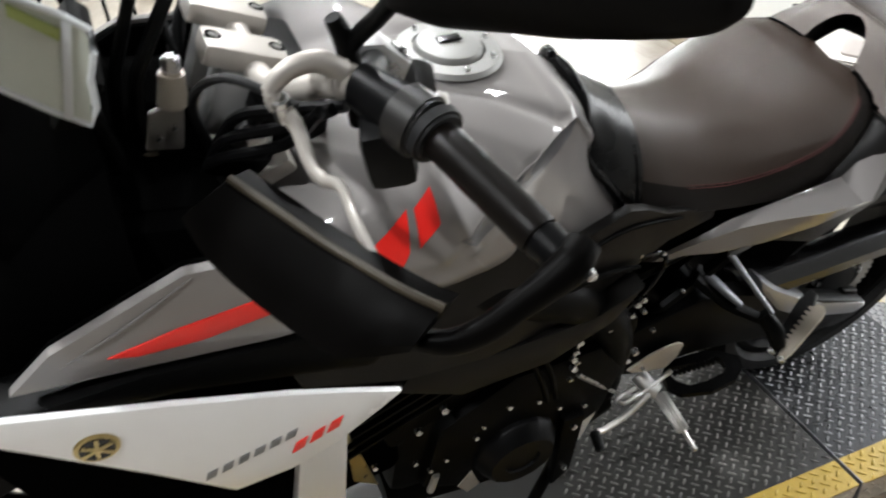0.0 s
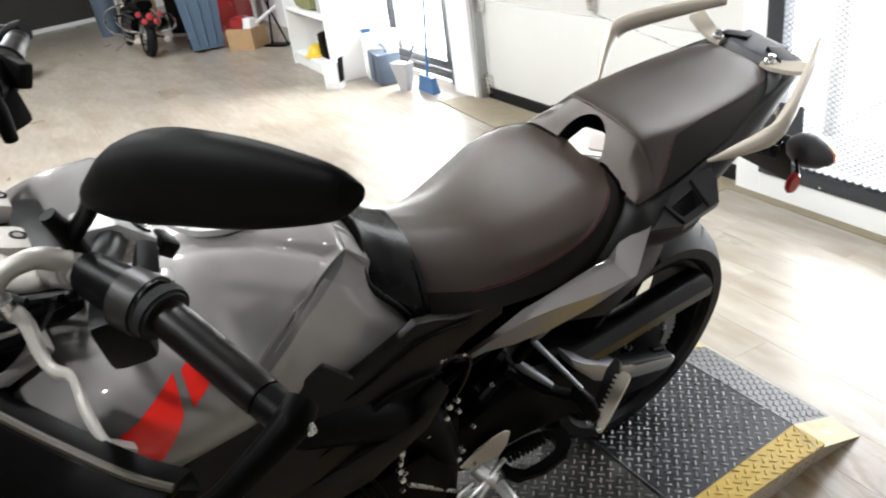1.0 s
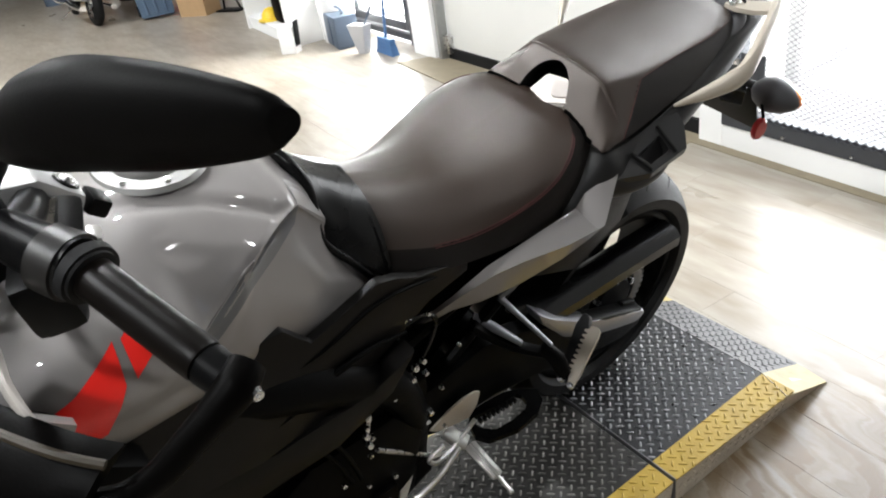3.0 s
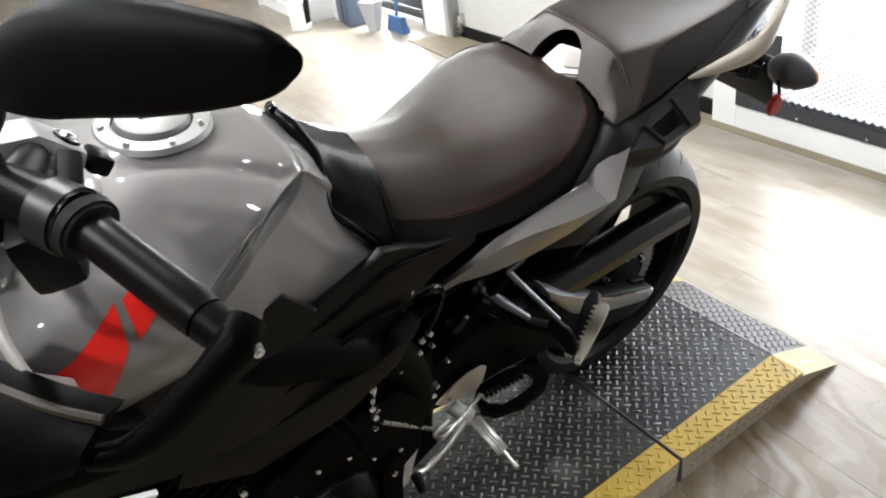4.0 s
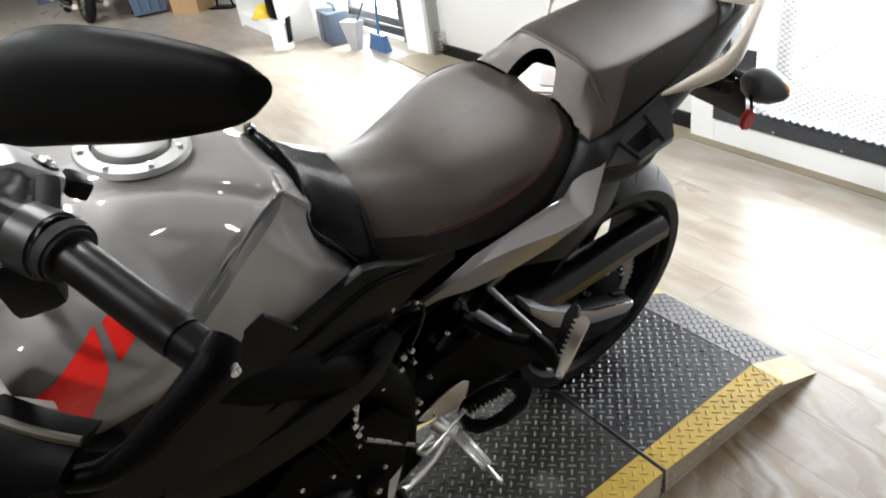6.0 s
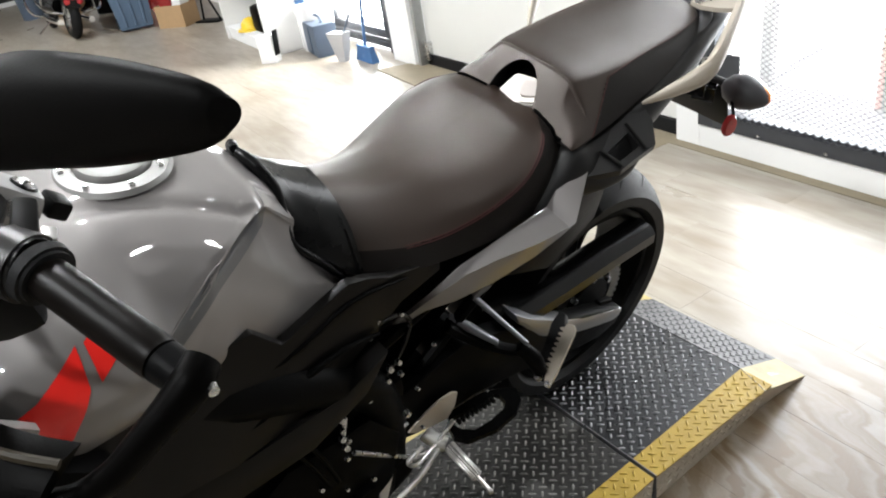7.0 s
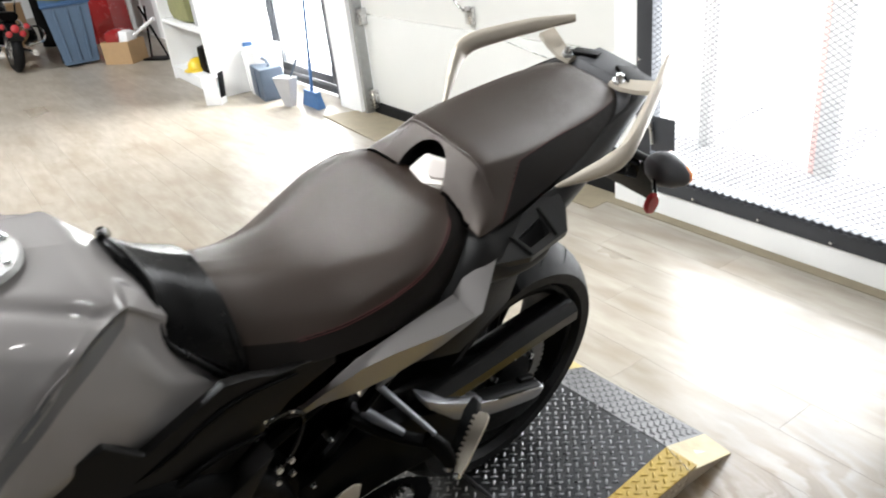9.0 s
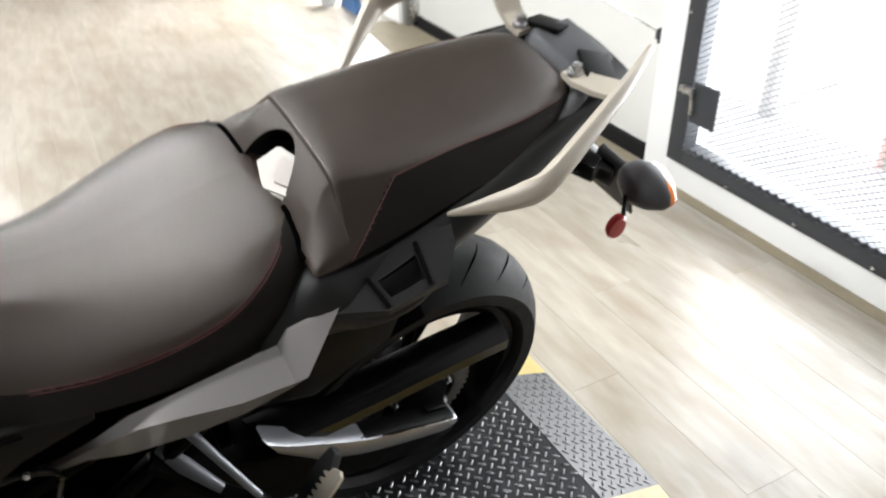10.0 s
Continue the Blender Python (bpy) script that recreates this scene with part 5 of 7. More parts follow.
# rack plate with two tabs
part("rack_plate", tilted(plate([(0.158, 0.968), (0.17, 0.990), (0.24, 0.994), (0.255, 0.978), (0.2, 0.960)], -0.055, 0.060, 0.004)), RACKGREY, moto)
for s in (1, -1):
    part("rack_tab", tilted(boxed((0.076 if s > 0 else -0.058, 0.205, 0.988), (0.066, 0.052, 0.009), turn(-10, s * 6, s * -22), 0.003)), MATTE, moto)
    # grab rail: a flat strip that leaves the tail, sweeps back and up, with a foot bolted down
    path = [(s * 0.168, -0.080, 0.897), (s * 0.199, -0.045, 0.919), (s * 0.225, -0.014, 0.940), (s * 0.238, 0.012, 0.957), (s * 0.231, 0.044, 0.974), (s * 0.200, 0.110, 0.990), (s * 0.159, 0.190, 1.006), (s * 0.112, 0.268, 1.020)]
    if s < 0:
        path = [(x - 0.006, y - 0.05 * max(0.0, y) / 0.268, z + 0.016) for x, y, z in path]
    rail = part("grab_rail", tilted(tubed(path, [0.0022, 0.010, 0.0145, 0.015, 0.0135, 0.0115, 0.0060], 12, 7, 1.3)), CHAMPAGNE, moto, "pale champagne metal grab rail")
    bm = bmesh.new()
    foot = [(0.168, 0.164, 0.999), (0.158, 0.198, 1.006), (0.100, 0.183, 0.992), (0.062, 0.178, 0.984), (0.060, 0.153, 0.982), (0.090, 0.151, 0.983), (0.130, 0.157, 0.989)]
    slab(bm, [Vector((s * x, y, z + 0.003)) for x, y, z in foot], [Vector((s * x, y, z - 0.005)) for x, y, z in foot])
    part("rail_foot", tilted(bm), CHAMPAGNE, rail, angle=30)
    part("washer", tilted(rodded((s * 0.076, 0.165, 0.984), (s * 0.076, 0.165, 0.992), 0.013, None, 16)), STEEL, rail)
    bolt(rail, tip((s * 0.076, 0.165, 0.996)), (0, 0, 1), 1.5)
    # grey side panel under the seat: upper edge, crease and lower edge, from its rear tip forwards
    bm = bmesh.new()
    prev = None
    for top, crease, low in (((0.198, -0.242, 0.847), (0.200, -0.245, 0.843), (0.1985, -0.246, 0.840)),
                             ((0.190, -0.306, 0.827), (0.234, -0.302, 0.787), (0.228, -0.303, 0.776)),
                             ((0.184, -0.316, 0.796), (0.2335, -0.318, 0.786), (0.227, -0.322, 0.768)),
                             ((0.178, -0.395, 0.780), (0.225, -0.378, 0.778), (0.215, -0.372, 0.740)),
                             ((0.169, -0.450, 0.761), (0.200, -0.447, 0.764), (0.188, -0.437, 0.702)),
                             ((0.162, -0.488, 0.748), (0.179, -0.488, 0.744), (0.165, -0.500, 0.682)),
                             ((0.143, -0.535, 0.702), (0.148, -0.536, 0.697), (0.143, -0.542, 0.671)),
                             ((0.108, -0.611, 0.633), (0.109, -0.612, 0.630), (0.108, -0.612, 0.627))):
        inner = Vector((0.014, 0, 0))
        cur = [bm.verts.new(Matrix.Diagonal((s, 1, 1)) @ Vector(p)) for p in (Vector(top) - Vector((0.008, 0, 0.014)), Vector(top) - Vector((0.003, 0, 0.0005)), Vector(top) - Vector((0, 0, 0.002)), crease, Vector(crease) - Vector((0.001, 0, 0.003)), Vector(low) + Vector((0.001, 0, 0.003)), low, Vector(low) - inner)]
        if prev:
            for k in range(8):
                bm.faces.new((prev[k], prev[(k + 1) % 8], cur[(k + 1) % 8], cur[k]))
        else:
            bm.faces.new(cur)
        prev = cur
    bm.faces.new(prev[::-1])
    bmesh.ops.recalc_face_normals(bm, faces=bm.faces)
    part("side_panel", bm, PAINT, moto, "metallic grey side panel", angle=34)
    part("inner_panel", plate([(-0.25, 0.78), (-0.10, 0.77), (-0.13, 0.66), (-0.25, 0.60), (-0.40, 0.66)], s * 0.125, s * 0.150, 0.004), PLASTIC, moto)
    # black cover below the tank
    cover = [(-1.20, 0.83), (-1.05, 0.868), (-0.903, 0.876), (-0.857, 0.870), (-0.818, 0.818), (-0.757, 0.831), (-0.700, 0.842), (-0.665, 0.828), (-0.62, 0.80), (-0.52, 0.775), (-0.52, 0.752), (-0.60, 0.735), (-0.68, 0.70), (-0.80, 0.655), (-0.92, 0.66), (-1.05, 0.70), (-1.18, 0.76)]
    part("tank_cover", plate(cover, s * 0.169, s * 0.185, 0.003, lambda y, z, s=s: s * max(-0.035, min(0.035, (-y - 0.82) * 0.14))), COVER, moto, "black plastic cover below the tank")
    part("lower_cover", plate([(-1.02, 0.70), (-0.90, 0.655), (-0.74, 0.66), (-0.655, 0.70), (-0.70, 0.635), (-0.80, 0.585), (-0.95, 0.58), (-1.05, 0.64)], s * 0.13, s * 0.195, 0.005), COVER, moto)

# ridges, clips and hose ends along the covers
for s in (1, -1):
    part("cover_ridge", tubed([(s * 0.192, -0.96, 0.700), (s * 0.189, -0.853, 0.712), (s * 0.185, -0.794, 0.735), (s * 0.178, -0.726, 0.736), (s * 0.168, -0.655, 0.715)], [0.003, 0.005, 0.006, 0.005, 0.003], 8, 6), BLACKMETAL, moto)
    part("cover_ridge", tubed([(s * 0.186, -0.86, 0.785), (s * 0.182, -0.80, 0.790), (s * 0.170, -0.70, 0.808), (s * 0.157, -0.59, 0.782)], [0.002, 0.004, 0.004, 0.002], 8, 6), BLACKMETAL, moto)
    part("hose", tubed([(s * 0.150, -0.668, 0.700), (s * 0.158, -0.640, 0.722), (s * 0.150, -0.600, 0.705), (s * 0.140, -0.575, 0.660), (s * 0.140, -0.60, 0.60), (s * 0.14, -0.66, 0.55)], 0.0045, 8, 6), GLOSSBLACK, moto)
    part("clip", boxed((s * 0.158, -0.655, 0.724), (0.006, 0.020, 0.006), turn(35), 0.001), STEEL, moto)
    for y, z, k in ((-0.664, 0.700, 0.8), (-0.603, 0.712, 0.7), (-0.612, 0.608, 1.0), (-0.646, 0.562, 1.1), (-0.726, 0.556, 1.2), (-0.722, 0.486, 1.2)):
        bolt(moto, (s * 0.156, y, z), (s, 0, 0.3), k)
    part("brake_pipe", tubed([(s * 0.16, -0.724, 0.56), (s * 0.166, -0.735, 0.52), (s * 0.16, -0.72, 0.48), (s * 0.16, -0.67, 0.455), (s * 0.16, -0.60, 0.44)], 0.0035, 8, 5), STEEL, moto)

# tail lamp, plate bracket, indicators, reflector
part("tail_lamp", loft([(0.20, [(0, 0.905), (0.05, 0.90), (0.055, 0.87), (0, 0.86)]), (0.30, [(0, 0.935), (0.035, 0.93), (0.04, 0.91), (0, 0.90)])], 3, 4), REDLENS, moto)
part("undertail", tubed([(0, 0.05, 0.76), (0, 0.18, 0.80), (0, 0.27, 0.80)], [0.06, 0.055, 0.03], 10, 4, 0.6), MATTE, moto)
part("plate_bracket", tubed([(0, 0.22, 0.82), (0, 0.32, 0.77), (0, 0.40, 0.70)], [0.035, 0.03, 0.03], 10, 4, 0.45), PLASTIC, moto)
part("plate_holder", boxed((0, 0.415, 0.67), (0.17, 0.006, 0.13), turn(25), 0.003), PLASTIC, moto)
for y, z, w in ((0.30, 0.755, 0.06), (0.36, 0.72, 0.05)):
    part("bracket_arm", boxed((0.045, y, z), (w, 0.03, 0.045), turn(20, 0, 25), 0.004), GLOSSBLACK, moto)
for s in (1, -1):
    ind = part("indicator", tubed([(s * 0.03, 0.36, 0.755), (s * 0.07, 0.365, 0.752), (s * 0.09, 0.368, 0.75)], [0.011, 0.009, 0.011], 10, 3), RUBBER, moto, "smoked indicator with an orange edge")
    m = Matrix.Translation((s * 0.085, 0.368, 0.748)) @ Matrix.Rotation(radians(90 * s), 4, "Y")
    part("indicator_body", lathe([(0.012, 0.0), (0.026, 0.012), (0.036, 0.035), (0.036, 0.05), (0.028, 0.075), (0.012, 0.097), (0.0001, 0.102)], m @ Matrix.Diagonal((1.05, 1.12, 1.05, 1)), 28), RACKGREY, ind)
    part("lens", lathe([(0.0362, 0.036), (0.0362, 0.051), (0.0285, 0.0765), (0.0126, 0.0995), (0.0001, 0.1045)], m @ Matrix.Translation((0, 0.0075, -0.002)) @ Matrix.Diagonal((0.98, 1.08, 1.05, 1)), 28), ORANGE, ind)
    part("side_reflector", lathe([(0.0001, 0.007), (0.014, 0.006), (0.017, 0.0), (0.016, -0.006), (0.0001, -0.007)], Matrix.Translation((s * 0.155, 0.30, 0.70)) @ pose(0, 0, 0, 15, 90, 0) @ Matrix.Diagonal((1.55, 1.0, 1, 1)), 24), REDLENS, moto, "oval red side reflector")
    part("reflector_stem", tubed([(s * 0.155, 0.31, 0.715), (s * 0.12, 0.34, 0.745)], 0.004, 6, 1), PLASTIC, moto)

# ---- foot controls, left and right
for s in (1, -1):
    hang = part("pillion_bracket", tubed([(s * 0.131, -0.424, 0.621), (s * 0.170, -0.398, 0.580), (s * 0.217, -0.366, 0.531)], [0.0085, 0.0070, 0.0060], 8, 4, 0.5), BRACKET, moto, "cast alloy pillion footrest bracket")
    part("stay", tubed([(s * 0.112, -0.463, 0.583), (s * 0.140, -0.440, 0.562), (s * 0.180, -0.405, 0.530)], [0.008, 0.013, 0.008], 8, 4, 0.45), BRACKET, hang)
    part("stay", tubed([(s * 0.12, -0.475, 0.575), (s * 0.165, -0.42, 0.525), (s * 0.215, -0.365, 0.505)], [0.018, 0.015, 0.013], 8, 4, 0.6), BLACKMETAL, hang)
    part("stay", tubed([(s * 0.131, -0.424, 0.621), (s * 0.138, -0.395, 0.640)], 0.007, 8, 1), BRACKET, hang)
    part("peg_joint", tubed([(s * 0.205, -0.375, 0.520), (s * 0.230, -0.358, 0.495), (s * 0.246, -0.352, 0.468)], [0.014, 0.017, 0.013], 10, 3), BLACKMETAL, hang)
    # folded peg: dark bar beside a pale serrated plate, standing along u with its teeth towards w
    peg_u, peg_w, peg_n = Vector((-0.286, 0.765, 0.571)), Vector((0.073, -0.577, 0.816)), Vector((0.953, 0.275, 0.109))
    peg_m = Matrix.Diagonal((s, 1, 1, 1)) @ Matrix.Translation((0.257, -0.337, 0.449)) @ Matrix((peg_w, peg_u, -peg_n)).transposed().to_4x4()

    def peg_part(name, outline, x0, x1, bevel, mat, label="", smooth=True):
        bm = plate(outline, x0, x1, bevel)
        bmesh.ops.transform(bm, matrix=peg_m, verts=bm.verts)
        return part(name, bm, mat, hang, label, smooth)

    peg_part("pillion_peg", [(-0.012, 0.010), (0.098, 0.010), (0.126, 0.020), (0.130, 0.034), (0.10, 0.040), (-0.005, 0.032)], -0.030, -0.004, 0.004, RUBBER)
    teeth = []
    for k in range(9):
        d = 0.008 + k * 0.0105
        teeth += [(d, 0.010), (d + 0.003, 0.0175), (d + 0.006, 0.0175), (d + 0.0085, 0.010)]
    peg_part("peg_plate", [(-0.012, -0.004), (-0.012, 0.006), (0.0, 0.010)] + teeth + [(0.108, 0.008), (0.110, -0.004), (0.104, -0.011), (0.092, -0.012), (0.01, -0.008)], -0.010, 0.0, 0.0, CHAMPAGNE, "serrated pale alloy peg plate", False)
    bolt(hang, peg_m @ Vector((0.001, -0.006, 0.022)), peg_m.to_3x3() @ Vector((1, 0, 0)), 1.4)
    bolt(hang, peg_m @ Vector((0.001, -0.012, 0.0)), peg_m.to_3x3() @ Vector((1, 0, 0)), 1.2)
    # rider's heel plate and peg
    heel = part("heel_plate", plate([(-0.482, 0.433), (-0.487, 0.400), (-0.506, 0.374), (-0.545, 0.383), (-0.585, 0.398), (-0.600, 0.412), (-0.557, 0.436), (-0.524, 0.445), (-0.495, 0.443)], *sorted((s * 0.157, s * 0.162)), 0.002), CHAMPAGNE, moto, "pale alloy leaf-shaped heel plate")
    part("peg_mount", tubed([(s * 0.14, -0.545, 0.345), (s * 0.165, -0.535, 0.335), (s * 0.18, -0.525, 0.33)], 0.016, 10, 3), SILVER, heel)
    # black toothed frame below, open in the middle
    out = [(0.136, -0.478), (0.138, -0.430), (0.142, -0.395), (0.155, -0.365), (0.178, -0.337), (0.205, -0.348), (0.221, -0.376), (0.226, -0.435), (0.210, -0.494), (0.187, -0.510), (0.155, -0.500)]
    hole = [(0.162, -0.478), (0.166, -0.440), (0.169, -0.415), (0.168, -0.385), (0.174, -0.380), (0.184, -0.382), (0.190, -0.395), (0.192, -0.430), (0.190, -0.464), (0.180, -0.480), (0.170, -0.484)]
    hole = [(0.178 + (x - 0.178) * 1.75, -0.43 + (y + 0.43) * 1.12) for x, y in hole]
    bm = bmesh.new()
    loops = []
    for z in (0.346, 0.334):
        loops.append(([bm.verts.new((s * x, y, z)) for x, y in out], [bm.verts.new((s * x, y, z)) for x, y in hole]))
    n = len(out)
    for i in range(n):
        j = (i + 1) % n
        (o1, h1), (o0, h0) = loops
        bm.faces.new((o1[i], o1[j], h1[j], h1[i]))
        bm.faces.new((o0[i], h0[i], h0[j], o0[j]))
        bm.faces.new((o1[i], o0[i], o0[j], o1[j]))
        bm.faces.new((h1[i], h1[j], h0[j], h0[i]))
    for k in range(9):
        f = k / 8
        box(bm, (s * (0.164 + 0.006 * f), -0.478 + 0.085 * f, 0.345), (0.010, 0.005, 0.010))
    part("peg_frame", bm, BLACKMETAL, heel, "black toothed footrest frame", smooth=False)
    bm = bmesh.new()
    p0, p1 = Vector((s * 0.185, -0.522, 0.328)), Vector((s * 0.262, -0.518, 0.312))
    turnm = (p1 - p0).to_track_quat("Z", "Y").to_matrix()
    rings = []
    for f, k in ((0, 0.8), (0.03, 1.0), (0.97, 0.93), (1, 0.7)):
        rings.append([bm.verts.new(p0.lerp(p1, f) + turnm @ Vector((math.cos(j * math.tau / 28), math.sin(j * math.tau / 28), 0)) * k * (0.0128 if j % 2 else 0.0102)) for j in range(28)])
    for ra, rb in zip(rings, rings[1:]):
        for j in range(28):
            bm.faces.new((ra[j], ra[(j + 1) % 28], rb[(j + 1) % 28], rb[j]))
    bm.faces.new(rings[0][::-1])
    bm.faces.new(rings[-1])
    rod(bm, (s * 0.262, -0.518, 0.312), (s * 0.292, -0.516, 0.303), 0.004, None, 8)
    box(bm, (s * 0.295, -0.516, 0.302), (0.009, 0.009, 0.009), None, 0.002)
    part("footrest", bm, SILVER, heel, "ribbed alloy footrest with feeler bolt")
    part("lever_arm", tubed([(s * 0.175, -0.535, 0.332), (s * 0.195, -0.60, 0.318), (s * 0.21, -0.66, 0.326), (s * 0.213, -0.682, 0.338)], [0.007, 0.006, 0.006, 0.006], 8, 5), SILVER, moto, "alloy shift lever")
    part("lever_rubber", rodded((s * 0.212, -0.684, 0.338), (s * 0.246, -0.69, 0.328), 0.0105, 0.009, 14, 0.002), RUBBER, moto)
    part("linkage", rodded((s * 0.178, -0.725, 0.488), (s * 0.158, -0.590, 0.325), 0.0042, None, 8), STEEL, moto)
    part("crank_arm", tubed([(s * 0.158, -0.592, 0.322), (s * 0.165, -0.56, 0.312), (s * 0.17, -0.53, 0.33)], 0.007, 8, 4), SILVER, moto)
    part("loop_guard", tubed([(s * 0.172, -0.575, 0.36), (s * 0.172, -0.61, 0.345), (s * 0.172, -0.59, 0.318), (s * 0.172, -0.55, 0.335), (s * 0.172, -0.50, 0.375)], 0.0045, 8, 5), SILVER, moto)
# side stand
part("side_stand", tubed([(0.12, -0.64, 0.24), (0.15, -0.70, 0.15), (0.19, -0.78, 0.02), (0.2, -0.80, -0.05)], [0.014, 0.013, 0.012, 0.012], 10, 4), BLACKMETAL, moto)

ARMBLACK = material("satin_black_arm", (0.0016, 0.0014, 0.0013), 0.42, 0, 0.2, 30, 0.1, 400, spec=0.03)
BANDGREY = material("satin_alloy_band", (0.018, 0.017, 0.016), 0.36, 0.3, 0.1, 30, 0.05, 400)
CLAMPGREY = material("grey_cast_alloy", (0.3, 0.3, 0.3), 0.45, 0.5, 0.08, 30, 0.1, 500)
# ---- front end: fork, clamps, bars, controls
for s in (1, -1):
    leg = part("fork_leg", tubed([(s * 0.1, -1.175, 1.035), (s * 0.1, -1.31, 0.68)], 0.0265, 16, 1), BLACKMETAL, moto)
    part("fork_slider", tubed([(s * 0.1, -1.31, 0.68), (s * 0.1, -1.49, 0.30)], 0.021, 16, 1), STEEL, leg)
    part("fork_cap", rodded((s * 0.1, -1.172, 1.032), (s * 0.1, -1.167, 1.05), 0.022, 0.018, 6, 0.002), SILVER, leg)
bm = plate([(-1.22, 1.0), (-1.14, 1.03), (-1.13, 1.012), (-1.21, 0.98)], -0.13, 0.13, 0.008)
part("top_clamp", bm, PALE, moto, "silver cast top yoke")
for s in (1, -1):
    ris = part("riser", tubed([(s * 0.045, -1.165, 1.02), (s * 0.045, -1.15, 1.075)], [0.024, 0.022], 14, 1), CLAMPGREY, moto, "grey cast handlebar riser")
    part("riser_block", boxed((s * 0.045, -1.172, 1.062), (0.040, 0.060, 0.085), turn(-22), 0.008), CLAMPGREY, ris)
    part("riser_cap", boxed((s * 0.045, -1.157, 1.110), (0.048, 0.088, 0.026), turn(-23), 0.009), PALE, ris, "pale cast clamp cap")
    for dy in (-0.033, 0.033):
        spot = Vector((s * 0.045, -1.157, 1.110)) + turn(-23).to_3x3() @ Vector((0, dy, 0.0132))
        rise = turn(-23).to_3x3() @ Vector((0, 0, 1))
        part("bolt_socket", ring_lathe([(0.0055, 0.0006), (0.0085, 0.0006), (0.0085, -0.002), (0.0055, -0.002)], Matrix.Translation(spot) @ rise.to_track_quat("Z", "Y").to_matrix().to_4x4(), 20), GLOSSBLACK, ris)
        part("socket_bolt", rodded(spot - rise * 0.002, spot + rise * 0.0005, 0.0055, None, 6), DARKSTEEL, ris)
bars = [(0.43, -1.010, 1.128), (0.30, -1.048, 1.150), (0.21, -1.090, 1.155), (0.13, -1.138, 1.115), (0.06, -1.150, 1.098), (0, -1.150, 1.098)]
line = [Vector(p) for p in bars]
part("handlebar", tubed(bars + [(-x, y, z) for x, y, z in bars[-2::-1]], 0.0125, 14, 5), PALE, moto, "pale metal tapered handlebar")
for s in (1, -1):
    def q(x, y, z, s=s):
        return Vector((s * x, y, z))
    a, b = q(0.292, -1.050, 1.151), q(0.412, -1.015, 1.131)
    d = (b - a).normalized()
    long = (b - a).length
    prof = [(0.0001, 0.0), (0.0165, 0.0)]
    for k in range(5):
        prof += [(0.0176, long * (0.02 + 0.24 * k))]
    prof += [(0.0165, long), (0.0001, long)]
    bm = lathe(prof, Matrix.Translation(a) @ d.to_track_quat("Z", "Y").to_matrix().to_4x4(), 24)
    grip = part("grip", bm, GRIP, moto, "smooth worn black rubber grip")
    part("grip_flange", rodded(a - d * 0.006, a + d * 0.008, 0.0275, 0.0255, 32, 0.003), RUBBER, grip)
    part("bar_end", rodded(b, b + d * 0.034, 0.017, 0.015, 20, 0.003), PLASTIC, moto, "black metal bar end")
    bolt(moto, b + d * 0.036, d, 1.2)
    # switch cluster
    sw = part("switch_housing", tubed([q(0.215, -1.086, 1.158), q(0.25, -1.070, 1.154), q(0.285, -1.053, 1.15)], [0.019, 0.022, 0.024], 16, 3, 1.2), PLASTIC, moto, "black handlebar switch cluster")
    part("housing_band", rodded(q(0.258, -1.066, 1.1535), q(0.284, -1.0535, 1.1505), 0.0295, 0.0285, 32, 0.003), BANDGREY, sw, "shiny dark switch housing band")
    part("switch_face", boxed(q(0.245, -1.045, 1.160), (0.055, 0.02, 0.035), turn(-20, 0, s * -18), 0.006), MATTE, sw)
    part("switch_body", boxed(q(0.25, -1.075, 1.118), (0.06, 0.045, 0.06), turn(10, 0, s * -18), 0.012), PLASTIC, sw)
    part("button", boxed(q(0.262, -1.032, 1.158), (0.018, 0.012, 0.012), turn(-20, 0, s * -18), 0.003), SILVER, sw)
    if s > 0:
        block = part("mirror_clamp", plate([(-1.077, 1.158), (-1.040, 1.153), (-1.006, 1.120), (-1.018, 1.098), (-1.046, 1.103), (-1.080, 1.126)], *sorted((s * 0.110, s * 0.150)), 0.006), CLAMPGREY, moto, "silver grey cast mirror clamp")
        part("clamp_neck", tubed([q(0.135, -1.05, 1.13), q(0.17, -1.06, 1.14), q(0.215, -1.082, 1.155)], 0.016, 10, 3), PLASTIC, block)
        bolt(block, q(0.151, -1.036, 1.125), (s, 0, 0.3), 1.8)
        up = Vector((0, 0.68, 0.73))
        foot0 = q(0.132, -1.018, 1.131)
        part("bolt_socket", rodded(foot0 - up * 0.004, foot0 + up * 0.003, 0.0135, 0.0125, 24, 0.001), GLOSSBLACK, block)
        part("clamp_bolt", rodded(foot0, foot0 + up * 0.007, 0.0085, 0.006, 12, 0.002), STEEL, block, "bright domed clamp bolt")
        part("clamp_tab", boxed(q(0.130, -0.999, 1.098), (0.03, 0.022, 0.02), turn(-40), 0.005), PLASTIC, block)
    for k in range(3):
        part("cable", tubed([q(0.215, -1.10 - k * 0.012, 1.14), q(0.17, -1.15, 1.12 - k * 0.02), q(0.13, -1.19 - k * 0.01, 1.09 - k * 0.02), q(0.08, -1.22, 1.0)], 0.006, 8, 5), PLASTIC, moto)
    # lever and perch
    perch = part("lever_perch", tubed([q(0.20, -1.098, 1.165), q(0.20, -1.118, 1.180), q(0.20, -1.143, 1.178), q(0.20, -1.160, 1.162), q(0.204, -1.157, 1.146)], [0.010, 0.009, 0.008, 0.0075, 0.0075], 12, 5, 1.15), PALE if s > 0 else PLASTIC, moto, "pale cast lever perch" if s > 0 else "black brake lever perch")
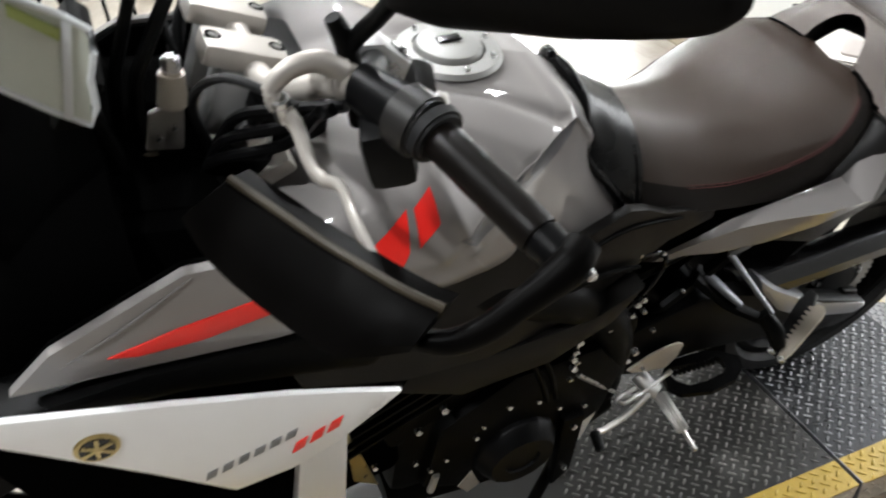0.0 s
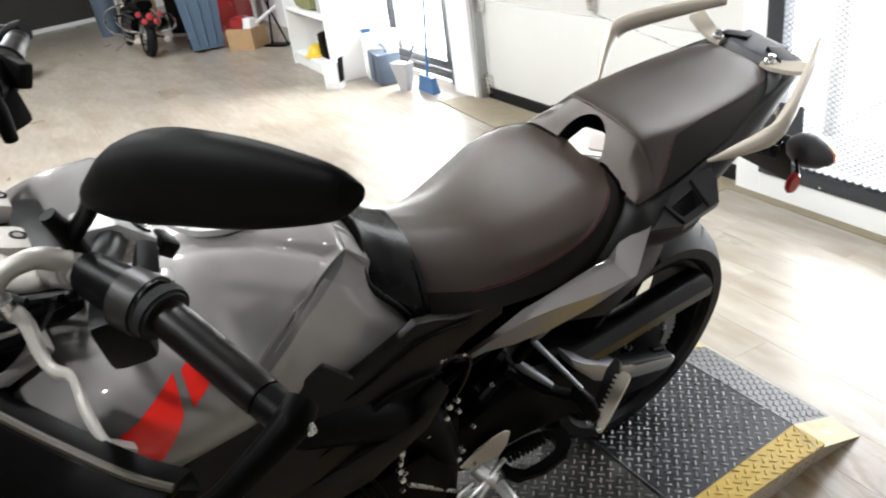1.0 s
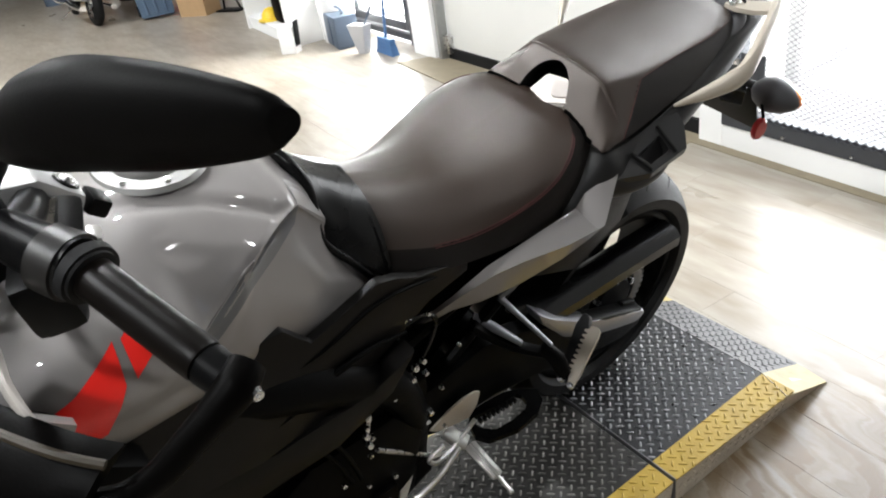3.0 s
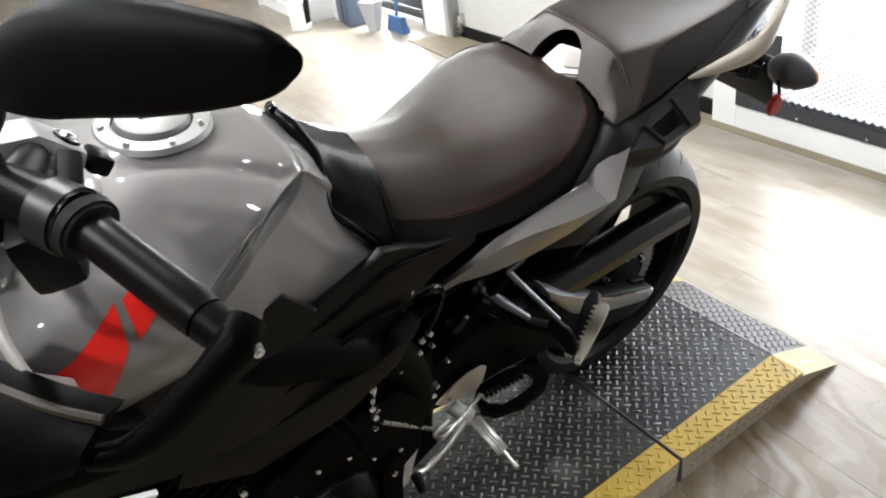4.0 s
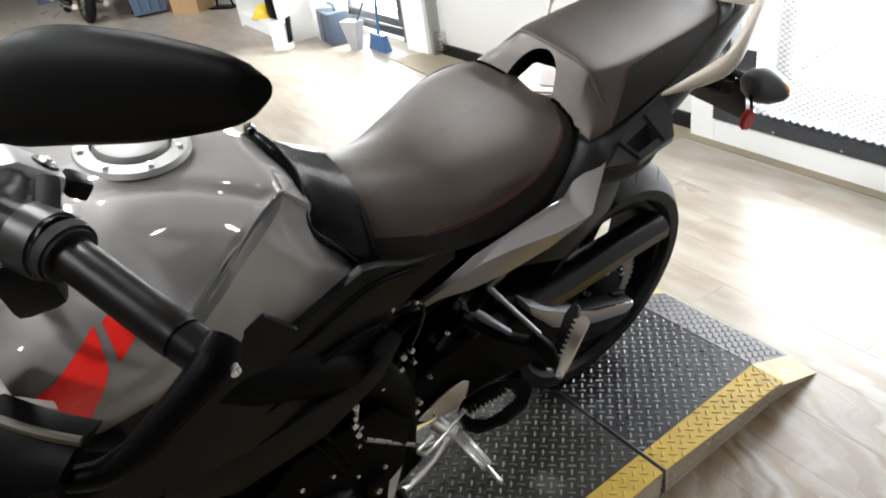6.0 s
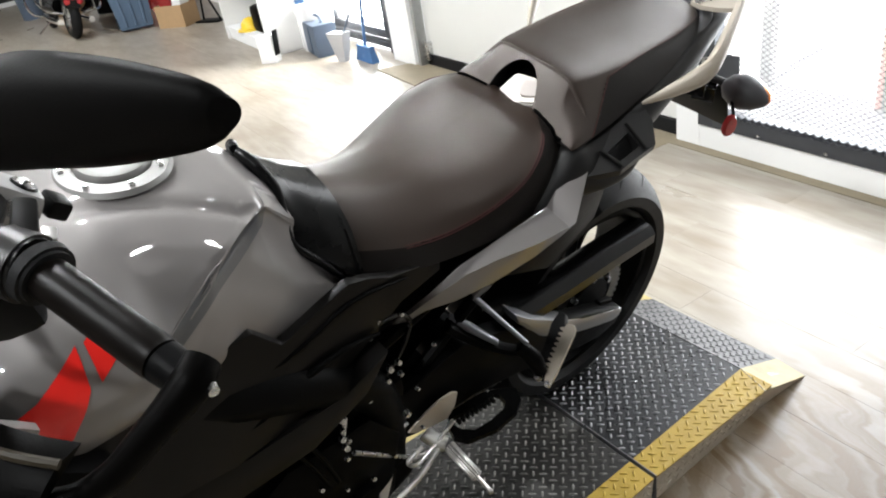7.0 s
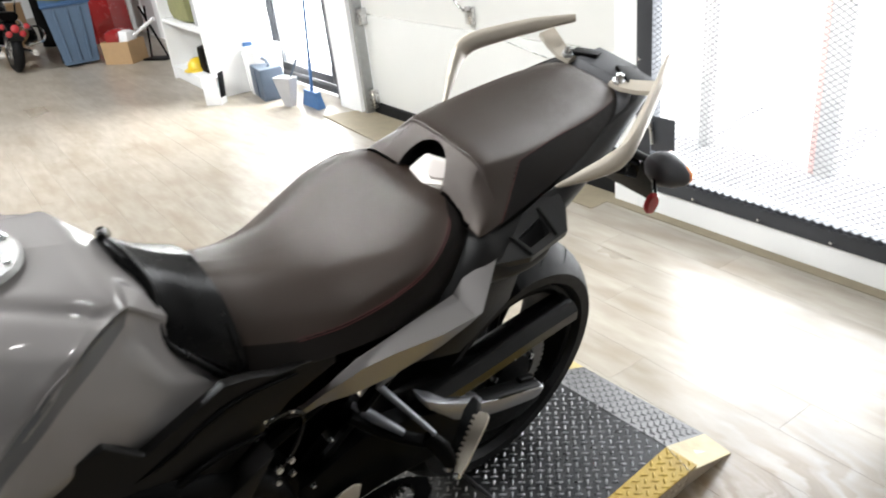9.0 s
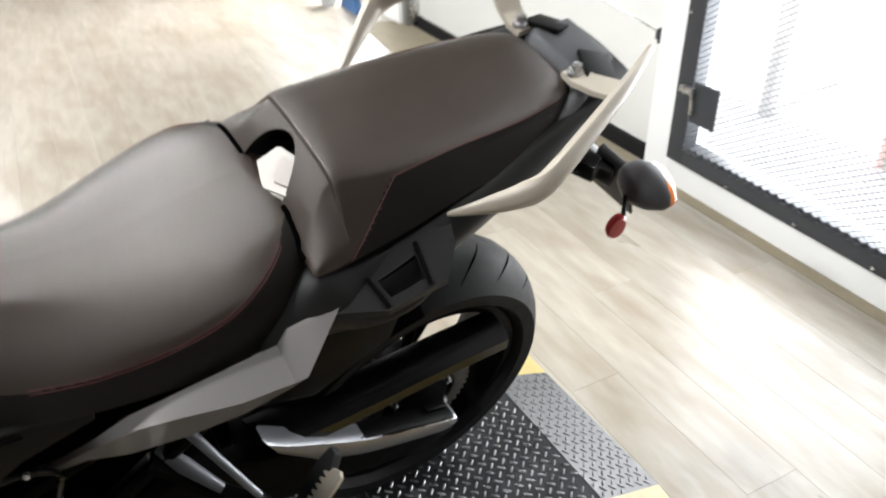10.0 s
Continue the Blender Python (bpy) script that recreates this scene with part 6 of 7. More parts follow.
    part("perch_clamp", rodded(q(0.175, -1.108, 1.148), q(0.205, -1.093, 1.158), 0.0185, None, 20, 0.003), PALE if s > 0 else PLASTIC, perch)
    part("lever", tubed([q(0.205, -1.153, 1.141), q(0.216, -1.146, 1.131), q(0.245, -1.145, 1.114), q(0.265, -1.140, 1.109), q(0.285, -1.130, 1.113), q(0.330, -1.132, 1.113), q(0.370, -1.128, 1.100)], [0.0075, 0.007, 0.006, 0.0055, 0.005, 0.0045, 0.0045], 10, 6, 1.25), PALE, perch, "pale satin alloy lever")
    part("lever_pivot", rodded(q(0.203, -1.152, 1.131), q(0.207, -1.156, 1.158), 0.0085, None, 14, 0.002), STEEL, perch)
    if s < 0:
        part("brake_reservoir", boxed(q(0.185, -1.165, 1.215), (0.07, 0.055, 0.05), turn(-10, 0, 12), 0.008), GLOSSBLACK, perch, "black brake fluid reservoir")
    part("cable", tubed([q(0.2, -1.14, 1.14), q(0.15, -1.19, 1.15), q(0.09, -1.22, 1.09), q(0.06, -1.2, 0.98)], 0.0045, 8, 6), RUBBER, moto)
    # hand guard: curved shell ahead of the lever and an arm to the bar end
    tops = [q(0.263, -1.218, 1.128), q(0.30, -1.194, 1.120), q(0.345, -1.166, 1.112), q(0.405, -1.130, 1.110), q(0.432, -1.105, 1.104)]
    lows = [q(0.248, -1.258, 1.090), q(0.29, -1.246, 1.074), q(0.345, -1.218, 1.064), q(0.412, -1.179, 1.066), q(0.440, -1.130, 1.080)]
    bm = bmesh.new()
    prev = None
    for t0, l0 in zip(spline(tops, 4), spline(lows, 4)):
        out = Vector((s * 0.004, -0.006, 0))
        back = Vector((-s * 0.012, 0.022, -0.002))
        cur = [bm.verts.new(p) for p in (t0 + back, t0 + back * 0.2 + Vector((0, 0, 0.002)), t0 + out * 0.3, (t0 * 2 + l0) / 3 + out, (t0 + l0 * 2) / 3 + out, l0, l0 + back * 0.5 + Vector((0, 0, 0.004)), (t0 + l0) / 2 + back * 0.6)]
        if prev:
            for i in range(8):
                bm.faces.new((prev[i], prev[(i + 1) % 8], cur[(i + 1) % 8], cur[i]))
        else:
            bm.faces.new(cur)
        prev = cur
    bm.faces.new(prev[::-1])
    hg = part("hand_guard", bm, ARMBLACK, moto, "matte black plastic hand guard", angle=25)
    part("guard_edge", tubed([p + Vector((0, 0.004, 0.003)) for p in tops], 0.0038, 8, 5), RIMGREY, hg)
    bm = tubed([q(0.428, -1.118, 1.074), q(0.440, -1.098, 1.076), q(0.448, -1.074, 1.089), q(0.450, -1.050, 1.107), q(0.450, -1.028, 1.121), q(0.447, -1.008, 1.132), q(0.438, -0.994, 1.138)], [0.009, 0.010, 0.0105, 0.011, 0.0125, 0.015, 0.0135], 14, 6, 1.15)
    part("guard_arm", bm, ARMBLACK, hg)
    bolt(hg, q(0.460, -1.0, 1.131), (s, 0, 0), 0.9)
    # mirror: a leaf-shaped housing on a bent stem
    mi = part("mirror_stem", tubed([q(0.186, -1.088, 1.176), q(0.196, -1.078, 1.196), q(0.222, -1.072, 1.222), q(0.262, -1.068, 1.262)], 0.008, 10, 6), BLACKMETAL, moto)
    part("mirror_base", tubed([q(0.183, -1.098, 1.208), q(0.185, -1.088, 1.180), q(0.186, -1.083, 1.140), q(0.186, -1.081, 1.098)], [0.008, 0.0105, 0.0115, 0.009], 12, 4), MATTE, mi)
    rings = [(0.252, 1.255, 0.012, 0.010), (0.268, 1.265, 0.020, 0.018), (0.30, 1.285, 0.034, 0.026), (0.345, 1.305, 0.038, 0.030), (0.40, 1.320, 0.034, 0.027), (0.445, 1.331, 0.025, 0.018), (0.466, 1.336, 0.018, 0.012), (0.474, 1.337, 0.010, 0.007)]
    bm = bmesh.new()
    prev = None
    centre = spline([Vector((x, z, h)) for x, z, h, dd in rings], 4)
    deep = spline([Vector((dd, 0, 0)) for x, z, h, dd in rings], 4)
    for c, dd in zip(centre, deep):
        y = -1.068 + (c.x - 0.25) * 0.48
        cur = [bm.verts.new(q(c.x - math.sin(a) * c.z * 0.12, y + (0.012 if math.cos(a) > 0 else dd.x) * math.cos(a), c.y + c.z * math.sin(a))) for a in [k * math.tau / 20 for k in range(20)]]
        if prev:
            for i in range(20):
                bm.faces.new((prev[i], prev[(i + 1) % 20], cur[(i + 1) % 20], cur[i]))
        else:
            bm.faces.new(cur)
        prev = cur
    bm.faces.new(prev[::-1])
    part("mirror_housing", bm, MATTE, mi, "black leaf-shaped mirror housing")

GREYEDGE = material("pale_screen_edge", (0.55, 0.57, 0.58), 0.3, 0, 0.05, 40, 0)
VIEWGREEN = material("green_screen_view", (0.30, 0.36, 0.10), 0.3, 0, 0.1, 20, 0)
LETTERGREY = material("grey_lettering", (0.2, 0.2, 0.2), 0.5, 0.2, 0.2, 60, 0)
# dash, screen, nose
# near-black block, added to hide the ramp below the wing
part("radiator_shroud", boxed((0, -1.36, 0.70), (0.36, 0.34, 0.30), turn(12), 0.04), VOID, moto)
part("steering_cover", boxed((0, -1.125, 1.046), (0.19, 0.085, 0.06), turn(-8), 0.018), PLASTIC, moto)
# two near-black blocks added to fill the gaps in the nose
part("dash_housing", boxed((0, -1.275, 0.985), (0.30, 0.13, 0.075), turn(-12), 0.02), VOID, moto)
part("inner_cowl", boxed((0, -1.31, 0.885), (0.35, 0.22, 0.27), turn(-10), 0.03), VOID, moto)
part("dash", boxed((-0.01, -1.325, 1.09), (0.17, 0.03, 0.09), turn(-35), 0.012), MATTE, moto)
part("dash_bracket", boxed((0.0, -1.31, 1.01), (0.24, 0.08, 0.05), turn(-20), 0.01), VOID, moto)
part("cable", tubed([(0.02, -1.235, 1.205), (0.02, -1.264, 1.138), (0.02, -1.285, 1.085), (0.02, -1.295, 1.02)], 0.0065, 8, 5), PLASTIC, moto)
part("cable", tubed([(0.03, -1.200, 1.200), (0.03, -1.244, 1.127), (0.03, -1.266, 1.084), (0.03, -1.275, 1.02)], 0.0075, 8, 5), PLASTIC, moto)
hose = part("hose_bracket", plate([(-1.224, 1.072), (-1.262, 1.066), (-1.276, 1.018), (-1.236, 1.012)], 0.046, 0.054, 0.004), PALE, moto, "pale cast hose bracket")
part("banjo", rodded((0.05, -1.236, 1.068), (0.05, -1.229, 1.108), 0.016, 0.013, 16, 0.003), CHAMPAGNE, hose)
part("cap_screw", rodded((0.05, -1.229, 1.106), (0.05, -1.227, 1.124), 0.010, 0.009, 6, 0.002), STEEL, hose)
for dy, dz in ((-1.240, 1.045), (-1.258, 1.036)):
    bolt(hose, (0.056, dy, dz), (1, 0, 0), 0.7)
part("hose", tubed([(0.06, -1.262, 1.022), (0.065, -1.288, 1.018), (0.068, -1.302, 0.996), (0.066, -1.290, 0.972), (0.06, -1.262, 0.968)], 0.004, 8, 5), RIMGREY, hose)
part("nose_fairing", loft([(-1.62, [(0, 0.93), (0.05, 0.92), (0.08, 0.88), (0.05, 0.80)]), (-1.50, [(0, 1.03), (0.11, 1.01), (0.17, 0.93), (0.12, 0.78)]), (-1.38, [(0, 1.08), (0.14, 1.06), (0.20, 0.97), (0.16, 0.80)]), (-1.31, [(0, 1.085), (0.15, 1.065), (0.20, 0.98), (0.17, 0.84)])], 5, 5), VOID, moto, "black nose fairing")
bm = bmesh.new()
prev = None
for k in range(9):
    f = k / 8
    cur = [bm.verts.new((u * (0.20 - 0.05 * f * f), -1.50 + 0.13 * f - 0.05 * (1 - abs(u)) ** 0.5 * 0.6 + 0.05, 1.10 + 0.24 * f)) for u in [-1 + j / 5 for j in range(11)]]
    if prev:
        for i in range(10):
            bm.faces.new((prev[i], prev[i + 1], cur[i + 1], cur[i]))
    prev = cur
bmesh.ops.solidify(bm, geom=list(bm.faces), thickness=0.004)
part("windscreen", bm, CLEAR, moto, "clear plastic windscreen")
for s in (1, -1):
    # clear screen side: the view behind and bright edges put into opaque colours
    wing_screen = part("screen_side", plate([(-1.286, 1.208), (-1.308, 1.120), (-1.363, 1.172), (-1.42, 1.20), (-1.40, 1.30), (-1.331, 1.243)], *sorted((s * 0.133, s * 0.136)), 0.0), SCREENVIEW, moto, "clear screen side painted with the pale view behind it", smooth=False)
    part("screen_edge", tubed([(s * 0.135, -1.40, 1.30), (s * 0.135, -1.331, 1.243), (s * 0.135, -1.286, 1.208), (s * 0.135, -1.297, 1.164), (s * 0.135, -1.308, 1.120), (s * 0.135, -1.363, 1.170), (s * 0.135, -1.42, 1.20)], 0.0032, 8, 2), GREYEDGE, wing_screen)
    part("screen_strip", plate([(-1.303, 1.220), (-1.326, 1.136), (-1.320, 1.131), (-1.297, 1.215)], *sorted((s * 0.1365, s * 0.139)), 0.0008), GREYEDGE, wing_screen, "grey moulded strip")
    part("screen_band", plate([(-1.306, 1.213), (-1.309, 1.203), (-1.338, 1.230), (-1.336, 1.240)], *sorted((s * 0.1365, s * 0.138)), 0.0), VIEWGREEN, wing_screen, "green band of the view behind the screen")
    part("screen_stay", tubed([(s * 0.09, -1.30, 1.02), (s * 0.1, -1.31, 1.12), (s * 0.1, -1.345, 1.24)], 0.009, 8, 4), BLACKMETAL, moto)
    # grey upper side fairing with red flash
    up = part("side_fairing", plate([(-1.445, 0.925), (-1.40, 0.965), (-1.27, 1.022), (-1.16, 1.015), (-1.10, 0.95), (-1.13, 0.895), (-1.21, 0.900), (-1.33, 0.915)], s * 0.234, s * 0.246, 0.0008, lambda y, z, s=s: s * (-0.02 * max(0, -y - 1.3))), PAINT, moto, "metallic grey side fairing")
    part("crease", tubed([(s * 0.2445, -1.395, 0.945), (s * 0.2465, -1.33, 0.978), (s * 0.2465, -1.265, 1.016)], [0.0008, 0.0016, 0.0008], 6, 4), PAINT, up)
    part("decal", plate([(-1.356, 0.942), (-1.29, 0.956), (-1.20, 0.966), (-1.195, 0.940), (-1.27, 0.931), (-1.33, 0.934)], s * 0.2445, s * 0.2475, 0.0008, lambda y, z, s=s: s * (-0.02 * max(0, -y - 1.3))), RED, up, "bright red flash")
    part("air_duct", plate([(-1.47, 0.90), (-1.33, 0.905), (-1.21, 0.892), (-1.10, 0.885), (-1.05, 0.84), (-1.10, 0.80), (-1.30, 0.86), (-1.46, 0.88)], s * 0.19, s * 0.25, 0.01), BLACKMETAL, moto, "black air duct")
    # near-black sheet added to keep the fairing's inner face dark
    part("fairing_liner", plate([(-1.44, 0.925), (-1.40, 0.960), (-1.27, 1.018), (-1.16, 1.010), (-1.11, 0.95), (-1.13, 0.897), (-1.21, 0.902), (-1.33, 0.917)], *sorted((s * 0.222, s * 0.2325)), 0.001, lambda y, z, s=s: s * (-0.02 * max(0, -y - 1.3))), VOID, moto)
    # white lower wing with its badge and lettering bars
    wing = [(-1.50, 0.955), (-1.46, 0.945), (-1.32, 0.893), (-1.20, 0.845), (-1.12, 0.806), (-1.076, 0.783), (-1.102, 0.762), (-1.155, 0.725), (-1.215, 0.700), (-1.283, 0.695), (-1.36, 0.79), (-1.46, 0.905), (-1.50, 0.93)]
    wg = part("lower_wing", plate(wing, s * 0.274, s * 0.282, 0.0025), WHITEPAINT, moto, "glossy white lower fairing wing")
    part("duct_edge", plate([(-1.125, 0.555), (-1.075, 0.33), (-1.115, 0.37)], *sorted((s * 0.15, s * 0.156)), 0.001), GOLD, moto, "brass coloured heat shield edge")
    part("under_panel", plate([(-1.20, 0.70), (-1.128, 0.70), (-1.150, 0.42), (-1.222, 0.47), (-1.203, 0.605)], s * 0.205, s * 0.228, 0.005), WHITEPAINT, moto, "white lower fairing edge")
    bd = part("badge", rodded((s * 0.280, -1.390, 0.864), (s * 0.2845, -1.390, 0.864), 0.021, None, 40, 0.001), GOLD, wg, "round gold and black emblem")
    part("emblem_field", rodded((s * 0.2838, -1.390, 0.864), (s * 0.2855, -1.390, 0.864), 0.0165, None, 40), GLOSSBLACK, bd)
    bm = bmesh.new()
    for k in range(3):
        box(bm, (s * 0.2856, -1.390, 0.864), (0.002, 0.031, 0.004), turn(k * 60 + 20))
    part("emblem_mark", bm, GOLD, bd)
    # unreadable lettering as short leaning bars in grey and red
    for k in range(6):
        y, z = -1.310 + k * 0.0185, 0.740 + k * 0.0050
        part("lettering", plate([(y, z), (y + 0.012, z + 0.0035), (y + 0.016, z + 0.0165), (y + 0.004, z + 0.013)], *sorted((s * 0.281, s * 0.2835)), 0.0004), LETTERGREY, wg)
    for k in range(3):
        y, z = -1.213 + k * 0.0215, 0.735 + k * 0.0085
        part("lettering", plate([(y, z), (y + 0.015, z + 0.006), (y + 0.021, z + 0.024), (y + 0.007, z + 0.018)], *sorted((s * 0.281, s * 0.2838)), 0.0004), RED, wg)
part("radiator", boxed((0, -1.20, 0.60), (0.30, 0.04, 0.28), turn(12), 0.006), MATTE, moto)
part("front_mudguard", loft([(-1.68, [(0, 0.585), (0.05, 0.57), (0.075, 0.51)]), (-1.5, [(0, 0.645), (0.055, 0.63), (0.08, 0.55)]), (-1.3, [(0, 0.58), (0.05, 0.565), (0.075, 0.5)])], 5, 4), MATTE, moto)

# ---------------------------------------------------------------- workshop things in the background
BLUEPLASTIC = material("blue_plastic", (0.035, 0.09, 0.2), 0.45, 0, 0.15, 10, 0.1, 100)
STEELBLUE = material("slate_blue_plastic", (0.075, 0.10, 0.14), 0.5, 0, 0.15, 10, 0.1, 100)
BINBLUE = material("blue_grey_bin_plastic", (0.10, 0.155, 0.235), 0.42, 0, 0.12, 10, 0.1, 100)
BROOMBLUE = material("broom_blue", (0.045, 0.13, 0.3), 0.5, 0, 0.2, 30, 0.3, 300)
GREYPLASTIC = material("grey_plastic", (0.4, 0.4, 0.41), 0.45, 0, 0.08, 10, 0.05, 100)
CARD = material("cardboard", (0.42, 0.27, 0.14), 0.8, 0, 0.12, 12, 0.15, 120)
HATYELLOW = material("yellow_plastic", (0.8, 0.55, 0.03), 0.35, 0, 0.05, 10, 0)
OLIVE = material("olive_cloth", (0.24, 0.24, 0.11), 0.8, 0, 0.3, 20, 0.3, 120)
DARKRED = material("dark_red_paint", (0.3, 0.02, 0.02), 0.25, 0, 0.1, 10, 0, coat=0.5)

# dirty mat by the garage door
bm = bmesh.new()
slab(bm, [Vector((-3.0, 1.92, 0.006)), Vector((-1.9, 1.62, 0.006)), Vector((-1.75, 1.93, 0.006)), Vector((-2.85, 2.12, 0.006))], [Vector((-3.0, 1.92, 0)), Vector((-1.9, 1.62, 0)), Vector((-1.75, 1.93, 0)), Vector((-2.85, 2.12, 0))])
tagged(part("door_mat", bm, DIRT, smooth=False), "dirty brown mat on the floor by the garage door", "mat")

# broom
br = thing("broom", pose(-3.27, 2.06, 0, 0, 0, -12), "blue upright broom leaning at the door", "broom")
bm = bmesh.new()
slab(bm, [Vector((-0.10, -0.02, 0.085)), Vector((0.10, -0.02, 0.085)), Vector((0.10, 0.02, 0.085)), Vector((-0.10, 0.02, 0.085))], [Vector((-0.13, -0.03, 0.0)), Vector((0.13, -0.03, 0.0)), Vector((0.125, 0.03, 0.0)), Vector((-0.125, 0.03, 0.0))])
part("bristles", bm, BROOMBLUE, br, smooth=False)
part("broom_head", boxed((0, 0, 0.098), (0.20, 0.045, 0.03), None, 0.008), BROOMBLUE, br)
part("handle", rodded((0, 0, 0.10), (0.0, 0.12, 1.35), 0.011), BROOMBLUE, br)

# dustpan on a stick
dp = thing("dustpan", pose(-3.47, 1.99, 0, 0, 0, 10) @ Matrix.Scale(0.8, 4), "grey upright dustpan with handle", "dustpan")
bm = bmesh.new()
slab(bm, [Vector((-0.1, -0.05, 0.26)), Vector((0.1, -0.05, 0.26)), Vector((0.1, 0.06, 0.26)), Vector((-0.1, 0.06, 0.26))], [Vector((-0.03, -0.03, 0.0)), Vector((0.05, -0.03, 0.0)), Vector((0.05, 0.04, 0.0)), Vector((-0.03, 0.04, 0.0))])
part("pan", bm, GREYPLASTIC, dp, smooth=False)
part("handle", rodded((0.06, 0, 0.24), (0.17, 0.02, 0.42), 0.009), STEELBLUE, dp)

# slate blue tool case
tc = thing("tool_case", pose(-3.85, 2.10, 0, 0, 0, -20) @ Matrix.Diagonal((0.95, 0.95, 0.8, 1)), "slate blue plastic tool case standing by the door", "tool case")
part("body", boxed((0, 0, 0.15), (0.34, 0.19, 0.30), turn(0, 0, 0), 0.02), STEELBLUE, tc)
part("handle", tubed([(-0.09, 0, 0.295), (-0.08, 0, 0.345), (0.08, 0, 0.345), (0.09, 0, 0.295)], 0.013, 8, 3), STEELBLUE, tc)
part("rib", boxed((0.03, -0.097, 0.15), (0.012, 0.012, 0.26), None, 0.003), STEELBLUE, tc)

# white pail and paper-faced box by the partition
bx = thing("white_box", pose(-4.10, 1.78, 0, 0, 0, 30) @ Matrix.Scale(0.8, 4), "small white carton on the floor", "box")
part("carton", boxed((0, 0, 0.13), (0.16, 0.12, 0.26), None, 0.004), WHITEPAINT, bx)
part("side_face", boxed((0.086, 0, 0.15), (0.006, 0.10, 0.30), turn(0, 6), 0.002), PLASTIC, bx)
pl = thing("bucket", pose(-4.02, 2.20, 0), "white plastic bucket with lid", "bucket")
part("body", lathe([(0.0001, 0), (0.13, 0), (0.15, 0.34), (0.155, 0.345), (0.0001, 0.35)], Matrix(), 28), WHITEPAINT, pl)
bt = thing("jug", pose(-4.19, 2.21, 0.0), "white jug with blue label", "jug")
part("body", lathe([(0.0001, 0), (0.1, 0), (0.1, 0.46), (0.04, 0.52), (0.03, 0.58), (0.0001, 0.58)], Matrix(), 24), WHITEPAINT, bt)
part("label", boxed((0.081, -0.061, 0.345), (0.006, 0.075, 0.07), turn(0, 0, -37), 0.001), BLUEPLASTIC, bt)

# white partition shelf unit
su = thing("shelf_unit", pose(-4.76, 2.03, 0, 0, 0, -13), "white open shelf unit with clutter on it", "shelf")
part("side_panel", boxed((0.55, 0.2, 1.0), (0.04, 0.5, 2.0), None, 0.004), WALLPAINT, su)
part("side_panel", boxed((-0.55, 0.2, 1.0), (0.04, 0.5, 2.0), None, 0.004), WALLPAINT, su)
part("back_panel", boxed((0, 0.47, 1.0), (1.14, 0.03, 2.0), None, 0.003), WALLPAINT, su)
for z in (0.10, 0.50, 0.95, 1.4, 1.95):
    part("shelf", boxed((0, 0.2, z), (1.06, 0.48, 0.03), None, 0.003), WALLPAINT, su)
part("plinth", boxed((0, -0.02, 0.045), (1.06, 0.02, 0.08), None, 0.003), WALLPAINT, su)
hat = thing("hard_hat", su.matrix_world @ pose(-0.12, 0.05, 0.115) @ Matrix.Scale(0.78, 4), "yellow hard hat on the low shelf", "hard hat")
part("shell", lathe([(0.15, 0), (0.145, 0.012), (0.11, 0.02), (0.10, 0.07), (0.06, 0.12), (0.0001, 0.135)], Matrix(), 28), HATYELLOW, hat)
bag = thing("black_bag", su.matrix_world @ pose(0.1, 0.12, 0.115) @ Matrix.Scale(0.9, 4), "black bag on the low shelf", "bag")
part("body", boxed((0, 0, 0.12), (0.24, 0.2, 0.24), None, 0.05), MATTE, bag)
cloth = thing("cloth_bundle", su.matrix_world @ pose(-0.1, 0.1, 0.515), "olive cloth bundle on the shelf", "cloth")
part("body", boxed((0, 0, 0.16), (0.5, 0.25, 0.32), None, 0.08), OLIVE, cloth)
cn = thing("canister", su.matrix_world @ pose(0.25, 0.1, 0.515), "grey canister on the shelf", "canister")
part("body", lathe([(0.0001, 0), (0.09, 0), (0.09, 0.25), (0.05, 0.3), (0.0001, 0.3)], Matrix(), 20), GREYPLASTIC, cn)

# wheeled blue bin with yellow cloth on it
bb = thing("wheeled_bin", pose(-7.15, 2.06, 0, 0, 0, 70) @ Matrix.Diagonal((0.74, 0.74, 0.62, 1)), "tall blue grey wheeled rubbish bin with lid", "bin")
bm = bmesh.new()
slab(bm, [Vector((-0.29, -0.29, 0.98)), Vector((0.29, -0.29, 0.98)), Vector((0.29, 0.29, 0.98)), Vector((-0.29, 0.29, 0.98))], [Vector((-0.22, -0.22, 0.04)), Vector((0.22, -0.22, 0.04)), Vector((0.22, 0.22, 0.04)), Vector((-0.22, 0.22, 0.04))])
part("body", bm, BINBLUE, bb, smooth=False)
for x in (-0.16, 0.0, 0.16):
    part("rib", rodded((x * 0.8, -0.235, 0.10), (x, -0.292, 0.92), 0.02, None, 8), BINBLUE, bb)
part("lid", boxed((0, 0, 1.01), (0.62, 0.64, 0.06), turn(4), 0.02), BLUEPLASTIC, bb)
for s in (1, -1):
    part("wheel", rodded((s * 0.2, 0.2, 0.09), (s * 0.25, 0.2, 0.09), 0.09, None, 20), RUBBER, bb)
rag = thing("rag", pose(-7.15, 2.06, 0.648) @ Matrix.Scale(0.7, 4), "yellow green rag on the bin lid", "rag")
part("cloth", boxed((-0.05, -0.1, 0.03), (0.4, 0.25, 0.06), turn(0, 3, 20), 0.02), OLIVE, rag)

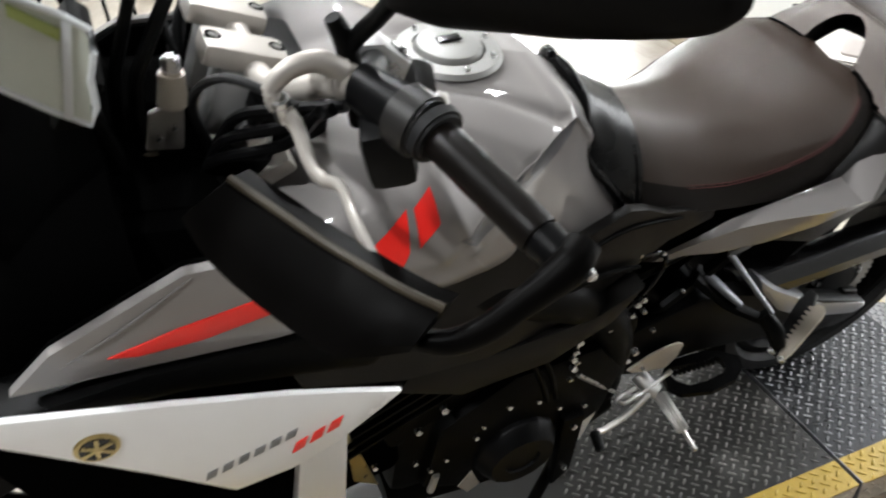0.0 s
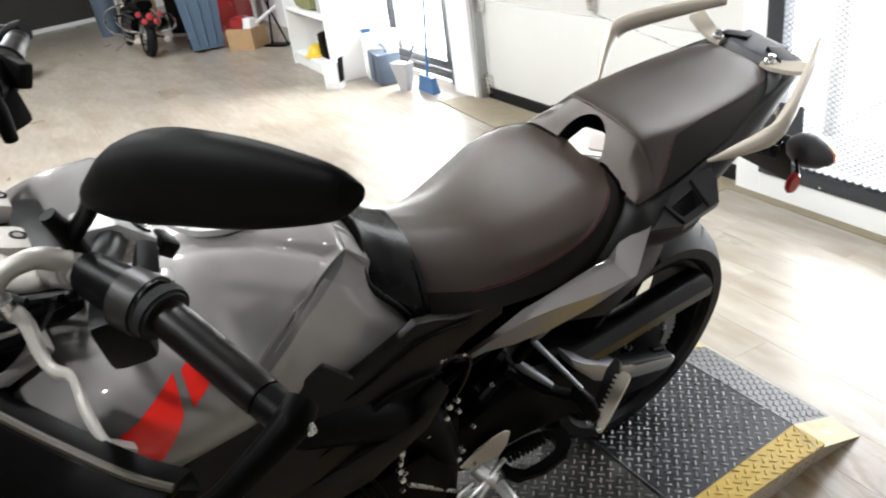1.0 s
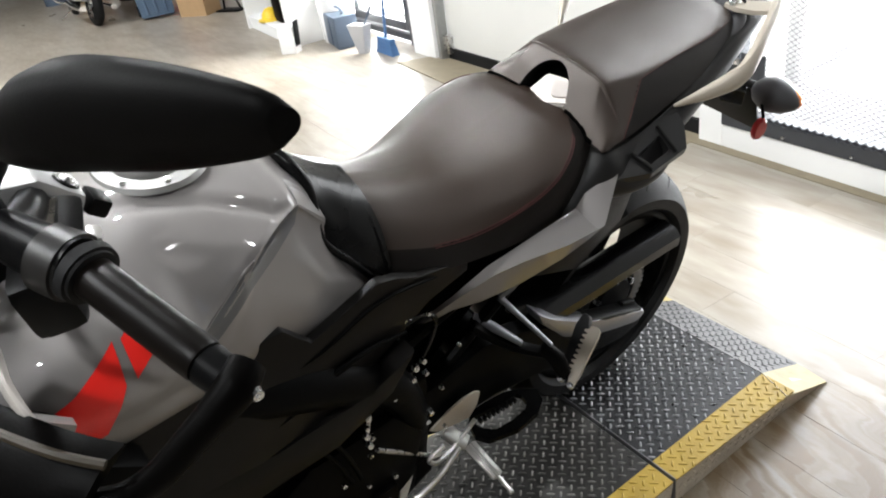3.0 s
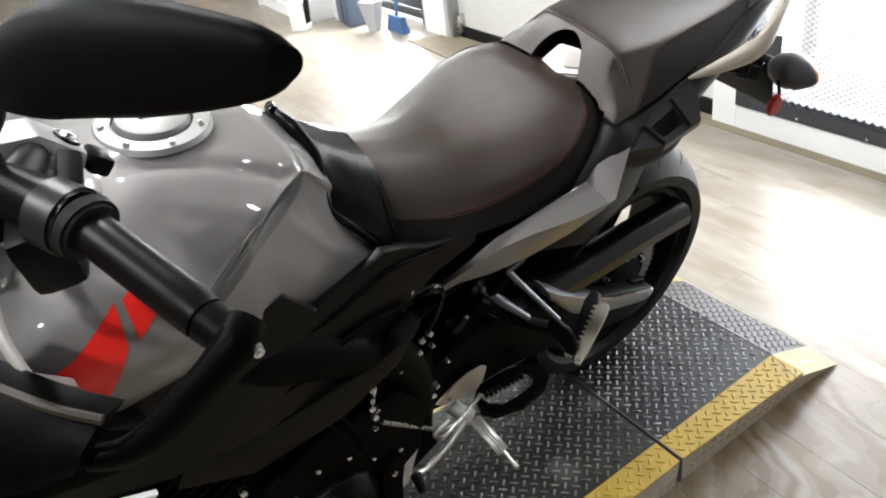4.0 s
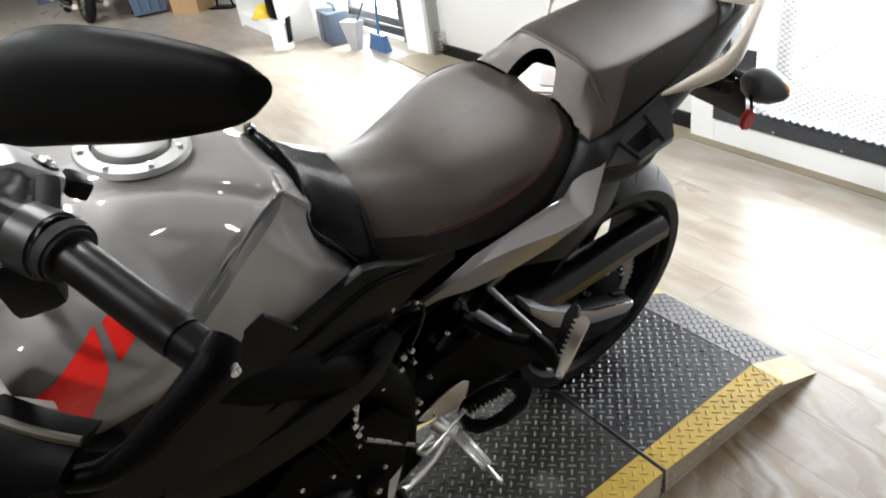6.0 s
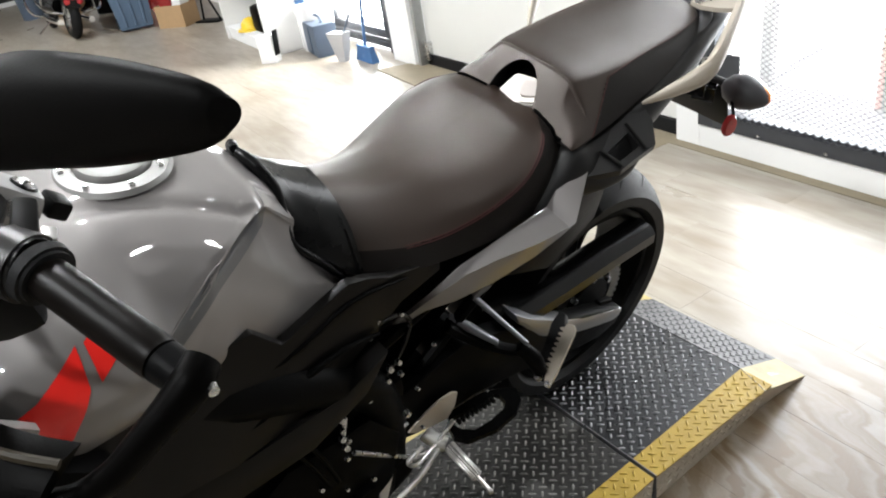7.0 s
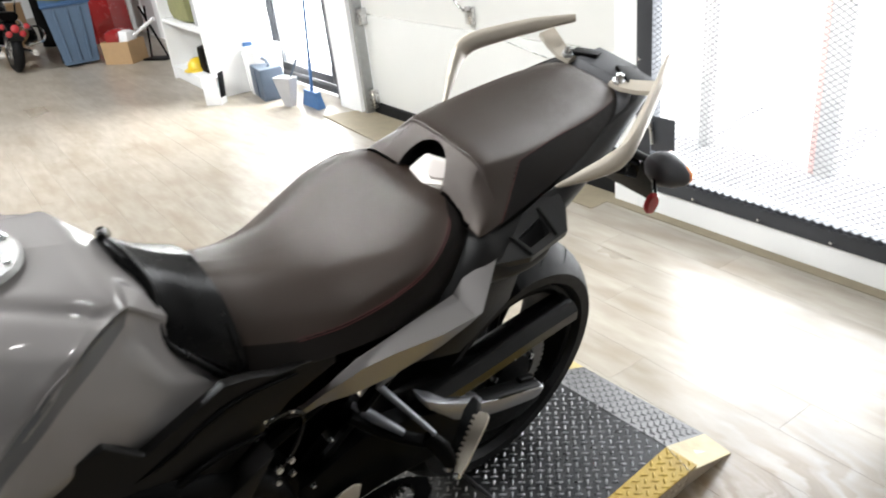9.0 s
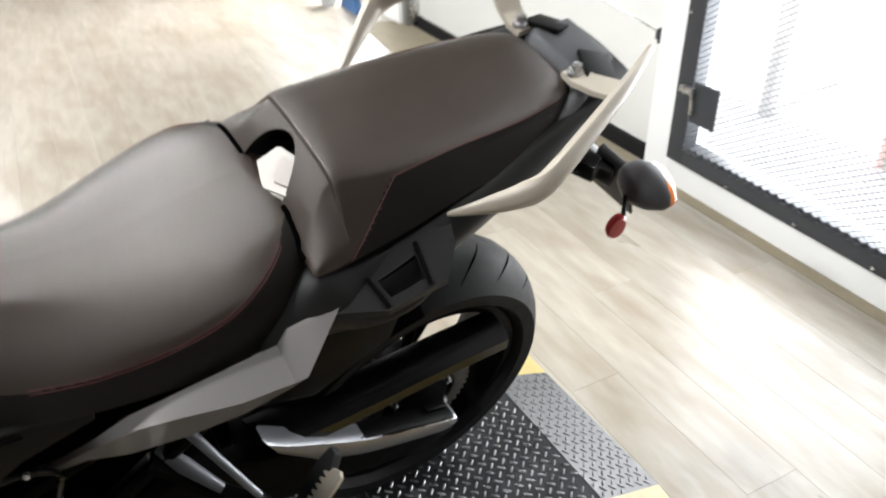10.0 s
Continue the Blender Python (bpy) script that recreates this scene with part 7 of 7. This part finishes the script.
# cardboard box with red and white goods
cb = thing("cardboard_box", pose(-6.62, 2.30, 0, 0, 0, 25) @ Matrix.Scale(0.72, 4), "open cardboard box holding red and white goods", "box")
for c, sz in (((0, -0.17, 0.15), (0.46, 0.008, 0.3)), ((0, 0.17, 0.15), (0.46, 0.008, 0.3)), ((-0.226, 0, 0.15), (0.008, 0.34, 0.3)), ((0.226, 0, 0.15), (0.008, 0.34, 0.3)), ((0, 0, 0.012), (0.46, 0.34, 0.008))):
    part("wall", boxed(c, sz), CARD, cb, smooth=False)
gd2 = thing("packed_cloth", pose(-6.62, 2.30, 0.014, 0, 0, 25) @ Matrix.Scale(0.66, 4), "red and white soft cloth heaped in the box", "cloth")
part("soft_bag", boxed((-0.08, 0, 0.25), (0.26, 0.28, 0.45), turn(10, 5), 0.09), DARKRED, gd2)
part("soft_bag", boxed((0.1, 0, 0.24), (0.2, 0.26, 0.42), turn(-8, 4), 0.08), WHITEPAINT, gd2)
st = thing("folded_stand", pose(-6.30, 2.44, 0, 0, 0, 20) @ Matrix.Scale(0.75, 4), "black folded metal stand with white tube", "stand")
for s in (1, -1):
    part("leg", rodded((s * 0.15, 0.1, 0.012), (-s * 0.05, 0, 0.7), 0.014), BLACKMETAL, st)
part("crossbar", rodded((-0.2, -0.05, 0.35), (0.2, -0.05, 0.55), 0.025), WHITEPAINT, st)
part("foot", boxed((0, 0.08, 0.012), (0.4, 0.2, 0.02), None, 0.004), BLACKMETAL, st)

# workshop clutter along the dim end
# dark opening in the rear wall, put in as a flat near-black panel
dk = thing("bay_panel", pose(-11.95, 1.3, 0, 0, 0, 0), "flat dark panel standing for an open bay at the rear wall", "storage bay")
part("shutter", boxed((0, 0, 1.1), (0.06, 2.0, 2.2), None, 0.01), BAYDARK, dk)
part("sill", boxed((0.06, 0, 0.03), (0.1, 2.0, 0.06), None, 0.01), WALLPAINT, dk)
for x, y, w, h, mat, lab in ((-9.9, 1.9, 0.32, 0.8, STEELBLUE, "grey blue plastic drum"), (-9.4, 2.2, 0.36, 0.7, CARD, "tall brown carton on the floor"), (-8.7, 2.5, 0.4, 1.1, MATTE, "dark upright equipment case"), (-8.2, 2.7, 0.3, 1.3, DARKRED, "dark red upright tool cabinet"), (-10.8, 0.5, 0.3, 0.35, MATTE, "black plastic crate on the floor"), (-7.75, 2.75, 0.35, 1.2, DARKRED, "dark red upright cabinet against the wall")):
    o = thing("drum" if "drum" in lab else "carton" if "carton" in lab else "case" if "case" in lab else "cabinet" if "cabinet" in lab else "crate", pose(x, y, 0, 0, 0, 20) @ Matrix.Diagonal((0.85, 0.85, 0.68, 1)), lab, lab.split()[-1] if "drum" in lab else "storage")
    if "drum" in lab:
        part("body", lathe([(0.0001, 0), (w * 0.5, 0), (w * 0.55, h * 0.5), (w * 0.5, h), (0.0001, h)], Matrix(), 24), mat, o)
    else:
        part("body", boxed((0, 0, h / 2), (w, w * 0.9, h), None, 0.02), mat, o)
        part("lid", boxed((0, 0, h + 0.012), (w * 1.03, w * 0.93, 0.024), None, 0.008), mat, o)


SMALL = Matrix.Scale(0.70, 4)


def cruiser(m, paint, label):
    """A heavy touring motorcycle with crash bars and bags."""
    t = thing("parked_motorcycle", m, label, "motorcycle", "parked motorcycles")
    for y, r, w in ((0.82, 0.32, 0.075), (-0.82, 0.32, 0.065)):
        ax = Matrix.Translation((0, y, r)) @ SIDEWAYS
        wh = part("wheel", ring_lathe([(r, -w * .5), (r + .012, 0), (r, w * .5), (r - 0.05, w), (r - 0.09, w * .9), (r - 0.09, -w * .9), (r - 0.05, -w)], ax, 36), RUBBER, t)
        part("rim", ring_lathe([(r - 0.09, w * .85), (r - 0.11, w * .6), (r - 0.11, -w * .6), (r - 0.09, -w * .85)], ax, 36), CHROME, wh)
        for k in range(9):
            a = k * math.tau / 9
            part("spoke", rodded(ax @ Vector((0.03 * math.cos(a), 0.03 * math.sin(a), 0)), ax @ Vector(((r - 0.1) * math.cos(a), (r - 0.1) * math.sin(a), 0)), 0.009, None, 6), CHROME, wh)
    part("tank", loft([(-0.42, [(0, .92), (.08, .9), (.1, .82), (.06, .74)]), (-0.2, [(0, .97), (.13, .94), (.17, .84), (.1, .74)]), (0.12, [(0, .88), (.09, .86), (.12, .79), (.07, .72)])], 4, 4), paint, t)
    part("seat", loft([(0.08, [(0, .80), (.12, .79), (.15, .74), (.1, .70)]), (0.35, [(0, .74), (.16, .73), (.18, .68), (.1, .65)]), (0.55, [(0, .83), (.13, .82), (.15, .74), (.1, .68)]), (0.9, [(0, .84), (.1, .83), (.12, .77), (.08, .72)])], 4, 4), MATTE, t)
    part("engine", boxed((0, -0.05, 0.45), (0.3, 0.5, 0.34), None, 0.05), BLACKMETAL, t)
    for a in (-22, 22):
        part("cylinder", rodded((0, -0.05, 0.5), (0, -0.05 - 0.26 * math.sin(radians(a)), 0.5 + 0.24), 0.085, None, 20), STEEL, t)
    part("rear_mudguard", loft([(0.55, [(0, .72), (.08, .70), (.1, .58)]), (0.85, [(0, .72), (.085, .70), (.1, .58)]), (1.15, [(0, .58), (.08, .56), (.1, .46)])], 4, 4), paint, t)
    for s in (1, -1):
        part("fork", rodded((s * 0.11, -0.82, 0.32), (s * 0.11, -0.52, 0.98), 0.026), CHROME, t)
        part("saddlebag", loft([(0.45, [(s * .17, .62), (s * .28, .60), (s * .30, .45), (s * .2, .36)]), (0.75, [(s * .17, .64), (s * .30, .62), (s * .33, .45), (s * .2, .34)]), (1.1, [(s * .17, .60), (s * .26, .58), (s * .28, .46), (s * .2, .38)])], 3, 3, both=False), paint, t)
        part("crash_bar", tubed([(s * 0.1, -0.36, 0.72), (s * 0.36, -0.40, 0.62), (s * 0.40, -0.40, 0.42), (s * 0.3, -0.38, 0.26), (s * 0.1, -0.36, 0.24)], 0.018, 10, 5), CHROME, t)
        part("exhaust", tubed([(s * 0.2, -0.15, 0.28), (s * 0.22, 0.3, 0.26), (s * 0.22, 1.1, 0.28)], [0.03, 0.045, 0.045], 12, 4), CHROME, t)
        part("handlebar", tubed([(0, -0.46, 1.02), (s * 0.2, -0.42, 1.16), (s * 0.4, -0.22, 1.10)], 0.014, 8, 4), CHROME, t)
        part("indicator", lathe([(0.0001, 0), (0.035, 0.01), (0.04, 0.03), (0.0001, 0.045)], Matrix.Translation((s * 0.16, 1.1, 0.66)) @ pose(0, 0, 0, -90), 16), REDLENS, t)
    part("sissy_bar", tubed([(0.12, 0.72, 0.78), (0.12, 0.86, 1.12), (0.06, 0.90, 1.22), (-0.06, 0.90, 1.22), (-0.12, 0.86, 1.12), (-0.12, 0.72, 0.78)], 0.014, 8, 5), CHROME, t, "chrome backrest loop")
    part("backrest_pad", boxed((0, 0.86, 1.08), (0.2, 0.05, 0.2), turn(-10), 0.03), MATTE, t)
    for s in (1, -1):
        part("bag_guard", tubed([(s * 0.16, 0.5, 0.62), (s * 0.40, 0.6, 0.60), (s * 0.42, 0.9, 0.52), (s * 0.34, 1.12, 0.44), (s * 0.16, 1.1, 0.40)], 0.016, 8, 5), CHROME, t)
        part("lamp", lathe([(0.0001, 0), (0.04, 0.01), (0.045, 0.03), (0.0001, 0.05)], Matrix.Translation((s * 0.09, 1.14, 0.56)) @ pose(0, 0, 0, -90), 16), REDLENS, t)
    part("headlamp", lathe([(0.0001, -0.1), (0.08, -0.07), (0.1, 0), (0.09, 0.02), (0.0001, 0.03)], Matrix.Translation((0, -0.66, 0.92)) @ pose(0, 0, 0, 90), 24), CHROME, t)
    part("tail_lamp", lathe([(0.0001, 0), (0.05, 0.01), (0.055, 0.03), (0.0001, 0.05)], Matrix.Translation((0, 1.13, 0.63)) @ pose(0, 0, 0, -90), 20), REDLENS, t)
    part("side_stand", rodded((0.1, 0.0, 0.25), (0.34, -0.1, 0.01), 0.012), CHROME, t)
    return t


cruiser(pose(-8.13, 1.64, 0, 0, -8, -98) @ SMALL, GLOSSBLACK, "black heavy cruiser motorcycle with chrome crash bars")
cruiser(pose(-6.75, -0.35, 0, 0, 6, -100) @ SMALL, DARKRED, "dark red touring motorcycle parked on its stand")
cruiser(pose(-8.75, 0.35, 0, 0, 6, -100) @ SMALL, GLOSSBLACK, "black touring motorcycle with orange lamp")
# chair behind the bike's nose
ch = thing("chair", pose(-4.55, -1.12, 0, 0, 0, 60), "black metal framed visitor chair", "chair")
part("seat", boxed((0, 0, 0.45), (0.46, 0.44, 0.05), None, 0.02), MATTE, ch)
part("backrest", boxed((0, 0.22, 0.72), (0.46, 0.04, 0.36), turn(-8), 0.02), MATTE, ch)
for s in (1, -1):
    for y in (0.2, -0.2):
        part("leg", rodded((s * 0.21, y, 0.0), (s * 0.2, y * 0.95, 0.44), 0.012), BLACKMETAL, ch)

# ---------------------------------------------------------------- floor planks, laid along the window wall
LAY = Matrix.Rotation(-WALL_TURN, 4, "Z")
LONG, BROAD, GAP, THICK = 1.22, 0.152, 0.0005, 0.008
pb = boxed((0, 0, -THICK / 2), (LONG - GAP, BROAD - GAP, THICK), None, 0.0004)
PLANK = bpy.data.meshes.new("plank")
pb.to_mesh(PLANK)
pb.free()
PLANK.materials.append(FLOOR)
spots = []
for row in range(-52, 34):
    shift = (row * 0.37) % 1.0 * LONG
    for col in range(-13, 6):
        p = Vector((col * LONG + shift, row * BROAD, 0))
        w = LAY @ p
        if -12.9 < w.x < 3.85 and -6.9 < w.y and (WALL.inverted() @ w).y > -0.06:
            spots.append((max(abs(w.x + 0.8), abs(w.y - 0.5) * 1.6), p))
spots.sort(key=lambda t: t[0])
for _, p in spots[:300]:
    ob = new("plank", PLANK)
    ob.parent = floor
    ob.matrix_local = LAY @ Matrix.Translation(p)
verts, faces = [], []
for _, p in spots[300:]:
    b = len(verts)
    hx, hy = (LONG - GAP) / 2, (BROAD - GAP) / 2
    verts += [(p.x - hx, p.y - hy, 0), (p.x + hx, p.y - hy, 0), (p.x + hx, p.y + hy, 0), (p.x - hx, p.y + hy, 0), (p.x - hx, p.y - hy, -THICK), (p.x + hx, p.y - hy, -THICK), (p.x + hx, p.y + hy, -THICK), (p.x - hx, p.y + hy, -THICK)]
    faces += [(b, b + 1, b + 2, b + 3), (b, b + 4, b + 5, b + 1), (b + 1, b + 5, b + 6, b + 2), (b + 2, b + 6, b + 7, b + 3), (b + 3, b + 7, b + 4, b)]
me = bpy.data.meshes.new("planking")
me.from_pydata(verts, [], faces)
me.materials.append(FLOOR)
rest = new("planking", me)
rest.parent = floor
rest.matrix_local = LAY
tagged(rest, kind="stuff")
